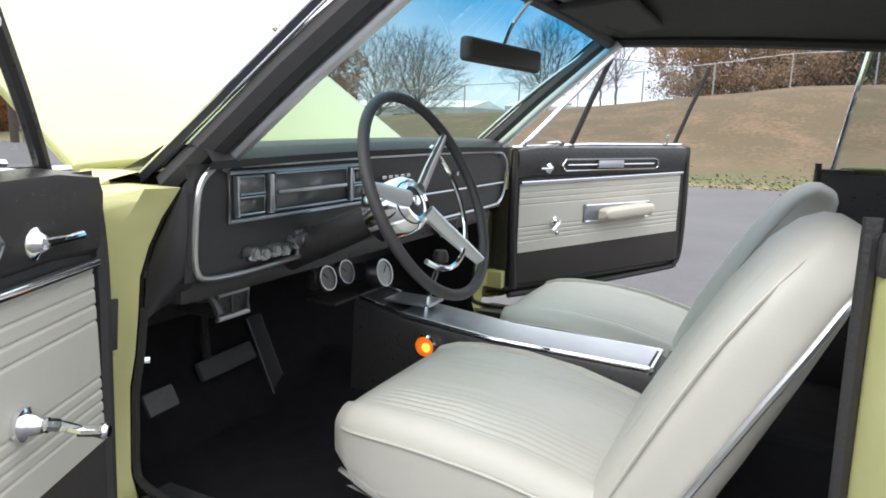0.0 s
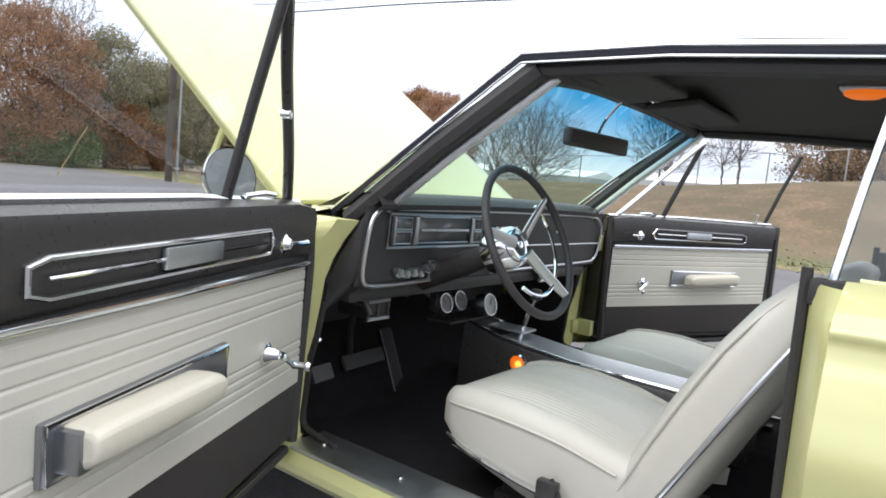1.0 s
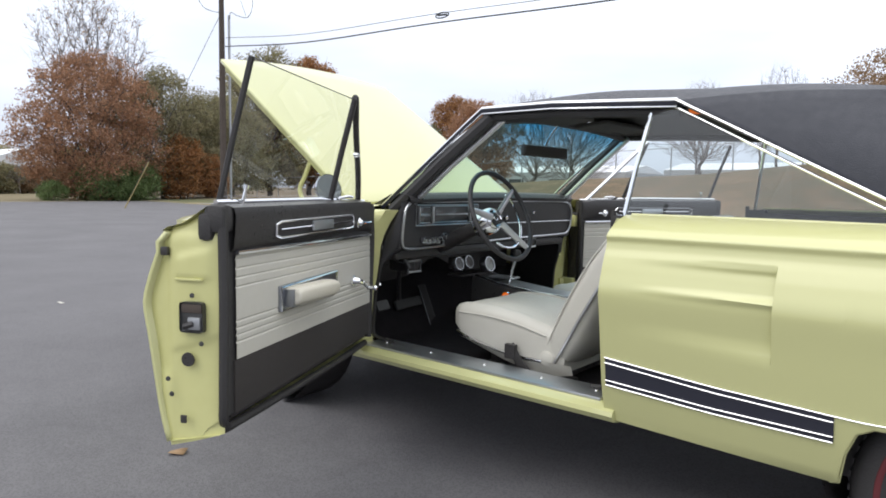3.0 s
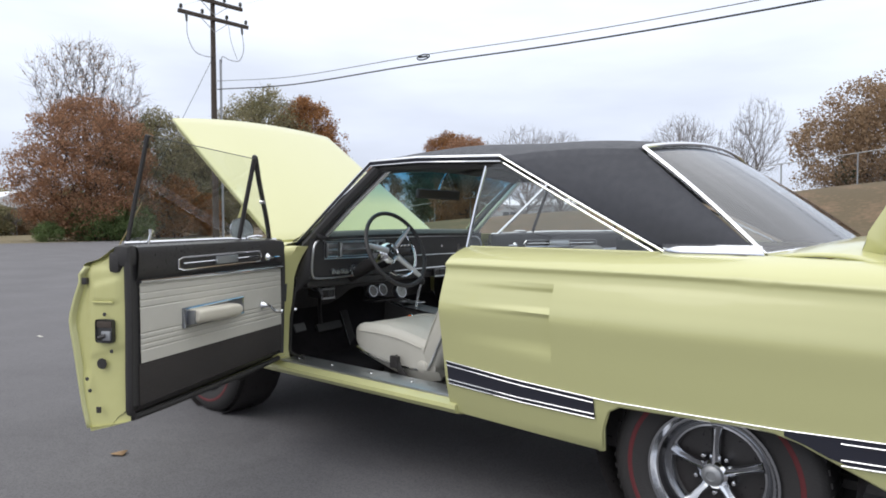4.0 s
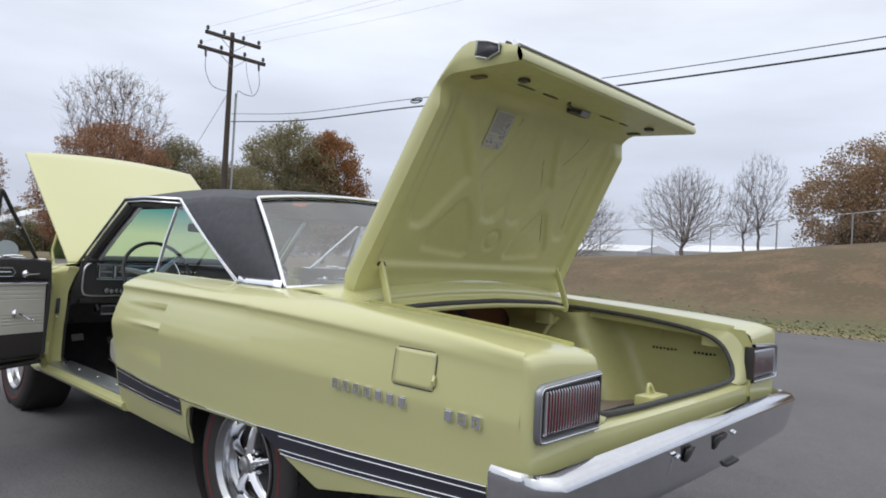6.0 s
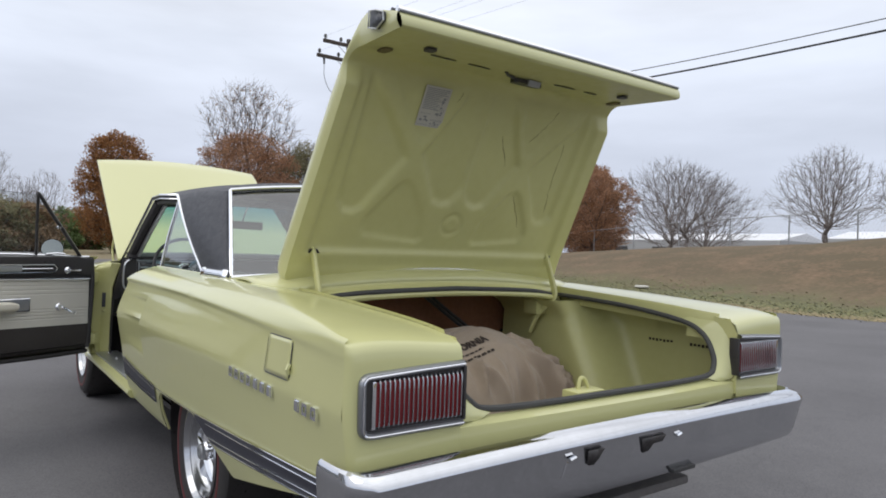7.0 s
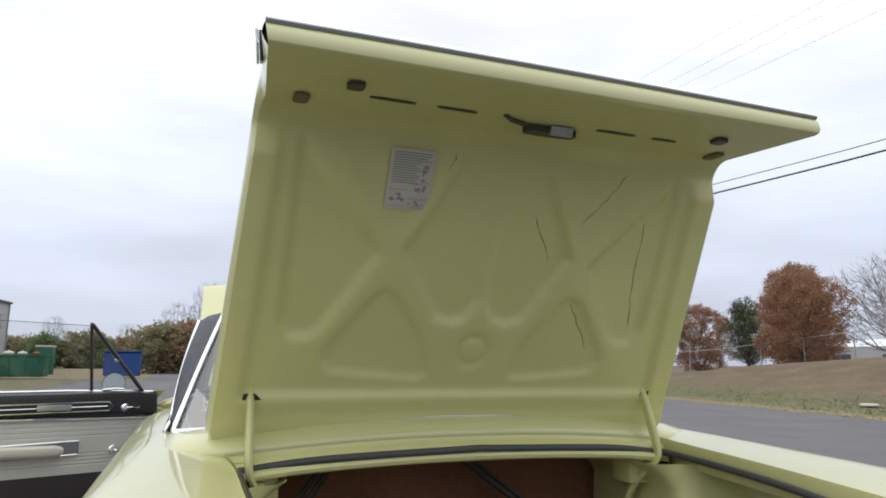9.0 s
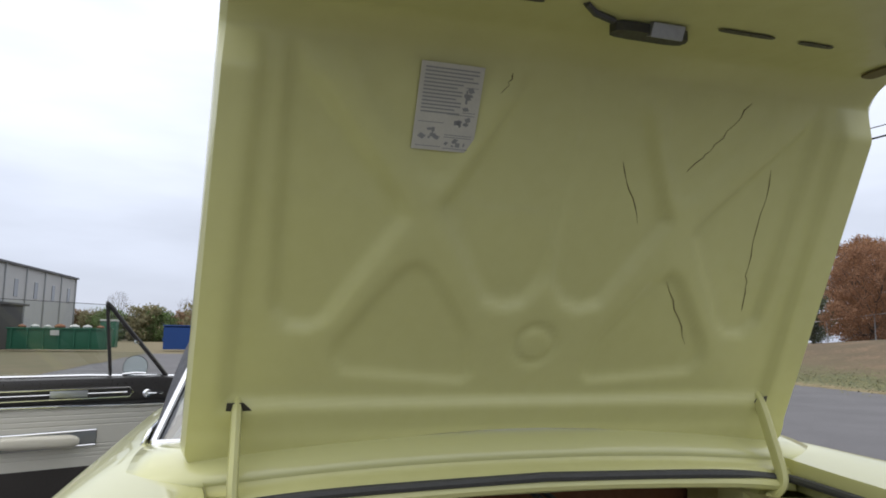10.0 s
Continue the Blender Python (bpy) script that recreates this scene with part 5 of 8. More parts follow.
def wheels():
    tyre, rimo = wheel_thing()
    for k, (x, s, turn) in enumerate(((2.972, -1, 0.0), (0.0, -1, 0.5), (2.972, 1, 0.2), (0.0, 1, 0.9))):
        wh = new("wheel")
        wh.parent = car
        wh.matrix_basis = Matrix.Translation((x, s * 0.735, 0.335)) @ Matrix.Rotation(math.pi if s > 0 else 0, 4, "Z") @ Matrix.Rotation(turn, 4, "Y")
        tagged(wh, "redline tyre on a chrome five-spoke rim")
        if k == 0:
            tyre.parent = wh
            rimo.parent = wh
        else:
            for src in (tyre, rimo):
                c = copy_thing(src, Matrix())
                c.parent = wh
    for s in (-1, 1):
        well = lathe([(0.40, -0.12), (0.40, 0.14), (0.10, 0.15)], Matrix.Translation((2.97, s * 0.72, 0.42)) @ Matrix.Rotation(radians(90) * s, 4, "X"), 30)
        part("wheel_well", well, BLACK, car, "dark wheel well")
        part("wheel_well", lathe([(0.42, -0.12), (0.42, 0.12), (0.10, 0.13)], Matrix.Translation((0, s * 0.70, 0.40)) @ Matrix.Rotation(radians(90) * s, 4, "X"), 30), BLACK, car)
    part("underbody", box(-0.6, 4.2, -0.62, 0.62, 0.315, 0.350, bev=0.015), UNDERBODY, car, "grey underbody, paled to bounce light under the car")
    part("axle", tube([(2.972, -0.66, 0.335), (2.972, 0.66, 0.335)], 0.04, 10), BLACK, car)
    part("axle", tube([(0, -0.66, 0.335), (0, 0.66, 0.335)], 0.03, 10), BLACK, car)
    part("fuel_tank", box(3.5, 4.15, -0.4, 0.4, 0.36, 0.55, bev=0.04), BLACK, car)


wheels()


# ---- doors, standing open ----
def door(name, P0, d, n, label, mirror):
    P0, d, n = Vector((*P0, 0)), Vector((*d, 0)).normalized(), Vector((*n, 0)).normalized()
    D = lambda u, v, z: P0 + d * u - n * v + Vector((0, 0, z))
    M = lambda u, v, z: axes(D(u, v, z), d, (0, 0, 1), n)      # x along the door, y up, z towards the cabin
    vout = lambda z: 0.222 + (side_y(1.3, z) - 0.955)

    def slab(u0, u1, z0, z1, v0, v1, bev=0.004, bm=None):
        return box(u0, u1, z0, z1, -v1, -v0, bm, bev, m=axes(D(0, 0, 0), d, (0, 0, 1), n))
    shell = part(name, sheet(lambda u, z: D(u, vout(z), z), span(-0.03, 1.182, 12), span(0.425, 0.985, 22)), PAINT, car, label)
    thicken(shell, 0.010, 0)
    S = lambda nm, bm, material, lab="", sharp=38: part(nm, bm, material, shell, lab, sharp)
    # end face with its pressings: high at the inner edge, a step down to the shoulder, shallow panels
    def endf(k, w):
        z = k
        vm = interp(z, [0.97, 0.985, 1.0, 1.005, 1.012, 1.03, 1.045, 1.056], [vout(0.97), 0.172, 0.150, 0.128, 0.104, 0.074, 0.052, 0.030]) if z > 0.97 else vout(z)
        v = 0.004 + (vm - 0.004) * w
        zz = z + interp(z, [0.43, 0.60], [0.025 - 0.045 * w, 0.0])
        out = 0.014 * math.sin(math.pi * w) ** 0.7
        step = lambda q, q0, sft: 1 / (1 + math.exp(-(q - q0) / sft))
        out -= 0.010 * step(v, 0.152, 0.004) * step(z, 0.60, 0.01)
        out += 0.006 * step(v, 0.030, 0.003) * step(-v, -0.128, 0.003) * step(z, 0.868, 0.002) * step(-z, -(0.925 + 0.25 * (0.12 - v)), 0.003)
        out -= 0.006 * step(-z, -(0.705 - 0.35 * (v - 0.05)), 0.003) * step(-v, -0.145, 0.004)
        out -= 0.010 * step(z, 0.985, 0.006)
        return D(1.168 + out, v, zz)
    S("door_end", sheet(endf, span(0.43, 0.97, 64) + span(0.976, 1.056, 16), span(0, 1, 29)), PAINT_IN, "yellow door end face", 60)
    me = axes(D(1.188, 0, 0), -n, (0, 0, 1), d)
    S("stop_hole", box(0.150, 0.170, 0.925, 0.948, -0.014, -0.001, bev=0.003, m=me), BLACK)
    S("pressed_ledge", box(0.050, 0.128, 0.862, 0.868, -0.012, 0.001, bev=0.002, m=me), PAINT_IN)
    S("latch_opening", box(0.042, 0.110, 0.728, 0.808, 0.0, 0.004, bev=0.010, m=me), DARKMETAL)
    la = S("latch", box(0.050, 0.088, 0.735, 0.769, 0.0, 0.010, bev=0.006, m=me), GALV, "worn metal door latch")
    part("latch_plate", box(0.046, 0.106, 0.779, 0.803, 0.0, 0.008, bev=0.004, m=me), WOODPOLE, la)
    part("latch_pawl", tube([me @ Vector((0.070, 0.752, 0.008)), me @ Vector((0.095, 0.745, 0.012))], 0.008, 8), BLACK, la)
    S("drain_hole", lathe([(0, 0.004), (0.018, 0.004), (0.019, 0)], me @ Matrix.Translation((0.092, 0.655, 0.0)), 20), BLACK)
    for v, z in ((0.075, 0.825), (0.05, 0.70), (0.15, 0.600), (0.14, 0.560)):
        S("end_screw", lathe([(0, 0.004), (0.006, 0.003), (0.007, 0)], me @ Matrix.Translation((v, z, 0.004)), 10), DARKMETAL)
    S("stop_hole", box(0.095, 0.113, 0.485, 0.507, 0.004, 0.010, bev=0.003, m=me), BLACK)
    # core, black surround
    S("door_core", slab(0.03, 1.160, 0.47, 0.975, 0.02, 0.12, 0.01), BLACK)
    S("door_core_top", slab(0.03, 1.155, 0.975, 1.045, 0.012, 0.05, 0.006), BLACK)
    S("black_surround", sheet(lambda u, z: D(u, 0.0 + (0.02 if z < 0.49 else 0) + 0.04 * max(0, (0.50 - z) / 0.05), z), [0.035, 0.06, 1.13, 1.176], [0.445, 0.47, 0.50, 0.56, 0.90, 1.05]), PADBLK, "black rubber surround of the door panel")
    S("edge_seal", tube(smooth([D(1.168, 0.0, 1.05), D(1.172, -0.004, 0.8), D(1.172, 0.0, 0.56), D(1.15, 0.01, 0.475), D(1.05, 0.02, 0.455), D(0.4, 0.02, 0.445), D(0.05, 0.02, 0.45)]), 0.013, 8), RUBBER)
    # upper pad
    padp = [(0.935, -0.002), (0.945, -0.012), (0.985, -0.017), (1.03, -0.020), (1.052, -0.014), (1.060, 0.012), (1.060, 0.10)]
    S("upper_pad", sheet(lambda u, i: D(u, padp[i][1], padp[i][0] - (0.012 if u < 0.15 else 0)), [0.045, 0.15, 0.4, 0.8, 1.1, 1.135], range(len(padp))), BLACK, "glossy black upper door panel")
    S("belt_moulding", tube([D(0.045, 0.03, 1.052), D(0.5, 0.03, 1.066), D(1.15, 0.03, 1.066)], 0.007, 6), CHROME)
    # cream panel with horizontal pleats
    def pleat(u, z):
        g = 0.0014 - 0.0030 * max(math.exp(-((z - q) / 0.0022) ** 2) for q in (0.915, 0.890, 0.865, 0.840, 0.748, 0.729, 0.710, 0.691))
        return D(u, -0.006 - g, z - 0.018 * (1 - u / 1.118))
    S("cream_panel", sheet(pleat, span(0.065, 1.118, 4), span(0.645, 0.930, 220)), CREAM, "cream vinyl door panel with horizontal pleats", 80)
    S("panel_moulding", tube([D(0.065, -0.014, 0.914), D(0.5, -0.014, 0.921), D(1.122, -0.014, 0.933)], 0.0075, 8, flat=0.8), CHROME, "bright moulding above the cream panel")
    S("carpet_kick", slab(0.065, 1.125, 0.497, 0.643, -0.006, 0.004, 0.004), DOORCARPET, "dark carpeted kick strip")
    # long bright ornament with a brushed centre plate
    z0, z1, ua, ub = 0.958, 1.004, 0.285, 0.915
    loop = [D(ua, -0.020, (z0 + z1) / 2), D(ua + 0.02, -0.021, z1), D(ub - 0.03, -0.021, z1), D(ub, -0.021, z1 - 0.008), D(ub, -0.021, z0 + 0.008), D(ub - 0.03, -0.021, z0), D(ua + 0.02, -0.021, z0)]
    ornament = S("door_ornament", tube(loop, 0.0042, 6, closed=True), CHROME, "bright outlined ornament with a brushed plate")
    part("ornament_bar", tube([D(ua + 0.03, -0.021, 0.981), D(ub - 0.03, -0.021, 0.981)], 0.003, 6), CHROME, ornament)
    part("ornament_plate", slab(0.50, 0.665, 0.966, 0.998, -0.028, -0.018, 0.003), STEEL, ornament)
    # lever, crank, armrest
    lev = S("door_lever", lathe([(0.022, 0), (0.022, 0.006), (0.014, 0.012), (0.010, 0.020), (0, 0.022)], M(0.215, -0.010, 0.970), 20), CHROME, "chrome door lever")
    part("lever_arm", tube([D(0.215, -0.028, 0.970), D(0.175, -0.038, 0.970), D(0.145, -0.038, 0.970)], [0.006, 0.005, 0.006], 8), CHROME, lev)
    crk = S("window_crank", lathe([(0.022, 0), (0.022, 0.007), (0.014, 0.014), (0.010, 0.034), (0, 0.036)], M(0.265, -0.008, 0.746), 20), CHROME, "chrome window crank")
    part("crank_arm", tube(smooth([D(0.265, -0.036, 0.746), D(0.245, -0.046, 0.736), D(0.215, -0.052, 0.716)]), [0.009] * 6 + [0.007] * 7, 8), CHROME, crk)
    part("crank_knob", lathe([(0.009, 0), (0.008, 0.02), (0.011, 0.034), (0.008, 0.040), (0, 0.041)], M(0.210, -0.050, 0.713), 12), CHROME, crk)
    arm = []
    for u in [0.40, 0.405, 0.42, 0.45] + span(0.52, 0.76, 5) + [0.80, 0.82, 0.828]:
        k = interp(u, [0.40, 0.41, 0.45, 0.78, 0.82, 0.828], [0.55, 0.8, 1.0, 1.0, 0.9, 0.7])
        dep = 0.066 * (0.75 + 0.25 * k)
        zc = 0.766 + 0.030 * (u - 0.6)
        h = 0.031 * k
        arm.append([D(0.53 + (u - 0.40) * 0.76, -0.006 - a * dep, zc + b * h) for a, b in ((0, 0.95), (0.5, 1.0), (0.82, 0.96), (0.97, 0.7), (1.0, 0.1), (0.92, -0.5), (0.7, -0.85), (0.3, -0.98), (0, -1.0))])
    ar = S("armrest", loft(arm), ARMREST, "padded cream armrest")
    rounded(ar, 0.004)
    part("armrest_base", slab(0.440, 0.882, 0.730, 0.810, -0.016, -0.004, 0.005), BEZEL, ar, "chrome armrest base")
    part("armrest_cup", slab(0.835, 0.862, 0.744, 0.798, -0.050, -0.014, 0.004), BEZEL, ar)
    part("base_rim", tube([D(0.446, -0.017, 0.735), D(0.877, -0.017, 0.735), D(0.877, -0.017, 0.805), D(0.446, -0.017, 0.805)], 0.004, 6, closed=True), CHROME, ar)
    # window: glass, rear channel, quarter vent with its frame
    gl = bmesh.new()
    gl.faces.new([gl.verts.new(p) for p in (D(0.385, 0.045, 1.05), D(1.112, 0.050, 1.05), D(1.163, -0.084, 1.428), D(0.466, -0.088, 1.414))])
    pane_ = S("window_glass", gl, GLASS, "raised clear door glass", 5)
    pane_.visible_shadow = False
    S("glass_seal", tube([D(1.112, 0.050, 1.04), D(1.136, -0.016, 1.24), D(1.164, -0.085, 1.430)], 0.0105, 6, flat=0.7), RUBBER)
    S("glass_top_edge", tube([D(1.163, -0.084, 1.429), D(0.466, -0.088, 1.415)], 0.0016, 6), DARKMETAL)
    S("vent_post", tube([D(0.380, 0.042, 1.04), D(0.421, -0.024, 1.235), D(0.460, -0.089, 1.418)], 0.0125, 8, flat=0.7), BLACK, "black vent window post")
    S("vent_frame", tube(smooth([D(0.085, 0.040, 1.035), D(0.20, -0.004, 1.155), D(0.35, -0.052, 1.310), D(0.448, -0.088, 1.412), D(0.466, -0.090, 1.420)]), 0.0115, 8), BLACK if not mirror else CHROME, "vent window front frame")
    vg = bmesh.new()
    vg.faces.new([vg.verts.new(p) for p in (D(0.10, 0.042, 1.05), D(0.380, 0.043, 1.05), D(0.455, -0.086, 1.408))])
    v_ = S("vent_glass", vg, GLASS, "clear vent glass", 5)
    v_.visible_shadow = False
    S("vent_latch", tube([D(0.33, 0.025, 1.068), D(0.27, 0.012, 1.074), D(0.22, 0.012, 1.070)], 0.006, 6), CHROME)
    S("vent_catch", lathe([(0, 0.02), (0.010, 0.018), (0.010, 0)], M(0.29, -0.022, 1.232), 10), CHROME)
    S("lock_button", tube([D(1.03, 0.025, 1.05), D(1.022, 0.015, 1.105)], [0.005, 0.005], 8), CHROME)
    S("lock_button", tube([D(1.0222, 0.0155, 1.100), D(1.0215, 0.014, 1.112)], 0.0095, 10), CHROME)
    S("corner_rubber", slab(1.122, 1.186, 0.985, 1.062, -0.014, 0.050, 0.024), RUBBER)
    S("corner_lip", slab(1.150, 1.190, 0.965, 1.040, 0.020, 0.062, 0.018), RUBBER)
    S("front_seal", tube(smooth([D(0.045, 0.0, 1.04), D(0.04, -0.004, 0.9), D(0.045, 0.0, 0.7), D(0.06, 0.0, 0.48)]), 0.014, 8), RUBBER)
    for z in (0.52, 0.92):
        S("hinge_leaf", slab(-0.06, 0.04, z - 0.03, z + 0.03, 0.06, 0.10, 0.006), PAINT_IN)
    if not mirror:
        mp = D(0.240, 0.105, 1.098)
        fc = (n * 0.80 + d * 0.10 + Vector((0.55, -0.30, 0.22))).normalized()
        sx = fc.cross(Vector((0, 0, 1))).normalized()
        sz = sx.cross(fc)
        mr = S("side_mirror", lathe([(0, 0.035), (0.035, 0.030), (0.056, 0.016), (0.062, 0.0), (0.062, -0.006)], axes(mp, sx, sz, -fc), 32), CHROME, "round chrome door mirror")
        part("mirror_glass", lathe([(0, 0.001), (0.059, 0.001), (0.060, -0.003)], axes(mp + fc * 0.006, sx, sz, fc), 32), MIRRORGLASS, mr, "round mirror glass")
        part("mirror_stem", tube(smooth([mp - fc * 0.02 - Vector((0, 0, 0.04)), D(0.238, 0.120, 1.055), D(0.238, 0.125, 1.03)]), 0.012, 8), CHROME, mr)
    # fall of the outer skin's lower edge and the upper outer roll
    roll = [(vout(0.985), 0.985), (0.166, 0.990), (0.150, 1.0), (0.128, 1.005), (0.104, 1.012), (0.074, 1.03), (0.052, 1.045), (0.036, 1.054)]
    S("outer_roll", sheet(lambda u, i: D(u, *roll[i]), [-0.03, 0.4, 0.8, 1.182], range(8)), PAINT)
    S("door_underside", sheet(lambda u, v: D(u, 0.01 + v * (vout(0.425) - 0.01), 0.455 - 0.03 * v), [-0.05, 0.5, 1.18], [0, 0.3, 1]), PAINT_IN)
    return D


door("driver_door", (0.854, -0.88), (0.456, -0.89), (0.89, 0.456), "open driver door with cream and black trim", False)
door("passenger_door", (0.835, 0.88), (0.456, 0.89), (0.89, -0.456), "open passenger door with cream and black trim", True)


# ---- cabin ----
def superring(cx, cy, cz, a, b, ux, uz, n=40, p=4.0, fn=None):
    """A rounded rectangle ring: half sizes a (across y) and b (along uz), in the plane of y and uz."""
    out = []
    for k in range(n):
        t = 2 * math.pi * (k + 0.5) / n
        c, s = math.cos(t), math.sin(t)
        y = a * math.copysign(abs(c) ** (2 / p), c)
        w = b * math.copysign(abs(s) ** (2 / p), s)
        out.append(Vector((cx, cy + y, cz)) + Vector(uz) * (w + (fn(y, w) if fn else 0)))
    return out


def bucket_seat(name, cy, label):
    seat = empty("front_seat", label, "")
    seat.parent = car
    # cushion: rings from nose to heel
    rings = []
    for x, zc, hz, w in ((1.102, 0.560, 0.026, 0.205), (1.113, 0.556, 0.050, 0.232), (1.15, 0.548, 0.072, 0.248), (1.21, 0.538, 0.090, 0.256), (1.32, 0.524, 0.106, 0.258), (1.45, 0.506, 0.110, 0.256), (1.57, 0.486, 0.100, 0.250), (1.66, 0.475, 0.08, 0.24)):
        def pleats(y, w_, W=w, x=x):
            if w_ > 0.02 and abs(y) < W * 0.80:
                return (-0.006 + 0.0042 * abs(math.sin(math.pi * y / 0.0165)) ** 0.6) * min(1, max(0, (x - 1.113) / 0.08))
            return 0.010 * math.exp(-((abs(y) - W * 0.86) / 0.03) ** 2) if w_ > 0.02 else 0
        rings.append(superring(x, cy, zc, w, hz, None, (0, 0, 1), 480, 5.0, pleats))
    part("cushion", loft(rings), CREAM, seat, "cream vinyl cushion with fine pleats", 60)
    for s in (-1, 1):
        part("piping", tube(smooth([(1.115, cy + s * 0.20, 0.575), (1.15, cy + s * 0.247, 0.585), (1.30, cy + s * 0.258, 0.588), (1.45, cy + s * 0.257, 0.575), (1.58, cy + s * 0.250, 0.545)]), 0.0035, 6), CREAM, seat)
        part("seat_base_trim", tube(smooth([(1.13, cy + s * 0.240, 0.500), (1.25, cy + s * 0.260, 0.475), (1.42, cy + s * 0.262, 0.450), (1.57, cy + s * 0.260, 0.446)]), 0.0055, 6), CHROME, seat, "bright trim line round the seat base")
        side = sheet(lambda x, v: (x, cy + s * (0.262 - 0.02 * v), interp(x, [1.16, 1.4, 1.7], [0.488, 0.445, 0.45]) - interp(x, [1.16, 1.4, 1.6, 1.7], [0.01, 0.035, 0.06, 0.04]) * v), span(1.16, 1.70, 9), [0, 0.5, 1])
        part("seat_side", side, CREAM, seat)
    part("piping", tube(smooth([(1.103, cy - 0.20, 0.565), (1.096, cy, 0.568), (1.103, cy + 0.20, 0.565)]), 0.0035, 6), CREAM, seat)
    # backrest: leans back, thick shoulders
    lean = Vector((math.sin(radians(29)), 0, math.cos(radians(29))))
    back = Vector((-lean.z, 0, lean.x))
    base = Vector((1.615, cy, 0.475))
    rb = []
    for h, w, th, cen in ((-0.085, 0.215, 0.040, 0.02), (-0.05, 0.235, 0.055, 0.012), (0.0, 0.243, 0.065, 0.004), (0.03, 0.25, 0.075, 0.0), (0.12, 0.256, 0.082, 0.004), (0.26, 0.255, 0.080, 0.010), (0.40, 0.245, 0.074, 0.014), (0.50, 0.225, 0.064, 0.012), (0.555, 0.195, 0.052, 0.006), (0.585, 0.155, 0.036, 0.0), (0.598, 0.10, 0.02, -0.004)):
        c = base + lean * h + back * cen
        ring = []
        for k in range(360):
            t = 2 * math.pi * (k + 0.5) / 360
            cc, ss = math.cos(t), math.sin(t)
            y = w * math.copysign(abs(cc) ** 0.42, cc)
            q = th * math.copysign(abs(ss) ** 0.55, ss)
            if ss > 0.3 and abs(y) < 0.19 and 0.05 < h < 0.50:
                q += 0.0042 * abs(math.sin(math.pi * y / 0.0165)) ** 0.6 - 0.006
            ring.append(c + back * q + Vector((0, y, 0)))
        rb.append(ring)
    part("backrest", loft(rb), CREAM, seat, "cream vinyl backrest", 60)
    for s in (-1, 1):
        line = [base + lean * h + back * o + Vector((0, s * w, 0)) for h, o, w in ((0.02, 0.045, 0.246), (0.2, 0.058, 0.252), (0.36, 0.062, 0.244), (0.46, 0.056, 0.228), (0.53, 0.044, 0.200), (0.565, 0.03, 0.165))]
        part("piping", tube(smooth(line), 0.0035, 6), CREAM, seat)
        line = [base + lean * h + back * o + Vector((0, s * w, 0)) for h, o, w in ((-0.03, -0.02, 0.250), (0.10, -0.024, 0.262), (0.22, -0.024, 0.263), (0.36, -0.024, 0.255), (0.45, -0.026, 0.245), (0.51, -0.028, 0.225), (0.55, -0.034, 0.196))]
        part("backrest_trim", tube(smooth(line), 0.0060, 8), BRIGHT, seat, "bright trim along the backrest")
        part("hinge_cover", lathe([(0, 0.010), (0.020, 0.009), (0.030, 0.004), (0.034, -0.006)], axes((1.585, cy + s * 0.252, 0.455), (1, 0, 0), (0, 0, 1), (0, s, 0)), 24), CREAM, seat)
    part("seat_pan", box(1.28, 1.66, cy - 0.20, cy + 0.20, 0.385, 0.42, bev=0.01), BLACK, seat)
    for s in (-1, 1):
        part("seat_rail", box(1.26, 1.68, cy + s * 0.18 - 0.02, cy + s * 0.18 + 0.02, 0.345, 0.385, bev=0.006), BLACK, seat)
    return seat


bucket_seat("driver", -0.40, "cream vinyl bucket seat with pleated cushion")
bucket_seat("passenger", 0.40, "cream vinyl bucket seat with pleated cushion")
belt_ = part("seat_belt", tube(smooth([(1.52, -0.70, 0.36), (1.47, -0.685, 0.45), (1.44, -0.68, 0.49), (1.50, -0.70, 0.43), (1.60, -0.72, 0.37)]), 0.022, 6, flat=0.25), RUBBER, car, "black seat belt hanging beside the seat")
part("belt_buckle", box(1.42, 1.47, -0.70, -0.675, 0.44, 0.50, bev=0.006), BLACK, belt_)


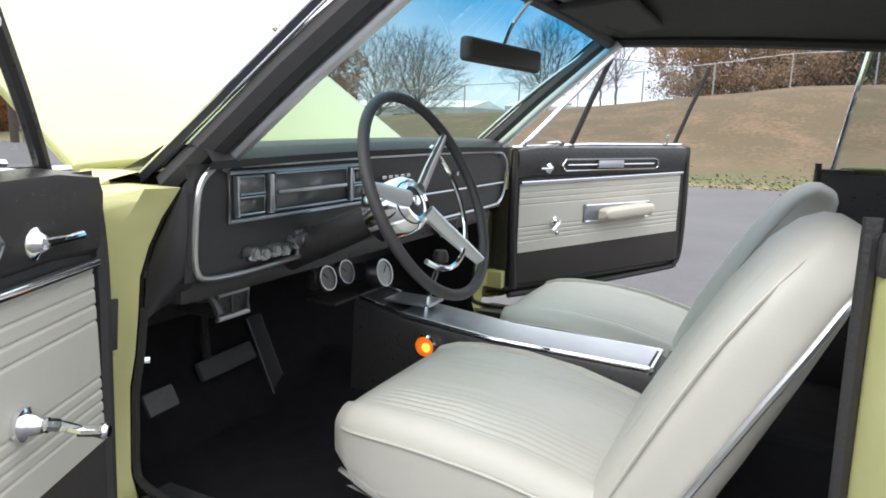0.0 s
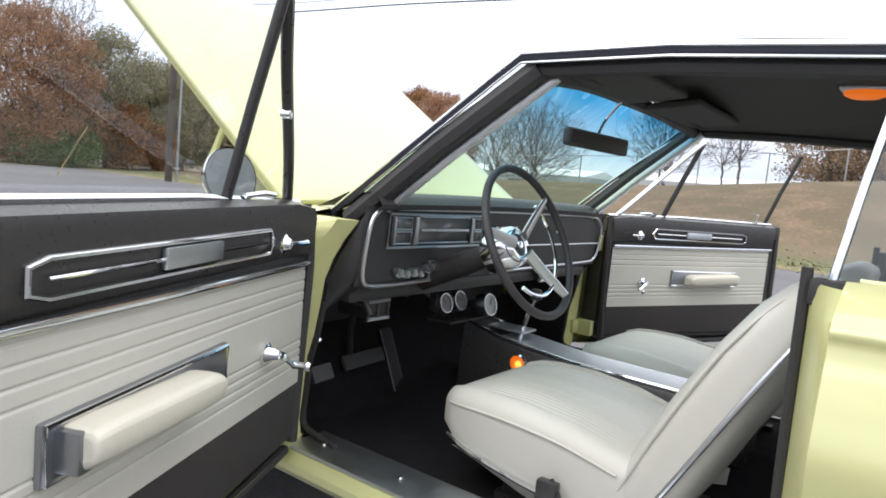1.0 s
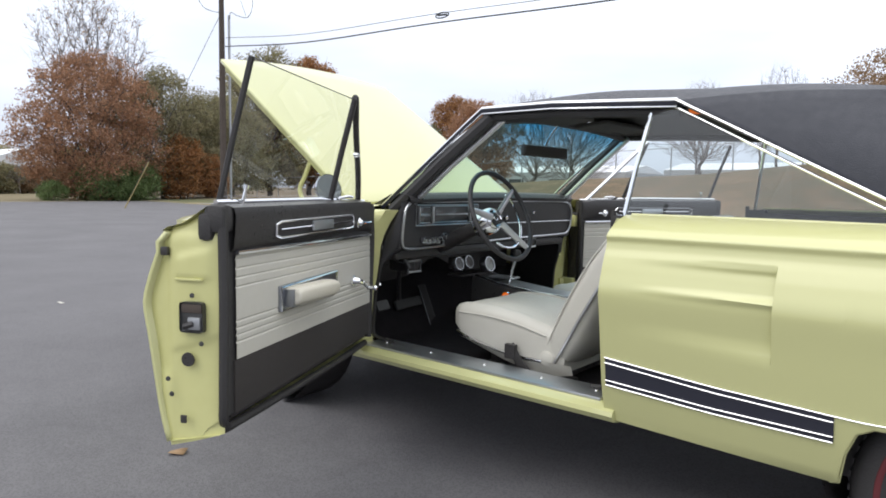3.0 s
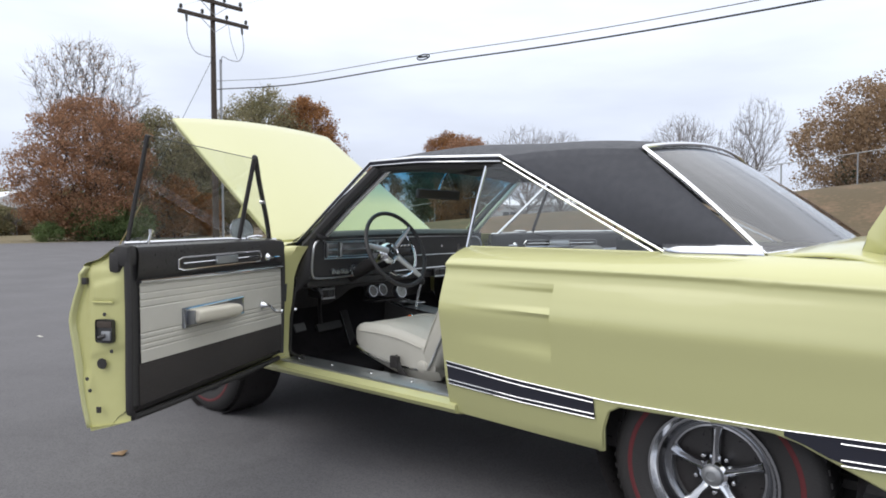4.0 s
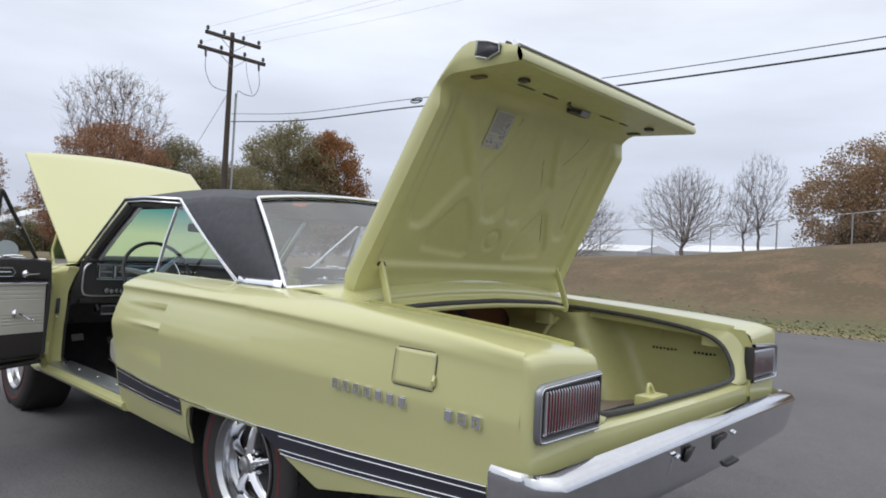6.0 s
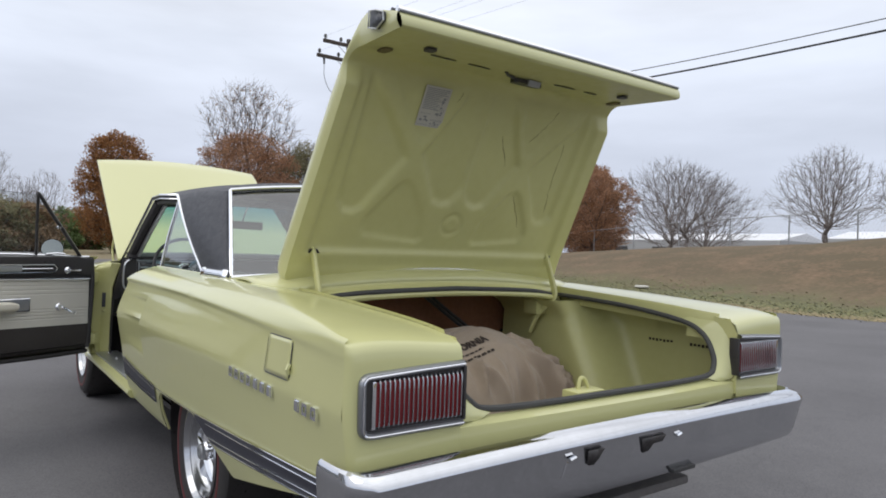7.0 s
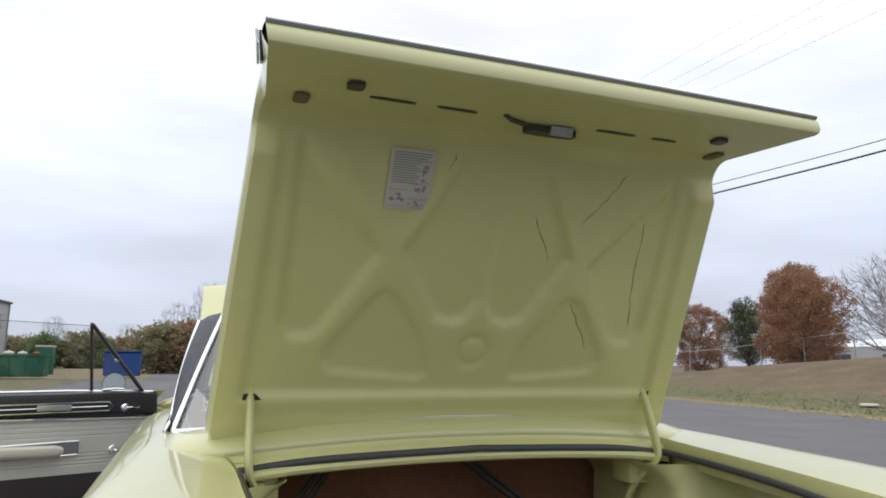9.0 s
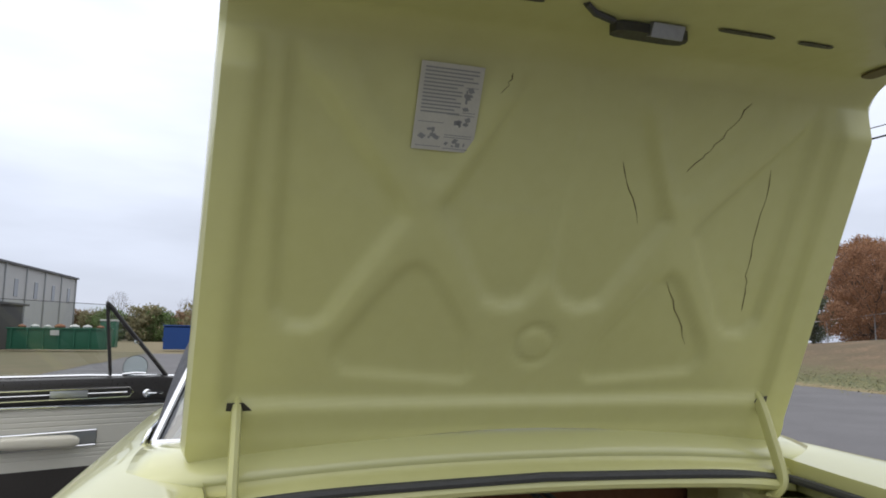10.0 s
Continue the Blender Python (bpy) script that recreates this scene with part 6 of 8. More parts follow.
def cabin():
    part("floor_carpet", sheet(lambda x, y: (x, y, 0.365 + 0.10 * math.exp(-(y / 0.16) ** 2) + 0.30 * max(0, (0.60 - x)) / 0.2 + 0.004 * noise.noise((x * 15, y * 15, 0))), span(0.42, 2.60, 56), span(-0.76, 0.76, 40)), CARPET, car, "black loop carpet")
    for s in (-1, 1):
        part("kick_panel", sheet(lambda v, z: (0.42 + (jamb_x(z) - 0.42) * v, s * (jamb_y(z) - 0.003), z), [0, 0.5, 1], [0.36, 0.46, 0.633, 0.70, 0.78, 0.85, 0.905, 0.957, 1.01]), BLACK, car, "black kick panel")
        ends = [(0.76, 0.80, 0.70, 0.795), (0.80, 0.85, 0.715, 0.825), (0.85, 0.872, 0.728, 0.855), (0.905, 0.880, 0.734, 0.905), (0.957, 0.884, 0.735, 0.96), (1.012, 0.886, 0.730, 1.03)]
        part("dash_end", sheet(lambda i, v: Vector((jamb_x(ends[i][0]) + 0.002, s * (jamb_y(ends[i][0]) - 0.006), ends[i][0])).lerp(Vector((ends[i][1], s * ends[i][2], ends[i][3])), v) + Vector((0, s * 0.012 * math.sin(math.pi * v), 0)), range(6), [0, 0.25, 0.5, 0.75, 1]), DASHGREY, car, "charcoal end panel of the dashboard")
        part("rear_side_trim", box(1.905, 3.0, s * 0.735, s * 0.749, 0.33, 1.015), BLACK, car, "black rear side trim")
        part("rear_arm", box(2.1, 2.6, s * 0.68, s * 0.745, 0.70, 0.76, bev=0.02), BLACK, car)
    # dashboard pad swept across
    padp = [(0.62, 1.038), (0.70, 1.070), (0.80, 1.092), (0.872, 1.096), (0.908, 1.086), (0.922, 1.068), (0.912, 1.053), (0.885, 1.048)]
    rows = []
    for y in span(-0.742, 0.742, 31):
        a = (y / 0.742) ** 2
        rows.append([(x - 0.012 * a * (x > 0.75) - 0.10 * (1 - a) * (x < 0.75), y * (0.90 if x < 0.75 else 0.955), z - 0.010 * a) for x, z in padp])
    part("dash_pad", loft(rows, closed=False), PADBLK, car, "black padded dashboard top")
    part("dash_face", sheet(lambda y, i: ([0.888, 0.892, 0.886, 0.872, 0.80][i] - 0.008 * (y / 0.742) ** 2, y, [1.052, 1.0, 0.93, 0.838, 0.815][i]), span(-0.742, 0.742, 25), range(5)), DASHGREY, car, "charcoal dashboard face")
    part("dash_lower", box(0.62, 0.84, -0.73, 0.73, 0.785, 0.835, bev=0.02), BLACK, car)
    X = lambda y, z: interp(z, [0.838, 0.93, 1.0, 1.052], [0.872, 0.886, 0.892, 0.888]) - 0.008 * (y / 0.742) ** 2
    def face(y, z, out=0.004):
        return Vector((X(y, z) + out, y, z))
    trim = [(-0.690, 1.045), (-0.718, 1.022), (-0.731, 0.985), (-0.733, 0.90), (-0.723, 0.856), (-0.695, 0.839), (-0.60, 0.836), (-0.44, 0.842)]
    part("dash_moulding", tube(smooth([face(y, z, 0.010) for y, z in trim]), 0.006, 8), BRIGHT, car, "bright dash moulding")
    trim2 = [(-0.12, 0.846), (0.06, 0.850), (0.3, 0.851), (0.62, 0.853), (0.700, 0.862), (0.728, 0.905), (0.724, 0.985), (0.690, 1.030), (0.60, 1.045), (0.3, 1.049), (0.0, 1.050), (-0.3, 1.050), (-0.62, 1.047)]
    part("dash_moulding", tube(smooth([face(y, z, 0.012) for y, z in trim2]), 0.0048, 8), BRIGHT, car)
    part("dash_moulding", tube([face(0.05, 0.935, 0.008), face(0.4, 0.933, 0.008), face(0.72, 0.931, 0.008)], 0.003, 6), BRIGHT, car)
    # instrument cluster
    b = bmesh.new()
    fr = lambda y0, y1, z0, z1, r, o=0.012: tube([face(y0, z0, o), face(y1, z0, o), face(y1, z1, o), face(y0, z1, o)], r, 6, b, closed=True)
    fr(-0.655, -0.212, 0.942, 1.034, 0.0038)
    cl = part("instrument_panel", b, BRIGHT, car, "bright-framed instrument cluster")
    part("panel_bed", sheet(lambda y, z: face(y, z, 0.003), span(-0.653, -0.214, 9), [0.944, 0.985, 1.032]), BLACK, cl)
    def dialbox(y0, y1, z0, z1, material, parent):
        d = bmesh.new()
        d.faces.new([d.verts.new(face(y, z, 0.009)) for y, z in ((y0, z0), (y1, z0), (y1, z1), (y0, z1))])
        ob = part("dial", d, material, parent)
        thicken(ob, 0.004)
        rim_ = tube([face(y0, z0, 0.013), face(y1, z0, 0.013), face(y1, z1, 0.013), face(y0, z1, 0.013)], 0.0024, 6, closed=True)
        part("dial_frame", rim_, BRIGHT, parent)
    DIALDK = mat("smoked_dial_glass", (0.11, 0.107, 0.105), 0.35, coat=0.3, var=0.4, scale=30)
    dialbox(-0.632, -0.566, 0.992, 1.025, DIALDK, cl)
    dialbox(-0.632, -0.566, 0.953, 0.986, DIALDK, cl)
    dialbox(-0.533, -0.291, 0.954, 1.028, DIALDK, cl)
    dialbox(-0.266, -0.224, 0.992, 1.025, DIALDK, cl)
    dialbox(-0.266, -0.224, 0.953, 0.986, DIALDK, cl)
    for y0, y1 in ((-0.645, -0.640), (-0.556, -0.544), (-0.282, -0.274)):
        part("dial_divider", box(0.894, 0.906, y0, y1, 0.950, 1.028, bev=0.002), BRIGHT, cl)
    part("speedo_bar", tube([face(-0.528, 0.990, 0.014), face(-0.296, 0.990, 0.014)], 0.004, 6, flat=0.6), STEEL, cl)
    part("speedo_needle", tube([face(-0.46, 0.985, 0.015), face(-0.45, 1.008, 0.015)], 0.0012, 4), DARKMETAL, cl)
    # radio and glove box
    rad = part("radio", box(0.885, 0.906, -0.17, 0.0, 0.945, 0.985, bev=0.004), BLACK, car, "black radio with bright push buttons")
    for k in range(5):
        part("radio_button", box(0.905, 0.913, -0.155 + 0.03 * k, -0.135 + 0.03 * k, 0.994, 1.002, bev=0.001), CHROME, rad)
    for y in (-0.19, 0.02):
        part("radio_knob", lathe([(0.012, 0), (0.011, 0.016), (0, 0.018)], Matrix.Translation((0.90, y, 0.962)) @ Matrix.Rotation(radians(90), 4, "Y"), 14), CHROME, rad)
    part("glove_lock", lathe([(0.008, 0), (0.007, 0.008), (0, 0.009)], Matrix.Translation(face(0.30, 0.985)) @ Matrix.Rotation(radians(90), 4, "Y"), 12), CHROME, car)
    part("ash_tray", box(0.885, 0.905, -0.06, 0.05, 0.905, 0.935, bev=0.004), DARKMETAL, car)
    # row of round switch knobs
    for k, (y, z, r) in enumerate(((-0.592, 0.872, 0.016), (-0.562, 0.868, 0.015), (-0.530, 0.871, 0.016), (-0.500, 0.868, 0.015), (-0.466, 0.878, 0.016), (-0.442, 0.884, 0.013))):
        part("switch_knob", lathe([(r, 0), (r, 0.012), (r * 0.9, 0.020), (r * 0.5, 0.022), (0, 0.020)], Matrix.Translation(face(y, z)) @ Matrix.Rotation(radians(90), 4, "Y"), 16), CLEARLENS, car, "bright round switch knob" if k == 0 else "")
    part("switch_plate", box(0.874, 0.884, -0.452, -0.426, 0.846, 0.900, bev=0.003), STEEL, car)
    # box under the dash with bright rim, and its neighbour on the far side
    for y0, y1, z0, z1, x in ((-0.570, -0.479, 0.711, 0.764, 0.76), (0.27, 0.38, 0.790, 0.838, 0.86)):
        bx = part("under_dash_vent", box(x - 0.12, x, y0, y1, z0, z1, bev=0.006), BLACK, car, "black under-dash vent with a bright rim")
        part("vent_rim", tube([(x + 0.004, y0, z0), (x + 0.004, y1, z0), (x + 0.004, y1, z1), (x + 0.004, y0, z1)], 0.0065, 6, closed=True), SATIN, bx)
        part("vent_fins", tube([(x + 0.003, (y0 + y1) / 2, z0), (x + 0.003, (y0 + y1) / 2, z1)], 0.003, 4), DARKMETAL, bx)
    # three add-on gauges in a pod
    pod = part("gauge_pod", box(0.70, 0.733, -0.200, -0.042, 0.690, 0.756, bev=0.012), BLACK, car, "black two-gauge pod under the dash")
    for x, y, r, z, tgt in ((0.742, -0.161, 0.036, 0.721, pod), (0.745, -0.081, 0.036, 0.724, pod), (0.808, 0.016, 0.042, 0.711, None)):
        ax_ = axes((x, y, z), (0, 1, 0), (-0.2, -0.1, 1), (1, -0.25, 0.2))
        g = part("gauge", lathe([(r, -0.04), (r, 0.004), (r * 0.96, 0.010), (r * 0.86, 0.010), (r * 0.84, 0.003)], ax_, 28), BRIGHT, car if tgt is None else pod, "round gauge with bright rim")
        if tgt is None:
            part("dial_face", lathe([(0, 0.004), (r * 0.86, 0.004)], ax_, 28), DIAL, g, "pale dial face")
            part("gauge_needle", tube([ax_ @ Vector((0, 0, 0.006)), ax_ @ Vector((0.016, 0.020, 0.006))], 0.0012, 4), REDLINE, g)
        else:
            part("dial_face", lathe([(0, 0.004), (r * 0.86, 0.004)], ax_, 28), DIALDIM, pod, "dim dial face")
            part("gauge_needle", tube([ax_ @ Vector((0, 0, 0.006)), ax_ @ Vector((-0.014, 0.014, 0.006))], 0.0012, 4), REDLINE, pod)
    part("gauge_bracket", box(0.70, 0.80, -0.20, 0.06, 0.660, 0.668, bev=0.002), BLACK, car)
    # pedals
    br = part("brake_pedal", box(-0.092, 0.092, -0.026, 0.026, 0, 0.020, bev=0.009, m=axes((0.552, -0.349, 0.508), (0.03, 1, 0.05), (-0.5, 0, 0.85), (0.85, -0.03, 0.5))), GREYRUB, car, "wide grey ribbed brake pedal")
    part("pedal_arm", tube(smooth([(0.545, -0.40, 0.53), (0.56, -0.42, 0.64), (0.60, -0.445, 0.78)]), 0.011, 8), BLACK, br)
    ac = part("accelerator", box(-0.027, 0.027, -0.125, 0.125, 0, 0.012, bev=0.005, m=axes((0.550, -0.193, 0.472), (0.05, 1, 0), (-0.44, 0.04, 0.9), (0.9, 0, 0.44))), RUBBER, car, "long black accelerator pedal")
    part("pedal_trim", tube([(0.618, -0.224, 0.365), (0.508, -0.216, 0.585)], 0.0022, 6), BEZEL, ac)
    part("pedal_trim", tube([(0.618, -0.170, 0.365), (0.508, -0.162, 0.585)], 0.0022, 6), DARKMETAL, ac)
    part("parking_brake", box(-0.035, 0.035, -0.024, 0.024, 0, 0.014, bev=0.006, m=axes((0.705, -0.682, 0.556), (0.1, 1, 0.1), (-0.5, 0, 0.85), (0.85, -0.1, 0.5))), GREYRUB, car, "grey ribbed parking brake pad")
    part("vent_pull", tube([(0.71, -0.765, 0.672), (0.74, -0.725, 0.668)], 0.008, 8), CHROME, car)
    part("hood_release", tube(smooth([(0.78, -0.61, 0.78), (0.79, -0.60, 0.755), (0.80, -0.60, 0.735)]), 0.010, 8), DARKMETAL, car)
    part("wiring", tube(smooth([(0.75, -0.68, 0.80), (0.76, -0.60, 0.76), (0.76, -0.50, 0.79), (0.77, -0.40, 0.77)]), 0.005, 6), DARKMETAL, car)
    # console
    sec = lambda x, zt, w: [(x, -0.02 - w, 0.40), (x, -0.02 - w * 0.82, zt - 0.012), (x, -0.02 - w * 0.76, zt), (x, -0.02 + w * 0.76, zt), (x, -0.02 + w * 0.82, zt - 0.012), (x, -0.02 + w, 0.40)]
    con = part("console", loft([sec(0.80, 0.66, 0.115), sec(0.95, 0.625, 0.110), sec(1.2, 0.603, 0.105), sec(1.57, 0.598, 0.105), sec(1.60, 0.585, 0.105)]), BLACK, car, "black centre console with bright lid")
    part("console_lid", loft([[(x, -0.02 + y, z + o) for y, o in ((-0.075, 0.004), (-0.07, 0.012), (-0.055, 0.010), (0.055, 0.010), (0.07, 0.012), (0.075, 0.004))] for x, z in ((0.93, 0.628), (1.2, 0.603), (1.575, 0.598))]), STEEL, con, "brushed bright console lid")
    for y in (-0.092, 0.052):
        part("console_trim", tube([(0.80, y, 0.664), (0.95, y, 0.632), (1.2, y, 0.610), (1.58, y, 0.606)], 0.0045, 6), CHROME, con)
    part("console_trim", tube([(1.585, -0.095, 0.604), (1.585, 0.055, 0.604)], 0.006, 6), CHROME, con)
    part("console_box", box(1.60, 1.72, -0.10, 0.06, 0.44, 0.612, bev=0.012), BLACK, con)
    part("console_button", box(1.63, 1.68, -0.05, 0.02, 0.610, 0.628, bev=0.006), CHROME, con)
    part("shift_plate", box(0.86, 1.0, -0.06, 0.03, 0.652, 0.66, bev=0.003), STEEL, con)
    sh = part("shifter", tube(smooth([(0.97, -0.02, 0.63), (0.985, -0.02, 0.70), (1.01, -0.02, 0.77)]), 0.008, 8), CHROME, car, "chrome floor shifter with a black knob")
    part("shift_knob", lathe([(0, -0.02), (0.018, -0.014), (0.022, 0.0), (0.016, 0.018), (0, 0.022)], Matrix.Translation((1.012, -0.02, 0.785)), 16), BLACK, sh)
    lm = part("courtesy_lamp", lathe([(0.030, -0.01), (0.031, 0.010), (0.026, 0.016), (0.024, 0.010)], axes((1.03, -0.126, 0.573), (1, 0, 0), (0, 0, 1), (0.2, -1, 0.1)), 24), CHROME, car, "lit amber courtesy lamp on the console side")
    part("lamp_heart", lathe([(0, 0.016), (0.008, 0.015), (0.013, 0.011)], axes((1.033, -0.126, 0.570), (1, 0, 0), (0, 0, 1), (0.2, -1, 0.1)), 20), AMBERHOT, lm, "bright bulb behind the lens")
    part("lamp_lens", lathe([(0, 0.012), (0.016, 0.011), (0.025, 0.006)], axes((1.03, -0.126, 0.573), (1, 0, 0), (0, 0, 1), (0.2, -1, 0.1)), 24), AMBER, lm)
    # dome lamp
    dome = part("dome_lamp", box(1.79, 1.91, 0.10, 0.20, 1.476, 1.492, bev=0.006), BRIGHT, car, "lit amber roof lamp in a bright rim")
    part("lamp_lens", loft([[(1.85 + 0.054 * k * math.cos(a), 0.15 + 0.044 * k * math.sin(a), z) for a in span(0, 2 * math.pi, 21)[:-1]] for k, z in ((1.0, 1.476), (0.95, 1.466), (0.6, 1.458))]), AMBER, dome, "lit amber lens")
    # rear bench, parcel shelf
    part("rear_seat_back", loft([[(x + 0.16 * (z - 0.5), y, z) for y, x in ((-0.70, 2.50), (-0.70, 2.44), (-0.3, 2.42), (0, 2.45), (0.3, 2.42), (0.70, 2.44), (0.70, 2.50), (0.68, 2.58), (-0.68, 2.58))] for z in (0.45, 0.6, 0.8, 0.92, 0.96)]), CREAM, car, "cream rear bench backrest")
    part("rear_cushion", box(2.08, 2.52, -0.68, 0.68, 0.38, 0.60, bev=0.05, seg=3), CREAM, car, "cream rear bench cushion")
    part("parcel_shelf", box(2.58, 3.17, -0.72, 0.72, 0.965, 0.978, bev=0.003), PADBLK, car, "black parcel shelf")
    part("shelf_edge", box(2.55, 2.60, -0.70, 0.70, 0.955, 0.995, bev=0.012), CREAM, car)
    # inner mirror, visors, header
    part("header_rail", tube(smooth([(1.275, -0.58, 1.400), (1.245, -0.3, 1.428), (1.232, 0, 1.436), (1.245, 0.3, 1.428), (1.275, 0.58, 1.400)]), 0.022, 8), PADBLK, car)
    mm_ = Matrix.Translation((1.19, -0.07, 1.294)) @ Matrix.Rotation(radians(-13.7), 4, "Z") @ Matrix.Rotation(radians(-1.5), 4, "X")
    mr = part("inner_mirror", box(-0.016, 0.012, -0.148, 0.148, -0.027, 0.027, bev=0.013, seg=3, m=mm_), HEADLINER, car, "black rear-view mirror on a thin stem")
    part("mirror_face", box(0.0125, 0.0145, -0.136, 0.136, -0.020, 0.020, m=mm_), mat("dull_mirror", (0.10, 0.095, 0.09), 0.3, metal=0.5), mr)
    part("mirror_stem", tube(smooth([(1.18, -0.055, 1.315), (1.20, -0.045, 1.37), (1.245, -0.04, 1.428)]), 0.006, 8), CHROME, mr)
    for s in (-1, 1):
        vz = part("sun_visor", box(-0.085, 0.085, -0.24, 0.24, -0.010, 0.010, bev=0.009, seg=3, m=Matrix.Translation((1.36, s * 0.30, 1.428)) @ Matrix.Rotation(radians(-6), 4, "Y")), HEADLINER, car, "dark grey folded sun visor")
        part("visor_rod", tube(smooth([(1.28, s * 0.05, 1.415), (1.29, s * 0.09, 1.415), (1.31, s * 0.30, 1.418), (1.33, s * 0.52, 1.405)]), 0.004, 6), HEADLINER, vz)


cabin()


def steering():
    ax_ = Vector((math.cos(radians(24)), 0.02, math.sin(radians(24)))).normalized()
    c = Vector((1.150, -0.405, 0.980))
    upv = Vector((-ax_.z, 0, ax_.x)).normalized()
    side = upv.cross(ax_).normalized()
    m = axes(c + ax_ * 0.035, side, upv, ax_)
    mh = axes(c - ax_ * 0.045, side, upv, ax_)
    rimp = [m @ Vector((0.208 * math.cos(a), 0.208 * math.sin(a), 0.0)) for a in span(0, 2 * math.pi, 57)[:-1]]
    st = part("steering_wheel", tube(rimp, 0.0112, 10, closed=True), PADBLK, car, "large black steering wheel with chrome horn ring")
    for a in (38, 172, -54):
        a = radians(a)
        dirv = Vector((math.cos(a), math.sin(a), 0))
        pts = [m @ (dirv * r + Vector((0, 0, z))) for r, z in ((0.035, -0.030), (0.09, -0.022), (0.15, -0.010), (0.20, 0.0))]
        part("spoke", tube(pts, [0.017, 0.016, 0.014, 0.011], 8, flat=0.55), BRIGHT, st)
    hr = [m @ Vector((0.150 * math.cos(a), 0.150 * math.sin(a), -0.012)) for a in span(radians(-125), radians(45), 26)]
    part("horn_ring", tube(hr, 0.0055, 8), CHROME, st, "chrome horn ring")
    part("hub", lathe([(0.058, -0.05), (0.060, 0.01), (0.056, 0.034), (0.046, 0.046), (0.042, 0.042), (0.032, 0.042)], mh, 32), CHROME, st, "chrome hub")
    part("hub_centre", lathe([(0, 0.046), (0.018, 0.046), (0.030, 0.041), (0.031, 0.036)], mh, 24), DARKMETAL, st)
    part("hub_emblem", lathe([(0, 0.050), (0.010, 0.049), (0.012, 0.045)], mh, 16), CHROME, st)
    part("steering_column", tube([c - ax_ * 0.05, c - ax_ * 0.20, c - ax_ * 0.40], [0.030, 0.036, 0.038], 16), BLACK, car, "black steering column")


steering()


# ---- the folded cover in the trunk ----
def cover():
    A = (3.22, 3.86, -0.72, 0.70)
    rnd = random.Random(17)
    folds = []
    for k in range(15):
        # creases fan out from the flat top to the hem
        y0 = rnd.uniform(-0.55, 0.45)
        folds.append((rnd.uniform(3.66, 3.74), y0, 3.84, y0 + rnd.uniform(-0.10, 0.12), rnd.uniform(0.016, 0.042), rnd.uniform(0.014, 0.030)))
    for k in range(10):
        x0 = rnd.uniform(3.36, 3.74)
        folds.append((x0, rnd.uniform(0.22, 0.36), x0 + rnd.uniform(-0.12, 0.16), 0.62, rnd.uniform(0.016, 0.036), rnd.uniform(0.014, 0.028)))
    for k in range(5):
        x0, y0 = rnd.uniform(3.35, 3.62), rnd.uniform(-0.55, 0.2)
        folds.append((x0, y0, x0 + rnd.uniform(-0.08, 0.08), y0 + rnd.uniform(0.12, 0.30), rnd.uniform(0.004, 0.010), rnd.uniform(0.012, 0.022)))

    def calm(x, y):
        return 1 - 0.96 * math.exp(-((y + 0.045) / 0.24) ** 6 - ((x - 3.645) / 0.085) ** 4)

    def h(x, y):
        xf = interp(y, [-0.72, -0.34, -0.15, -0.05, 0.06, 0.15, 0.4, 0.58, 0.70], [3.78, 3.80, 3.83, 3.84, 3.80, 3.76, 3.76, 3.76, 3.70])
        ex = (x - (xf + 3.225) / 2) / ((xf - 3.225) / 2)
        ey = (y + 0.01) / 0.70
        r = (abs(ex) ** 3 + abs(ey) ** 2.8) ** (1 / 2.9)
        r *= 1 + 0.07 * noise.noise((x * 5, y * 5, 3.0))
        body = max(0.0, 1 - r ** 4.2) ** 0.50
        z = 0.563 + 0.285 * body * interp(y, [-0.6, -0.35, -0.1, 0.12, 0.30, 0.45, 0.66], [0.70, 0.76, 0.92, 1.0, 0.90, 0.60, 0.24]) * interp(x, [3.22, 3.42, 3.55, 3.66, 3.74, 3.84], [0.92, 1.0, 0.97, 0.86, 0.72, 0.55])
        sx_, sy_ = max(0, min(1, (x - 3.50) / 0.26)), max(0, min(1, (y - 0.12) / 0.34))
        z = 0.563 + (z - 0.563) * (1 - 0.15 * sx_ * sx_ * (3 - 2 * sx_) * sy_ * sy_ * (3 - 2 * sy_))
        f = noise.noise((x * 4.5 + 2, y * 3.2, 1.0)) * 0.022 + noise.noise((x * 9 + y * 4, y * 7 - x * 3, 5.0)) * 0.009
        for x0, y0, x1, y1, amp, wd in folds:
            vx, vy = x1 - x0, y1 - y0
            t = max(0.0, min(1.0, ((x - x0) * vx + (y - y0) * vy) / (vx * vx + vy * vy)))
            d = math.hypot(x - x0 - t * vx, y - y0 - t * vy) / wd
            if d < 4:
                f += calm(x, y) * amp * math.sin(math.pi * min(1, 0.15 + t)) ** 0.6 * (math.exp(-d * 1.6) - 0.25 * math.exp(-((d - 1.6) / 0.8) ** 2))
        return z + f * min(1.0, body * 1.2), f * max(0.0, min(1.0, (ex - 0.30) / 0.45)), f * max(0.0, min(1.0, (ey - 0.45) / 0.4))
    shift = lambda x, y: 0.012 * noise.noise((y * 6, x * 3, 2))
    def drape(x, y):
        z, fx, fy = h(x, y)
        return (x + shift(x, y) + fx * 1.1, y + fy * 1.0, z)
    xs, ys = span(A[0], A[1], 130), span(A[2], A[3], 200)
    ob = link("car_cover", sheet(drape, xs, ys), COVER, None, "folded tan cloth cover lying in the trunk", 180, "cover")
    # printed word, laid over the cloth
    cu = bpy.data.curves.new("print", "FONT")
    cu.body, cu.size, cu.align_x = "CALIFORNIA", 0.042, "CENTER"
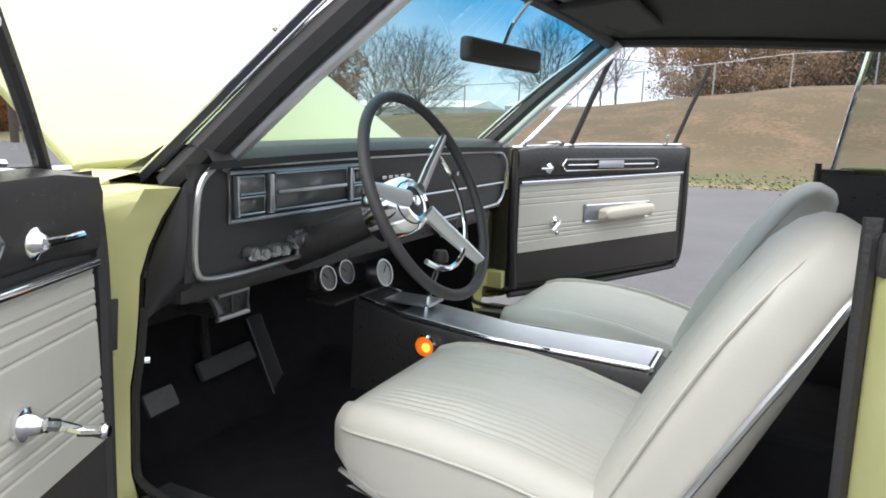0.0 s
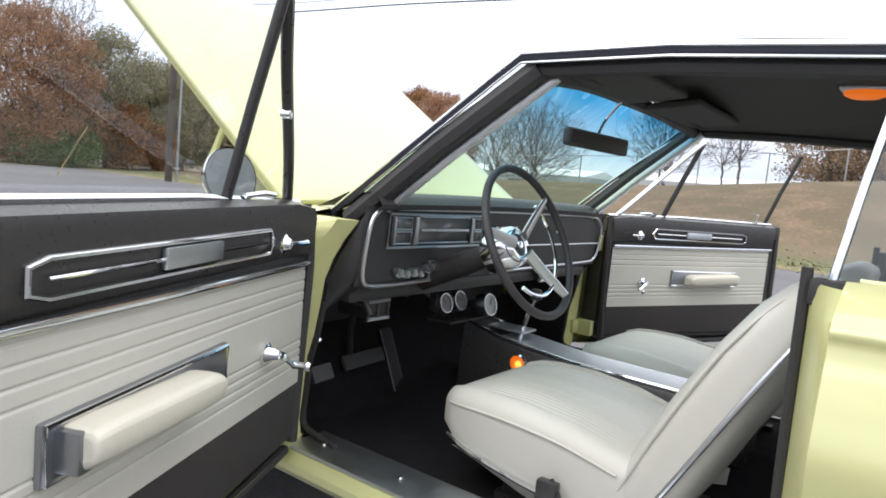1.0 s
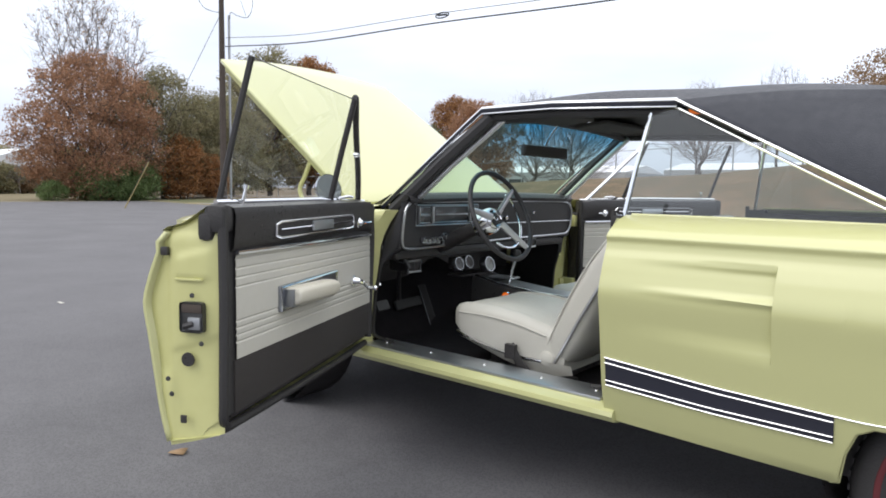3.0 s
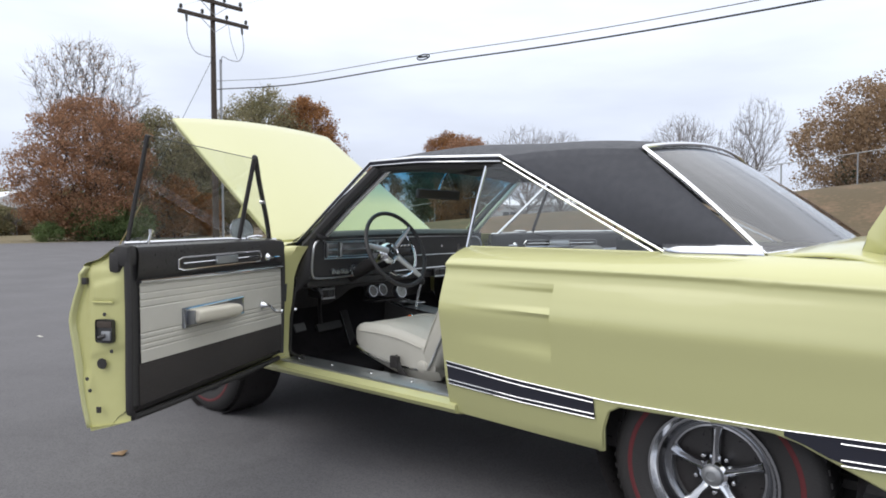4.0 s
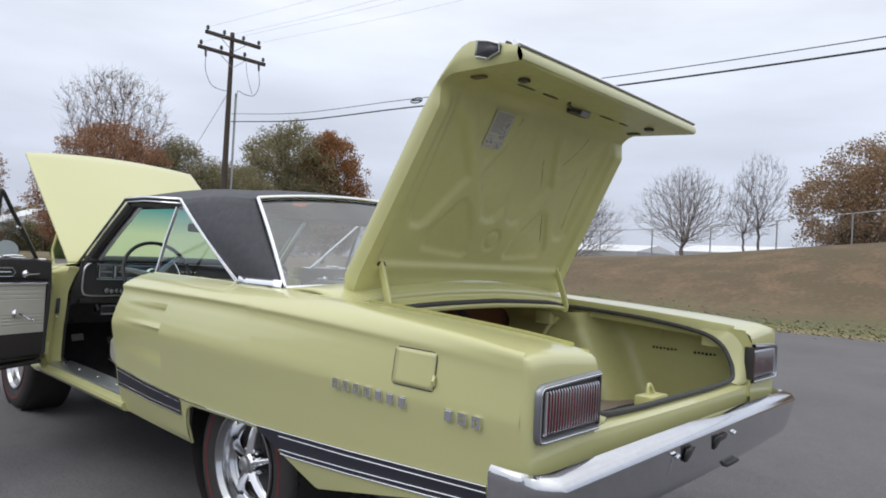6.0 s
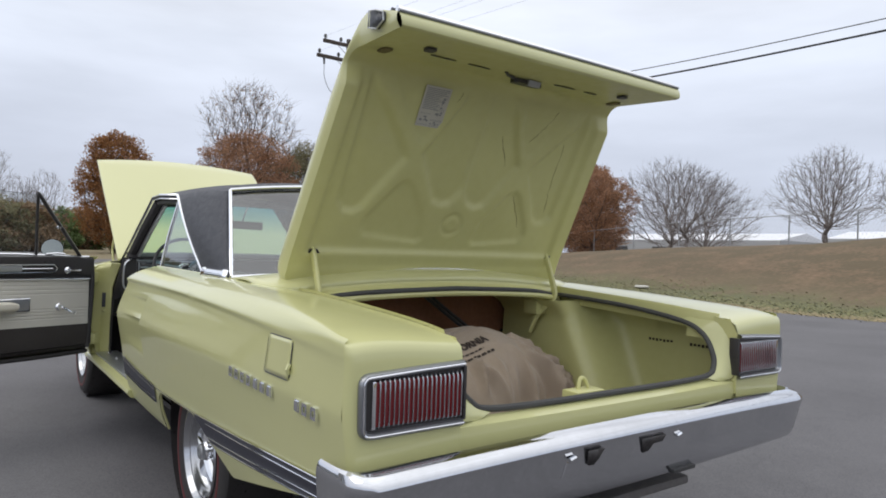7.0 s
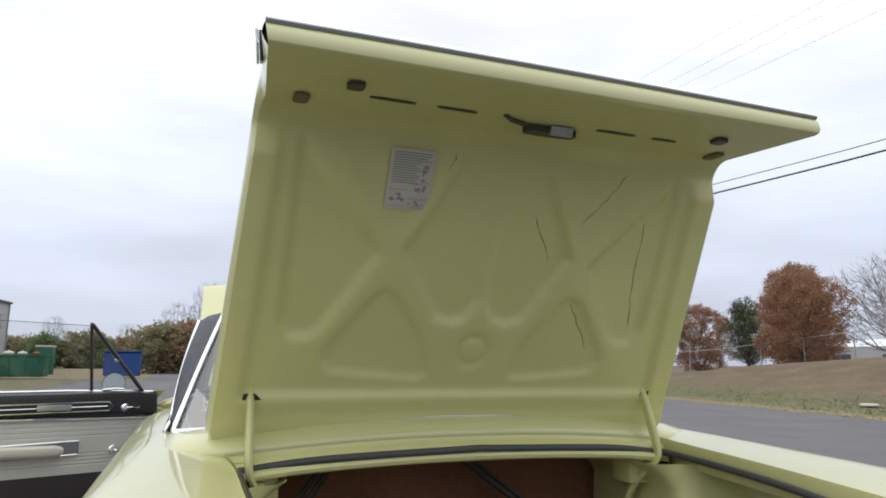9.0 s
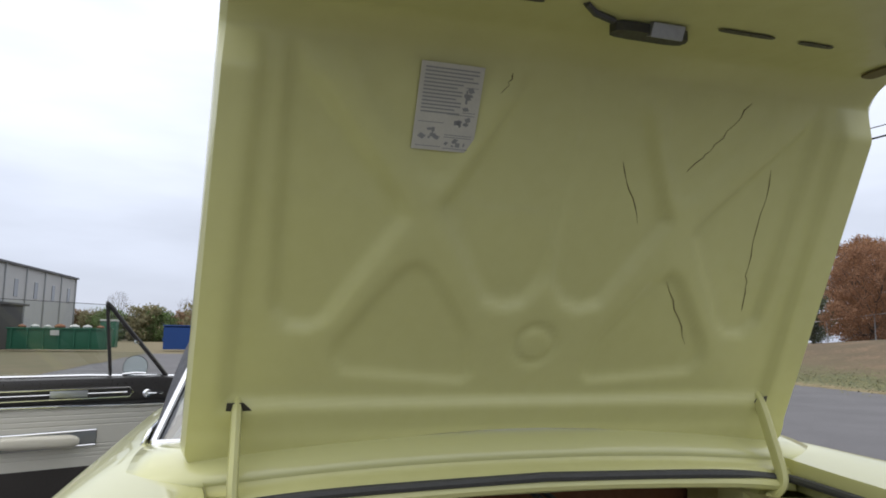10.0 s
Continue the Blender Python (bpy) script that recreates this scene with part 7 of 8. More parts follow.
    cu.offset = 0.0022
    tmp = bpy.data.objects.new("print_tmp", cu)
    scene.collection.objects.link(tmp)
    me = bpy.data.meshes.new_from_object(tmp.evaluated_get(bpy.context.evaluated_depsgraph_get()))
    bpy.data.objects.remove(tmp)
    bm = bmesh.new()
    bm.from_mesh(me)
    for _ in range(2):
        bmesh.ops.subdivide_edges(bm, edges=[e for e in bm.edges if e.calc_length() > 0.008], cuts=1)
    bmesh.ops.triangulate(bm, faces=bm.faces[:])

    def lay(px, py):
        y = -0.045 + px * 1.06
        x = 3.655 - py * 1.15 + 0.03 * (0.20 - abs(px)) - px * 0.15
        return Vector(drape(x, y)) + Vector((0.001, 0, 0.0035))
    for v in bm.verts:
        v.co = lay(v.co.x, v.co.y)
    part("printed_word", bm, INK, ob, "dark printed word on the cloth")
    for k, (w, t) in enumerate(((0.075, 0.0055), (0.110, 0.0080))):
        x0 = -w
        while x0 < w:
            x1 = x0 + rnd.uniform(0.010, 0.022)
            part("print_bar", sheet(lambda a, b: lay(a, -0.022 - k * 0.020 + b), span(x0, min(x1, w), 4), [0, t]), INK, ob)
            x0 = x1 + 0.006


cover()


# ---- trees ----
def branch_mesh(rnd, h, w, low, n, trunk_r, bias=0.45, shell=0.45, twigs=2, lobes=0.22, gnarl=0.05, widest=0.42, fork=None, crown=2.1):
    """Limbs that reach for points of a lobed crown; each point hangs on the nearest limb, and limbs thicken towards the root."""
    seed = Vector((rnd.uniform(0, 50), rnd.uniform(0, 50), rnd.uniform(0, 50)))
    fork = h * (low + 0.06) if fork is None else fork
    pts = []
    while len(pts) < n:
        t = rnd.random()
        half = math.sin(math.pi * 0.5 * min(1, (t + 0.12) / widest)) if t < widest else math.sqrt(max(0, 1 - ((t - widest) / (1 - widest)) ** crown))
        if rnd.random() > half + 0.08:
            continue
        az = rnd.uniform(0, 6.2832)
        d = Vector((math.cos(az), math.sin(az), (t - 0.4) * 1.6))
        lobe = 1 + lobes * noise.noise(d * 2.1 + seed) + 0.5 * lobes * noise.noise(d * 4.7 + seed)
        r = half * w * rnd.random() ** shell * lobe
        z = h * low + (h * (1 - low)) * (t * (0.82 + 0.18 * lobe))
        pts.append((math.cos(az) * r, math.sin(az) * r, z))
    P = np.array(pts)
    root = np.array((0, 0, fork))
    P = P[np.argsort(np.linalg.norm(P - root, axis=1))]
    m = 5
    N = np.zeros((m + len(P), 3))
    par = np.full(len(N), -1)
    path = np.zeros(len(N))
    for k in range(m):
        N[k] = (rnd.uniform(-1, 1) * 0.02 * w * k, rnd.uniform(-1, 1) * 0.02 * w * k, -0.1 + (fork + 0.1) * k / (m - 1))
        par[k] = k - 1
    path[:m] = 0
    for k in range(len(P)):
        i = m + k
        dv = P[k] - N[3:i]
        dist = np.linalg.norm(dv, axis=1)
        j = 3 + int(np.argmin(dist + bias * path[3:i]))
        N[i] = P[k]
        par[i] = j
        path[i] = path[j] + np.linalg.norm(P[k] - N[j])
    wt = np.zeros(len(N))
    kids = np.bincount(par[par >= 0], minlength=len(N))
    for i in range(len(N) - 1, -1, -1):
        if kids[i] == 0:
            wt[i] += 1
        if par[i] >= 0:
            wt[par[i]] += wt[i]
    rad = trunk_r * (wt / wt[0]) ** 0.46
    V, F, tips = [], [], []

    def stick(p, q, r0, r1, sides):
        d = (q - p)
        if d.length < 1e-4:
            return
        a = d.orthogonal().normalized()
        b = d.normalized().cross(a)
        base = len(V)
        for c, r in ((p, r0), (q, r1)):
            for j in range(sides):
                t = 2 * math.pi * j / sides
                V.append(c + a * (r * math.cos(t)) + b * (r * math.sin(t)))
        for j in range(sides):
            F.append((base + j, base + (j + 1) % sides, base + sides + (j + 1) % sides, base + sides + j))

    for i in range(1, len(N)):
        p, q = Vector(N[par[i]]), Vector(N[i])
        r0, r1 = min(rad[par[i]], rad[i] * 1.35), rad[i]
        sides = 8 if wt[i] > n * 0.1 else (5 if wt[i] > 8 else 3)
        mid = p.lerp(q, 0.5) + Vector((rnd.gauss(0, 1), rnd.gauss(0, 1), rnd.gauss(0, 1) - 0.4)) * (gnarl * (q - p).length)
        stick(p, mid, r0, (r0 + r1) * 0.5, sides)
        stick(mid, q, (r0 + r1) * 0.5, r1, sides)
        if i >= m:
            tips.append(q)
            if wt[i] < 5:
                out = (q - p).normalized()
                for k in range(twigs):
                    d = (out + Vector((rnd.gauss(0, 0.5), rnd.gauss(0, 0.5), rnd.gauss(0.15, 0.4)))).normalized()
                    stick(q, q + d * rnd.uniform(0.035, 0.09) * h, r1 * 0.8, r1 * 0.25, 3)
    return V, F, tips


def mesh_from(name, V, F, material):
    me = bpy.data.meshes.new(name)
    me.from_pydata([tuple(v) for v in V], [], F)
    me.materials.append(material)
    return me


def leaf_mat(name, c1, c2, c3):
    m = bpy.data.materials.new(name)
    m.use_nodes = True
    nt = m.node_tree
    p = nt.nodes["Principled BSDF"]
    p.inputs["Roughness"].default_value = 0.75
    g = nt.nodes.new("ShaderNodeNewGeometry")
    r = nt.nodes.new("ShaderNodeValToRGB")
    r.color_ramp.elements[0].color, r.color_ramp.elements[1].color = (*c1, 1), (*c3, 1)
    e = r.color_ramp.elements.new(0.5)
    e.color = (*c2, 1)
    tl = nt.nodes.new("ShaderNodeBsdfTranslucent")
    mx = nt.nodes.new("ShaderNodeMixShader")
    mx.inputs[0].default_value = 0.42
    nt.links.new(g.outputs["Random Per Island"], r.inputs[0])
    nt.links.new(r.outputs[0], p.inputs["Base Color"])
    nt.links.new(r.outputs[0], tl.inputs["Color"])
    nt.links.new(p.outputs[0], mx.inputs[1])
    nt.links.new(tl.outputs[0], mx.inputs[2])
    nt.links.new(mx.outputs[0], nt.nodes["Material Output"].inputs["Surface"])
    return m


def crown_mesh(name, rnd, centres, n, size, radius, material):
    """Many small leaves, each a bent quad, thrown round the twig ends."""
    V, F = [], []
    for k in range(n):
        c = centres[rnd.randrange(len(centres))]
        q = c + Vector((max(-1.5, min(1.5, rnd.gauss(0, 1))) * radius, max(-1.5, min(1.5, rnd.gauss(0, 1))) * radius, max(-1.5, min(1.5, rnd.gauss(0, 1))) * radius * 0.8))
        a = Vector((rnd.gauss(0, 1), rnd.gauss(0, 1), rnd.gauss(0, 1))).normalized()
        b = a.orthogonal().normalized()
        b = (b * math.cos(k) + a.cross(b) * math.sin(k)).normalized()
        s = size * rnd.uniform(0.6, 1.3)
        i = len(V)
        V += [q - a * s, q + b * s * 0.55, q + a * s, q - b * s * 0.55 + a.cross(b) * s * 0.2]
        F.append((i, i + 1, i + 2, i + 3))
    return mesh_from(name, V, F, material)


LEAF_RED = leaf_mat("russet_leaves", (0.28, 0.155, 0.092), (0.36, 0.198, 0.115), (0.45, 0.265, 0.155))
LEAF_ORANGE = leaf_mat("orange_leaves", (0.25, 0.11, 0.045), (0.33, 0.16, 0.06), (0.40, 0.21, 0.085))
LEAF_BROWN = leaf_mat("brown_oak_leaves", (0.25, 0.17, 0.105), (0.33, 0.225, 0.135), (0.40, 0.28, 0.17))
LEAF_OLIVE = leaf_mat("olive_leaves", (0.20, 0.20, 0.115), (0.27, 0.25, 0.14), (0.34, 0.285, 0.16))
LEAF_GREEN = leaf_mat("dark_green_leaves", (0.09, 0.12, 0.066), (0.12, 0.15, 0.08), (0.155, 0.175, 0.095))
LEAF_BUSH = leaf_mat("bright_bush_leaves", (0.125, 0.19, 0.072), (0.165, 0.235, 0.086), (0.21, 0.275, 0.11))


def make_tree(kind, seed, h, w, low=0.1, n=700, leaves=0, size=0.07, radius=0.3, leafmat=None, trunk=0.02, label="", bark=None, **shape):
    rnd = random.Random(seed)
    V, F, tips = branch_mesh(rnd, h, w, low, n, h * trunk, **shape)
    t = empty(kind, label, "tree")
    ob = new("trunk", mesh_from("trunk", V, F, bark or BARK))
    ob.parent = t
    if leaves:
        cr_ = new("crown", crown_mesh("crown", rnd, tips, leaves, size, radius, leafmat))
        cr_.parent = t
    return t


def put(t, x, y, z=None, turn=0.0, k=1.0):
    z = ground_z(x, y) - 0.05 if z is None else z
    t.matrix_basis = Matrix.Translation((x, y, z)) @ Matrix.Rotation(turn, 4, "Z") @ Matrix.Scale(k, 4)
    return t


def again(t, x, y, z=None, turn=0.0, k=1.0):
    z = ground_z(x, y) - 0.05 if z is None else z
    c = copy_thing(t, Matrix())
    return put(c, x, y, z, turn, k)


def woods():
    # clump beyond the lot's end
    put(make_tree("russet_tree", 3, 9.2, 4.3, 0.03, 800, 52000, 0.075, 0.30, LEAF_RED, label="russet autumn tree with a dense rounded crown", shell=0.42), -42.5, 15.4)
    put(make_tree("bare_tree", 11, 13.6, 3.6, 0.35, 800, 2600, 0.075, 0.16, LEAF_BROWN, trunk=0.011, label="tall nearly bare tree with a few brown leaves", bias=0.7, twigs=3, widest=0.6), -45.5, 16.8)
    ol = put(make_tree("olive_tree", 5, 9.0, 3.3, 0.05, 700, 40000, 0.078, 0.30, LEAF_OLIVE, label="dull green and brown leafy tree", lobes=0.4), -43.5, 20.6)
    again(ol, -44.0, 24.4, turn=1.2, k=0.85)
    again(ol, -47.0, 28.5, turn=2.2, k=0.9)
    bush = put(make_tree("green_shrub", 8, 2.4, 1.7, 0.02, 200, 7000, 0.075, 0.20, LEAF_BUSH, label="bright green shrub at the lot's edge"), -40.9, 15.3)
    again(bush, -41.0, 17.4, turn=2.0, k=1.05)
    again(bush, -40.6, 16.3, turn=4.0, k=0.9)
    again(bush, -41.3, 12.6, turn=1.0, k=0.5)
    orange = put(make_tree("orange_shrub", 9, 4.4, 1.7, 0.05, 260, 8500, 0.085, 0.22, LEAF_ORANGE, label="young tree with bright orange leaves"), -41.2, 20.6)
    again(orange, -41.0, 23.0, turn=2.4, k=0.7)
    brown = put(make_tree("brown_oak", 21, 6.2, 5.2, 0.03, 900, 60000, 0.075, 0.30, LEAF_BROWN, trunk=0.022, label="broad oak with thinning brown leaves", lobes=0.35), -0.2, 37.4, 1.9)
    again(brown, 7.2, 39.2, 2.0, 2.1, 1.05)
    # big pair farther off, half olive and half orange
    again(ol, -66.0, 45.4, 0.0, 0.7, 1.88)
    b = put(make_tree("orange_tree", 14, 17.8, 5.6, 0.08, 700, 34000, 0.16, 0.5, LEAF_ORANGE, label="tall orange-brown autumn tree"), -66.0, 51.4, 0.0, 0.0, 0.95)
    again(b, -48.9, 60.0, -0.2, 1.0, 0.68)
    again(b, -60.0, 9.9, 0.0, 2.2, 0.60)
    # bare crowns on the bank
    bare = put(make_tree("bare_shade_tree", 31, 4.9, 2.9, 0.20, 1000, 0, trunk=0.020, label="leafless shade tree with a wide fan of twigs", bias=0.75, twigs=2, lobes=0.10, widest=0.50, fork=1.0, crown=1.6, bark=TWIG), -17.2, 32.6, 1.55)
    again(bare, -10.0, 33.6, 1.85, 1.3, 0.97)
    again(bare, -37.8, 60.0, 0.2, 2.3, 2.3)
    again(bare, -30.0, 55.0, 0.2, 0.4, 1.7)
    upr = put(make_tree("young_bare_tree", 33, 5.6, 1.5, 0.22, 380, 0, trunk=0.012, label="slender leafless tree with upright twigs", bias=0.8, twigs=3, widest=0.45, bark=TWIG), -11.4, 36.8, 1.9)
    again(upr, -7.0, 36.6, 2.2, 1.9, 1.02)
    again(upr, -8.0, 37.2, 2.2, 0.9, 0.85)
    again(upr, -80.0, 1.0, 0.0, 1.0, 1.85)
    again(upr, -79.0, 4.6, 0.0, 2.0, 1.25)
    rt = put(make_tree("round_russet_tree", 41, 5.8, 2.55, 0.04, 600, 42000, 0.050, 0.17, LEAF_RED, label="round russet tree beside the fence", shell=0.42, lobes=0.3), -24.3, 32.6, 1.0)
    gt = put(make_tree("green_tree", 43, 4.8, 1.35, 0.12, 350, 20000, 0.050, 0.17, LEAF_GREEN, label="dark green tree beside the fence", lobes=0.45), -29.6, 33.8, 0.75)
    again(rt, -36.5, 36.0, 0.5, 1.0, 0.9)
    again(gt, 1.2, 35.6, 2.7, 1.0, 0.62)
    again(gt, 4.4, 35.8, 2.8, 2.0, 0.66)
    again(gt, -2.6, 36.0, 2.3, 3.0, 0.45)
    # low wood along the far side
    far = [put(make_tree("hedgerow_tree", 60 + i, 4.6, 2.6, 0.0, 160, 4200, 0.19, 0.35, m_, label=l_, lobes=0.4), -96 + i, -34 + 2 * i, 0.0)
           for i, (m_, l_) in enumerate(((LEAF_OLIVE, "dull olive tree in the far hedgerow"), (LEAF_BROWN, "brown tree in the far hedgerow"), (LEAF_BUSH, "green bush in the far hedgerow")))]
    for k, (y, q) in enumerate(((-3.2, 1.0), (-0.8, 1.05), (1.6, 0.95), (3.6, 0.9))):
        again(far[(0, 1, 0, 1)[k]], -60.5, y, 0.0, k * 1.1, q)
        again(upr, -62.0, y + 1.0, 0.0, k * 0.8, 1.15 + 0.1 * (k % 2))
    # thin brush in front of the pale house
    for k, (x, y, q) in enumerate(((-66, 11.5, 0.55), (-66.5, 14.2, 0.5), (-66, 17.0, 0.62), (-67, 19.5, 0.5), (-66, 22.0, 0.55))):
        again(far[k % 2], x, y, 0.0, k * 1.3, q)
        again(upr, x + 1, y + 1.2, 0.0, k * 0.9, 0.75)
    rnd = random.Random(77)
    for k in range(3, 34):
        y = -34 + k * 2.0 + rnd.uniform(-0.8, 0.8)
        src = far[rnd.choice((0, 0, 1, 1, 2))]
        again(src, -98 + rnd.uniform(-4, 4) + (16 if y > -3 else 0), y, 0.0, rnd.uniform(0, 6), rnd.uniform(0.75, 1.1))
        if k % 4 == 0:
            again(upr, -99, y, 0.0, rnd.uniform(0, 6), rnd.uniform(0.9, 1.3))


woods()


# ---- pole and wires ----
def utility_pole():
    p = empty("utility_pole", "weathered wooden utility pole with two crossarms", "pole")
    px, py = -27.5, 15.7
    part("shaft", tube([(px, py, -0.1), (px, py, 6), (px, py, 12.7)], [0.17, 0.15, 0.11], 14), WOODPOLE, p)
    for z in (11.45, 12.30):
        w = 1.95 if z < 12 else 1.60
        part("crossarm", box(px + 0.10, px + 0.24, py - w, py + w, z - 0.09, z + 0.09, bev=0.01), WOODPOLE, p)
        for s in (-1, 1):
            part("brace", tube([(px + 0.16, py, z - 0.65), (px + 0.18, py + s * 0.8, z - 0.05)], 0.018, 6), GALV, p)
            for f in (0.35, 0.93):
                part("insulator", lathe([(0.03, 0), (0.03, 0.08), (0.10, 0.12), (0.06, 0.17), (0.09, 0.21), (0.05, 0.29), (0, 0.30)], Matrix.Translation((px + 0.18, py + s * w * f, z + 0.06)), 12), DARKMETAL, p)
    for s in (-1, 1):
        part("cutout", tube([(px + 0.2, py + s * 1.55, 11.38), (px + 0.24, py + s * 1.55, 11.0)], [0.07, 0.05], 8), DARKMETAL, p)
    part("jumper", tube(smooth([(px + 0.24, py - 1.55, 11.0), (px + 0.22, py - 1.50, 10.3), (px + 0.2, py - 1.15, 9.65), (px + 0.18, py - 0.6, 9.50), (px + 0.1, py, 9.55)]), 0.016, 6), CABLE, p)
    part("jumper", tube(smooth([(px + 0.24, py + 1.55, 11.0), (px + 0.24, py + 1.62, 10.2), (px + 0.22, py + 1.35, 9.60), (px + 0.2, py + 0.8, 9.55), (px + 0.2, py + 0.40, 9.65), (px + 0.2, py + 0.34, 9.3)]), 0.016, 6), CABLE, p)
    part("jumper", tube(smooth([(px + 0.24, py + 0.75, 11.3), (px + 0.22, py + 0.9, 10.5), (px + 0.2, py + 1.25, 9.65)]), 0.012, 6), CABLE, p)
    part("conduit", tube([(px + 0.12, py + 0.34, 0), (px + 0.12, py + 0.34, 9.5)], 0.06, 10), GALV, p, "grey riser conduit")
    part("guy_wire", tube([(px, py - 0.1, 9.4), (px + 0.5, py - 5.2, 0.0)], 0.012, 6), CABLE, p)
    part("guy_guard", tube([(px + 0.38, py - 4.0, 2.1), (px + 0.5, py - 5.2, 0.0)], 0.026, 6), mat("yellow_guard", (0.26, 0.20, 0.07), 0.6), p)
    def sag(z0, zm, z1):
        return smooth([(-27.5, 15.9, z0), (-20.5, 15.4, z0 + (zm - z0) * 0.50), (-13, 15.25, z0 + (zm - z0) * 0.70), (-5.6, 15.3, z0 + (zm - z0) * 0.92), (2.2, 15.3, zm), (12, 15.3, zm + 0.05), (26, 15.3, z1 - 0.3), (38, 15.3, z1)], 5)
    link("power_line", tube(sag(7.98, 6.45, 8.4), 0.026, 6), CABLE, None, "thick black overhead cable sagging from the pole", 38, "cable", "overhead cables")
    up_ = sag(8.40, 6.72, 8.8)
    link("power_line", tube(up_, 0.013, 6), CABLE, None, "thin black overhead cable sagging from the pole", 38, "cable", "overhead cables")
    ln = link("splice_loop", tube([(-12.7 + 0.30 * math.cos(a), 15.25, 7.13 + 0.09 * math.sin(a)) for a in span(0, 6.283, 21)[:-1]], 0.024, 6, closed=True), CABLE, None, "black coil of spare cable on the overhead line", 38, "cable")
    part("splice_case", tube([(-12.9, 15.25, 7.15), (-12.5, 15.25, 7.13)], 0.035, 8), CABLE, ln)
    for y, z in ((14.2, 12.55), (16.0, 12.55), (17.2, 12.55), (13.9, 11.7)):
        link("power_line", tube(smooth([(-27.5, y, z), (-12, y - 0.5, z - 1.3), (6, y - 0.5, z - 1.7), (22, y - 0.5, z - 1.0), (38, y, z)]), 0.0045, 4), GALV, None, "fine bare overhead wire", 38, "cable", "overhead cables")


utility_pole()


# ---- fence, lamp post, far buildings, dumpsters ----
def fence():
    f = empty("chain_link_fence", "grey chain-link fence along the top of the bank", "fence")
    zf = lambda x: ground_z(x, 31.5)
    post = None
    for k in range(20):
        x = -48 + k * 3.1
        o = part("post", tube([(0, 0, -0.2), (0, 0, 1.62)], 0.035, 6), GALV, f) if post is None else post.copy()
        if post is not None:
            scene.collection.objects.link(o)
            o.parent = f
        o.location = (x, 31.5, zf(x))
        post = o
    part("top_rail", tube([(x, 31.5, zf(x) + 1.6) for x in span(-48, 11, 20)], 0.022, 6), GALV, f)
    V, F = [], []
    for s in (-1, 1):
        for k in range(330):
            x = -49 + k * 0.18
            x1 = x + s * 0.9
            for (xx, zz) in ((x, 0.05), (x1, 1.58)):
                V += [(xx - 0.0016, 31.5, zf(xx) + zz), (xx + 0.0016, 31.5, zf(xx) + zz)]
            i = len(V) - 4
            F.append((i, i + 1, i + 3, i + 2))
    me = bpy.data.meshes.new("mesh")
    me.from_pydata(V, [], F)
    me.materials.append(GALV)
    ob = new("wire_mesh", me)
    ob.parent = f
    tagged(ob, kind="stuff")
    lp = empty("lamp_post", "grey parking lot lamp post behind the fence", "lamp post")
    part("post", tube([(-40.8, 40, 0), (-40.8, 40, 4.7)], 0.07, 8), GALV, lp)
    part("lamp_head", box(-41.2, -40.4, 39.8, 40.2, 4.62, 4.78, bev=0.03), DARKMETAL, lp)


fence()


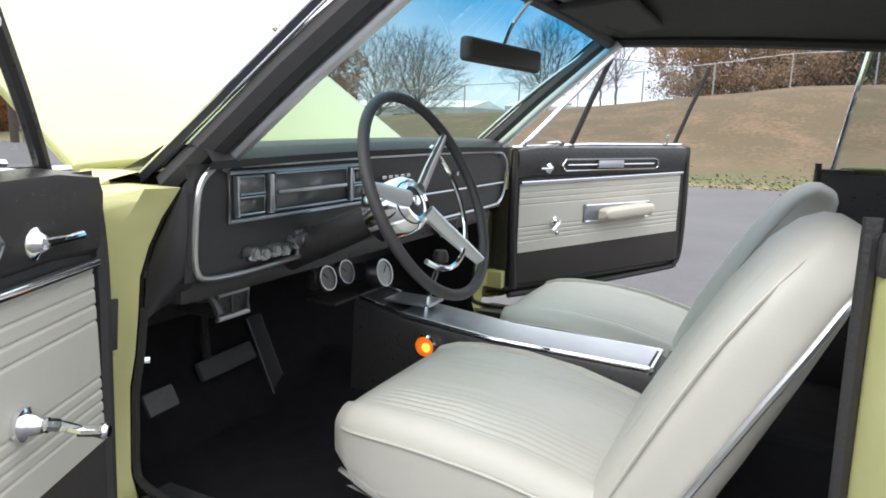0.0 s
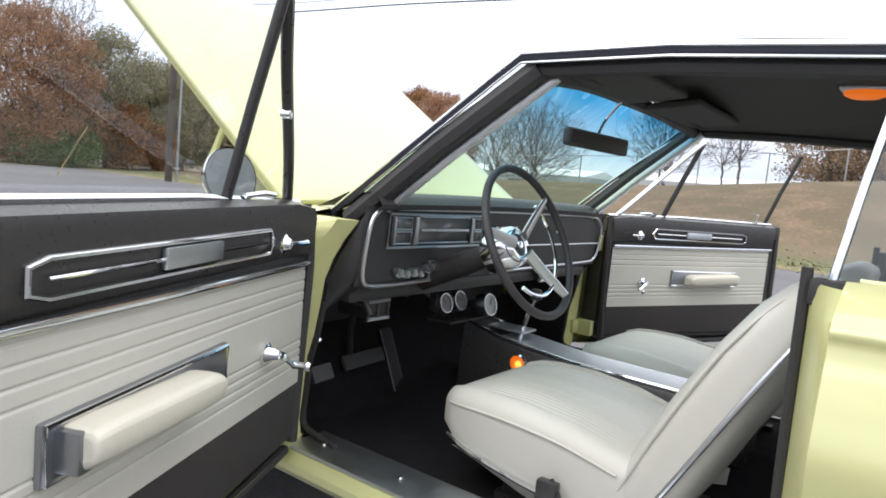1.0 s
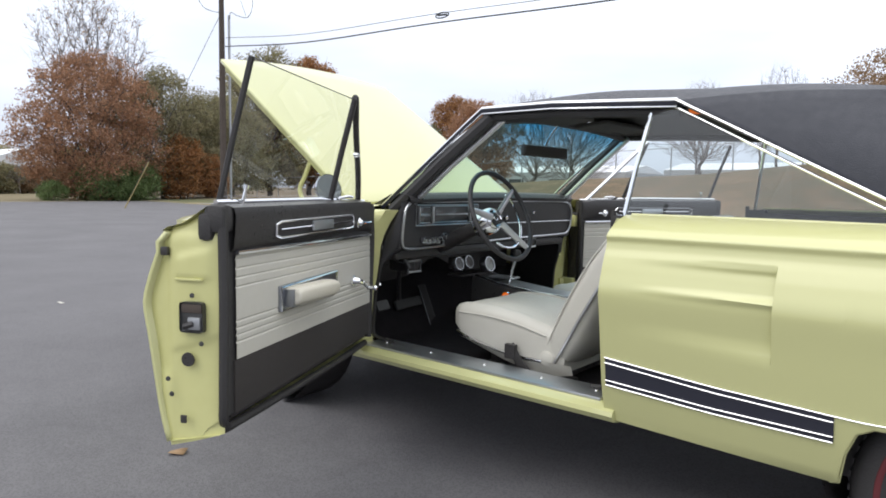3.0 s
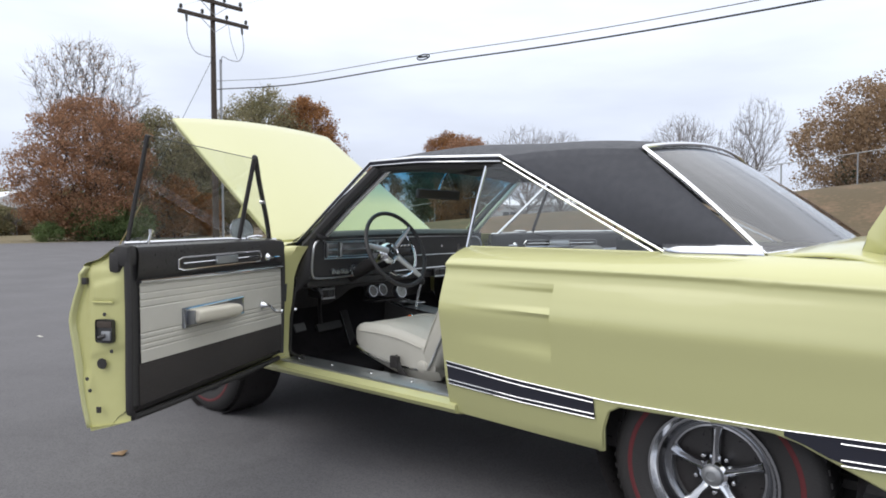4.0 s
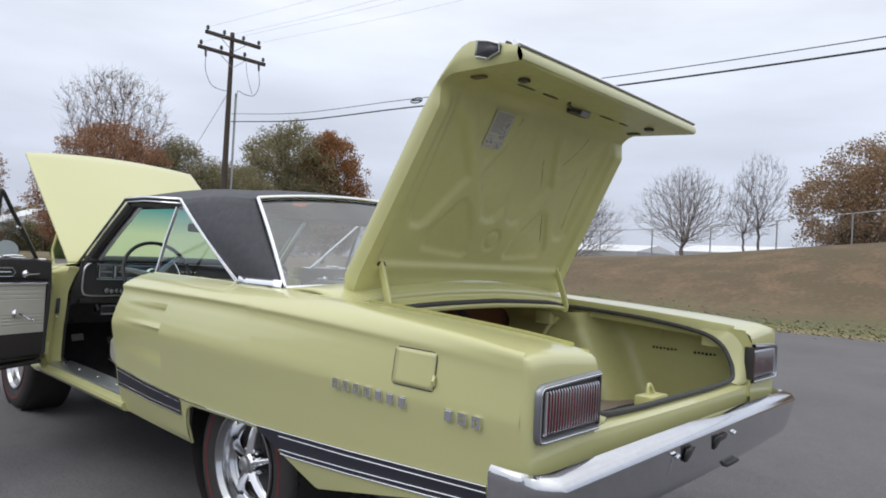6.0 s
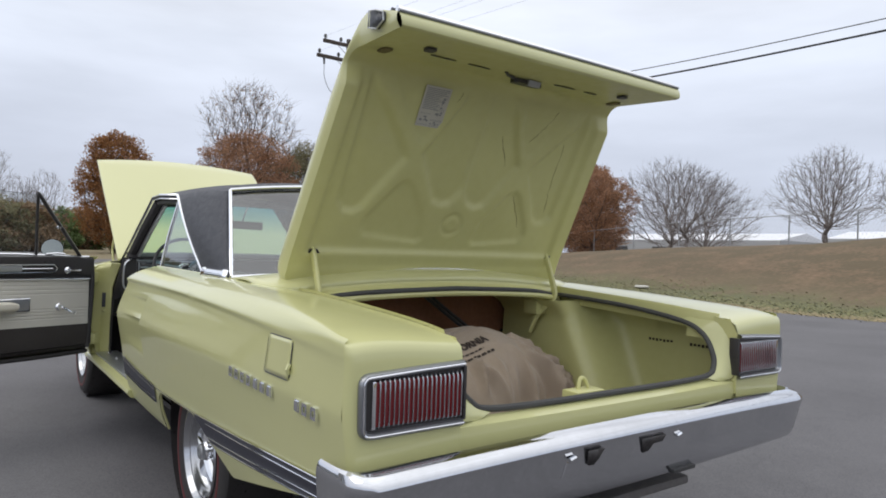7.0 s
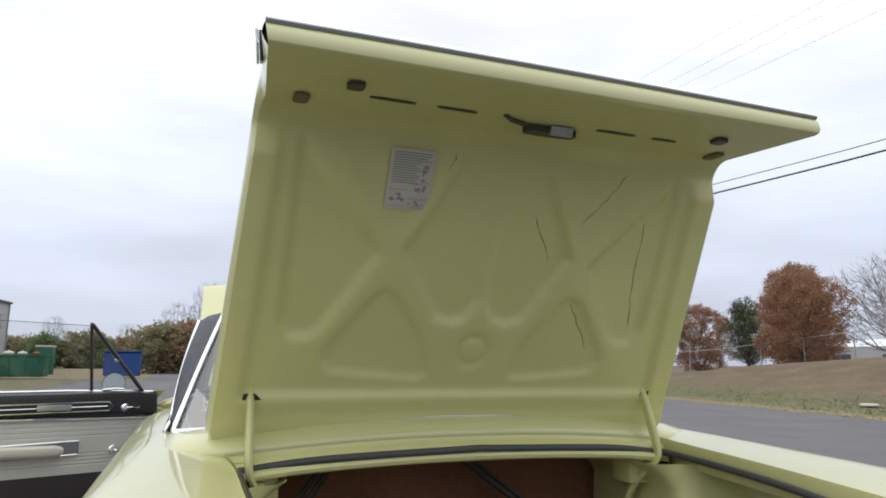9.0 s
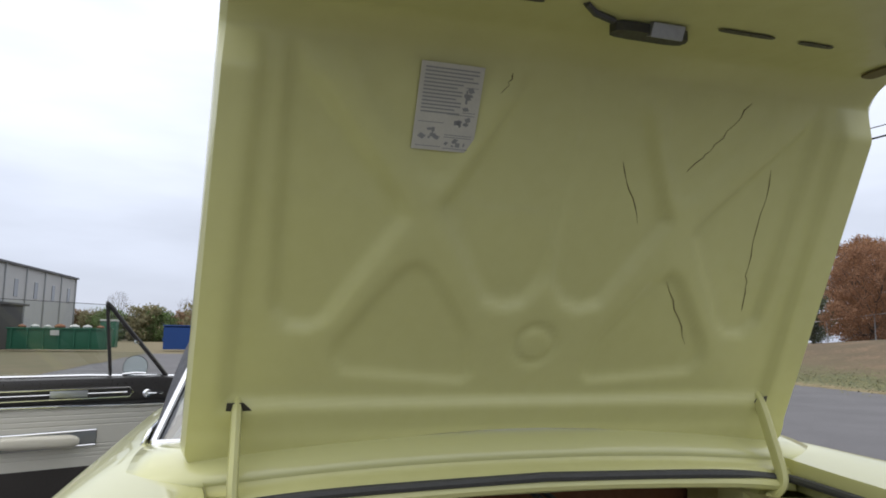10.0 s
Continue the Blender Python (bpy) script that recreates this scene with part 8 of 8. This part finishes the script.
def far_buildings():
    WHITE = mat("white_metal_roof", (0.78, 0.79, 0.82), 0.5, var=0.25, scale=0.2)
    SIDING = mat("grey_metal_siding", (0.40, 0.41, 0.42), 0.6, var=0.35, scale=0.15, col2=(0.34, 0.35, 0.36))
    for x0, x1, y, z in ((-78, -40, 88, 4.8), (-36, -4, 92, 5.2), (0, 40, 95, 5.6)):
        b = empty("warehouse", "long low white warehouse in the distance", "building", "warehouses")
        part("wall", box(x0, x1, y, y + 14, -1, z - 0.9), SIDING, b)
        part("roof", prism([(0, z - 0.9), (7, z + 0.3), (14, z - 0.9)], x1 - x0, axes((x0, y, 0), (0, 1, 0), (0, 0, 1), (1, 0, 0))), WHITE, b)
        for k in range(5):
            xx = x0 + (k + 0.5) * (x1 - x0) / 5
            part("door", box(xx - 1.4, xx + 1.4, y - 0.06, y, 0, 2.8), DARKMETAL, b)
    h = empty("house", "pale house seen through shrubs beyond the lot", "building")
    part("wall", box(-78, -70, 16, 25, 0, 2.6), SIDING, h)
    part("roof", prism([(-0.4, 2.6), (4.5, 4.4), (9.4, 2.6)], 8.6, axes((-78.3, 16, 0), (0, 1, 0), (0, 0, 1), (1, 0, 0))), WHITE, h)
    for y in (18, 20.5, 23):
        part("window", box(-70.0, -69.94, y - 0.5, y + 0.5, 1.0, 2.0), DARKMETAL, h)
    # steel shed: ribbed wall with pilasters, small windows, eaves
    m = Matrix.Translation((-80, -19.8, 0)) @ Matrix.Rotation(radians(-4.5), 4, "Z")
    s = empty("steel_shed", "large grey metal building with a low-pitched roof", "building")
    part("wall", box(0, 62, -26, 0, 0, 7.1, m=m), SIDING, s)
    part("eaves", box(-0.25, 62.2, -26.2, 0.25, 7.1, 7.3, m=m), DARKMETAL, s, "dark eaves trim")
    for k in range(14):
        part("pilaster", box(k * 4.6 + 0.0, k * 4.6 + 0.16, 0, 0.12, 0, 7.1, m=m), GALV, s)
        if k:
            part("window", box(k * 4.6 - 2.8, k * 4.6 - 2.0, 0, 0.05, 4.3, 5.9, m=m), mat("shed_glass", (0.20, 0.22, 0.25), 0.2) if k == 1 else bpy.data.materials["shed_glass"], s)
    part("entry_door", box(16, 17.2, 0, 0.06, 0, 2.2, m=m), DARKMETAL, s)
    ln = empty("lean_to", "dark lean-to shed beside the metal building", "shed")
    part("wall", box(30, 44, 0.1, 6, 0, 3.0, m=m), DARKMETAL, ln)
    part("roof", box(29.7, 44.3, 0.1, 6.3, 3.0, 3.15, m=m), DARKMETAL, ln)
    # dumpsters
    GREEN = mat("green_dumpster_paint", (0.012, 0.12, 0.065), 0.5, var=0.4, scale=0.8, col2=(0.02, 0.09, 0.055))
    BLUE = mat("blue_dumpster_paint", (0.012, 0.065, 0.26), 0.5, var=0.3, scale=0.8, col2=(0.02, 0.05, 0.19))
    RUBBLE = mat("white_rubbish", (0.6, 0.6, 0.58), 0.8, var=0.5, scale=2)
    d = empty("green_dumpster", "long green open-top dumpster full of rubbish", "dumpster")
    part("body", box(-44.0, -42.2, -14.8, -9.2, 0.12, 1.42, bev=0.03), GREEN, d)
    for k in range(7):
        part("rib", box(-42.2, -42.08, -14.6 + k * 0.87, -14.5 + k * 0.87, 0.12, 1.42), GREEN, d)
    part("top_rail", box(-44.06, -42.1, -14.86, -9.14, 1.36, 1.46, bev=0.02), GREEN, d)
    part("sign", box(-42.10, -42.06, -12.4, -11.9, 1.0, 1.32), RUBBLE, d)
    rnd = random.Random(4)
    for k in range(7):
        y = -14.3 + k * 0.75
        r = rnd.uniform(0.22, 0.36)
        rb = link("rubbish_bag", lathe([(0, -0.4 * r), (r * 0.8, -0.25 * r), (r, 0.05), (r * 0.7, 0.45 * r), (0.1 * r, 0.65 * r), (0, 0.66 * r)], Matrix.Translation((-43.0 + rnd.uniform(-0.3, 0.3), y, 1.50)), 9), RUBBLE if k % 3 else BROWNBOARD, None, "pale rubbish bag on the dumpster", 60, "rubbish", "rubbish in the dumpster")
    b = empty("blue_dumpster", "blue steel dumpster standing on the drive", "dumpster")
    part("body", loft([[(-46.2, y, 0.12), (-44.7, y, 0.12), (-44.55, y, 1.62), (-46.2, y, 1.76)] for y, o in ((-6.15, 0), (-3.95, 0))]), BLUE, b)
    part("lid", box(-46.25, -44.5, -6.2, -3.9, 1.70, 1.78, bev=0.02, m=Matrix.Identity(4)), BLUE, b)
    for y in (-6.2, -3.9):
        part("fork_pocket", box(-45.7, -45.2, y - 0.06, y + 0.06, 0.7, 0.9), BLUE, b)
    pt = empty("portable_toilet", "small green portable toilet far across the lot", "toilet cabin")
    part("body", box(-56.6, -55.4, -12.2, -11.0, 0, 2.1, bev=0.05), GREEN, pt)
    part("roof", box(-56.65, -55.35, -12.25, -10.95, 2.1, 2.25, bev=0.08), RUBBLE, pt)
    link("lawn", sheet(lambda x, y: (x, y + 0.3 * noise.noise((x * 0.4, 3, 1)) * (y > -7), 0.007), span(-42, -14, 25), [-60, -20, -10, -6.4]), GREENGRASS, None, "faded lawn beside the drive", 180, "grass", kind="structure")


far_buildings()


def litter():
    lf = bmesh.new()
    lf.faces.new([lf.verts.new(p) for p in ((0.33, -1.53, 0.004), (0.36, -1.56, 0.012), (0.41, -1.52, 0.006), (0.38, -1.48, 0.015), (0.345, -1.49, 0.008))])
    ob = link("fallen_leaf", lf, mat("dry_leaf", (0.34, 0.22, 0.12), 0.8, var=0.5, scale=60), None, "curled tan fallen leaf on the asphalt", 38, "leaf")
    thicken(ob, 0.001)
    link("paper_scrap", box(-3.76, -3.66, -0.515, -0.485, 0.0, 0.004, bev=0.001), PAPER, None, "small white scrap on the asphalt", 38, "litter")
    link("utility_cover", lathe([(0.25, 0), (0.24, 0.04), (0.20, 0.055), (0, 0.06)], Matrix.Translation((-8.9, 17.6, ground_z(-8.9, 17.6) + 0.02)), 20), PAPER, None, "pale round utility cover in the grass", 38, "cover")


litter()
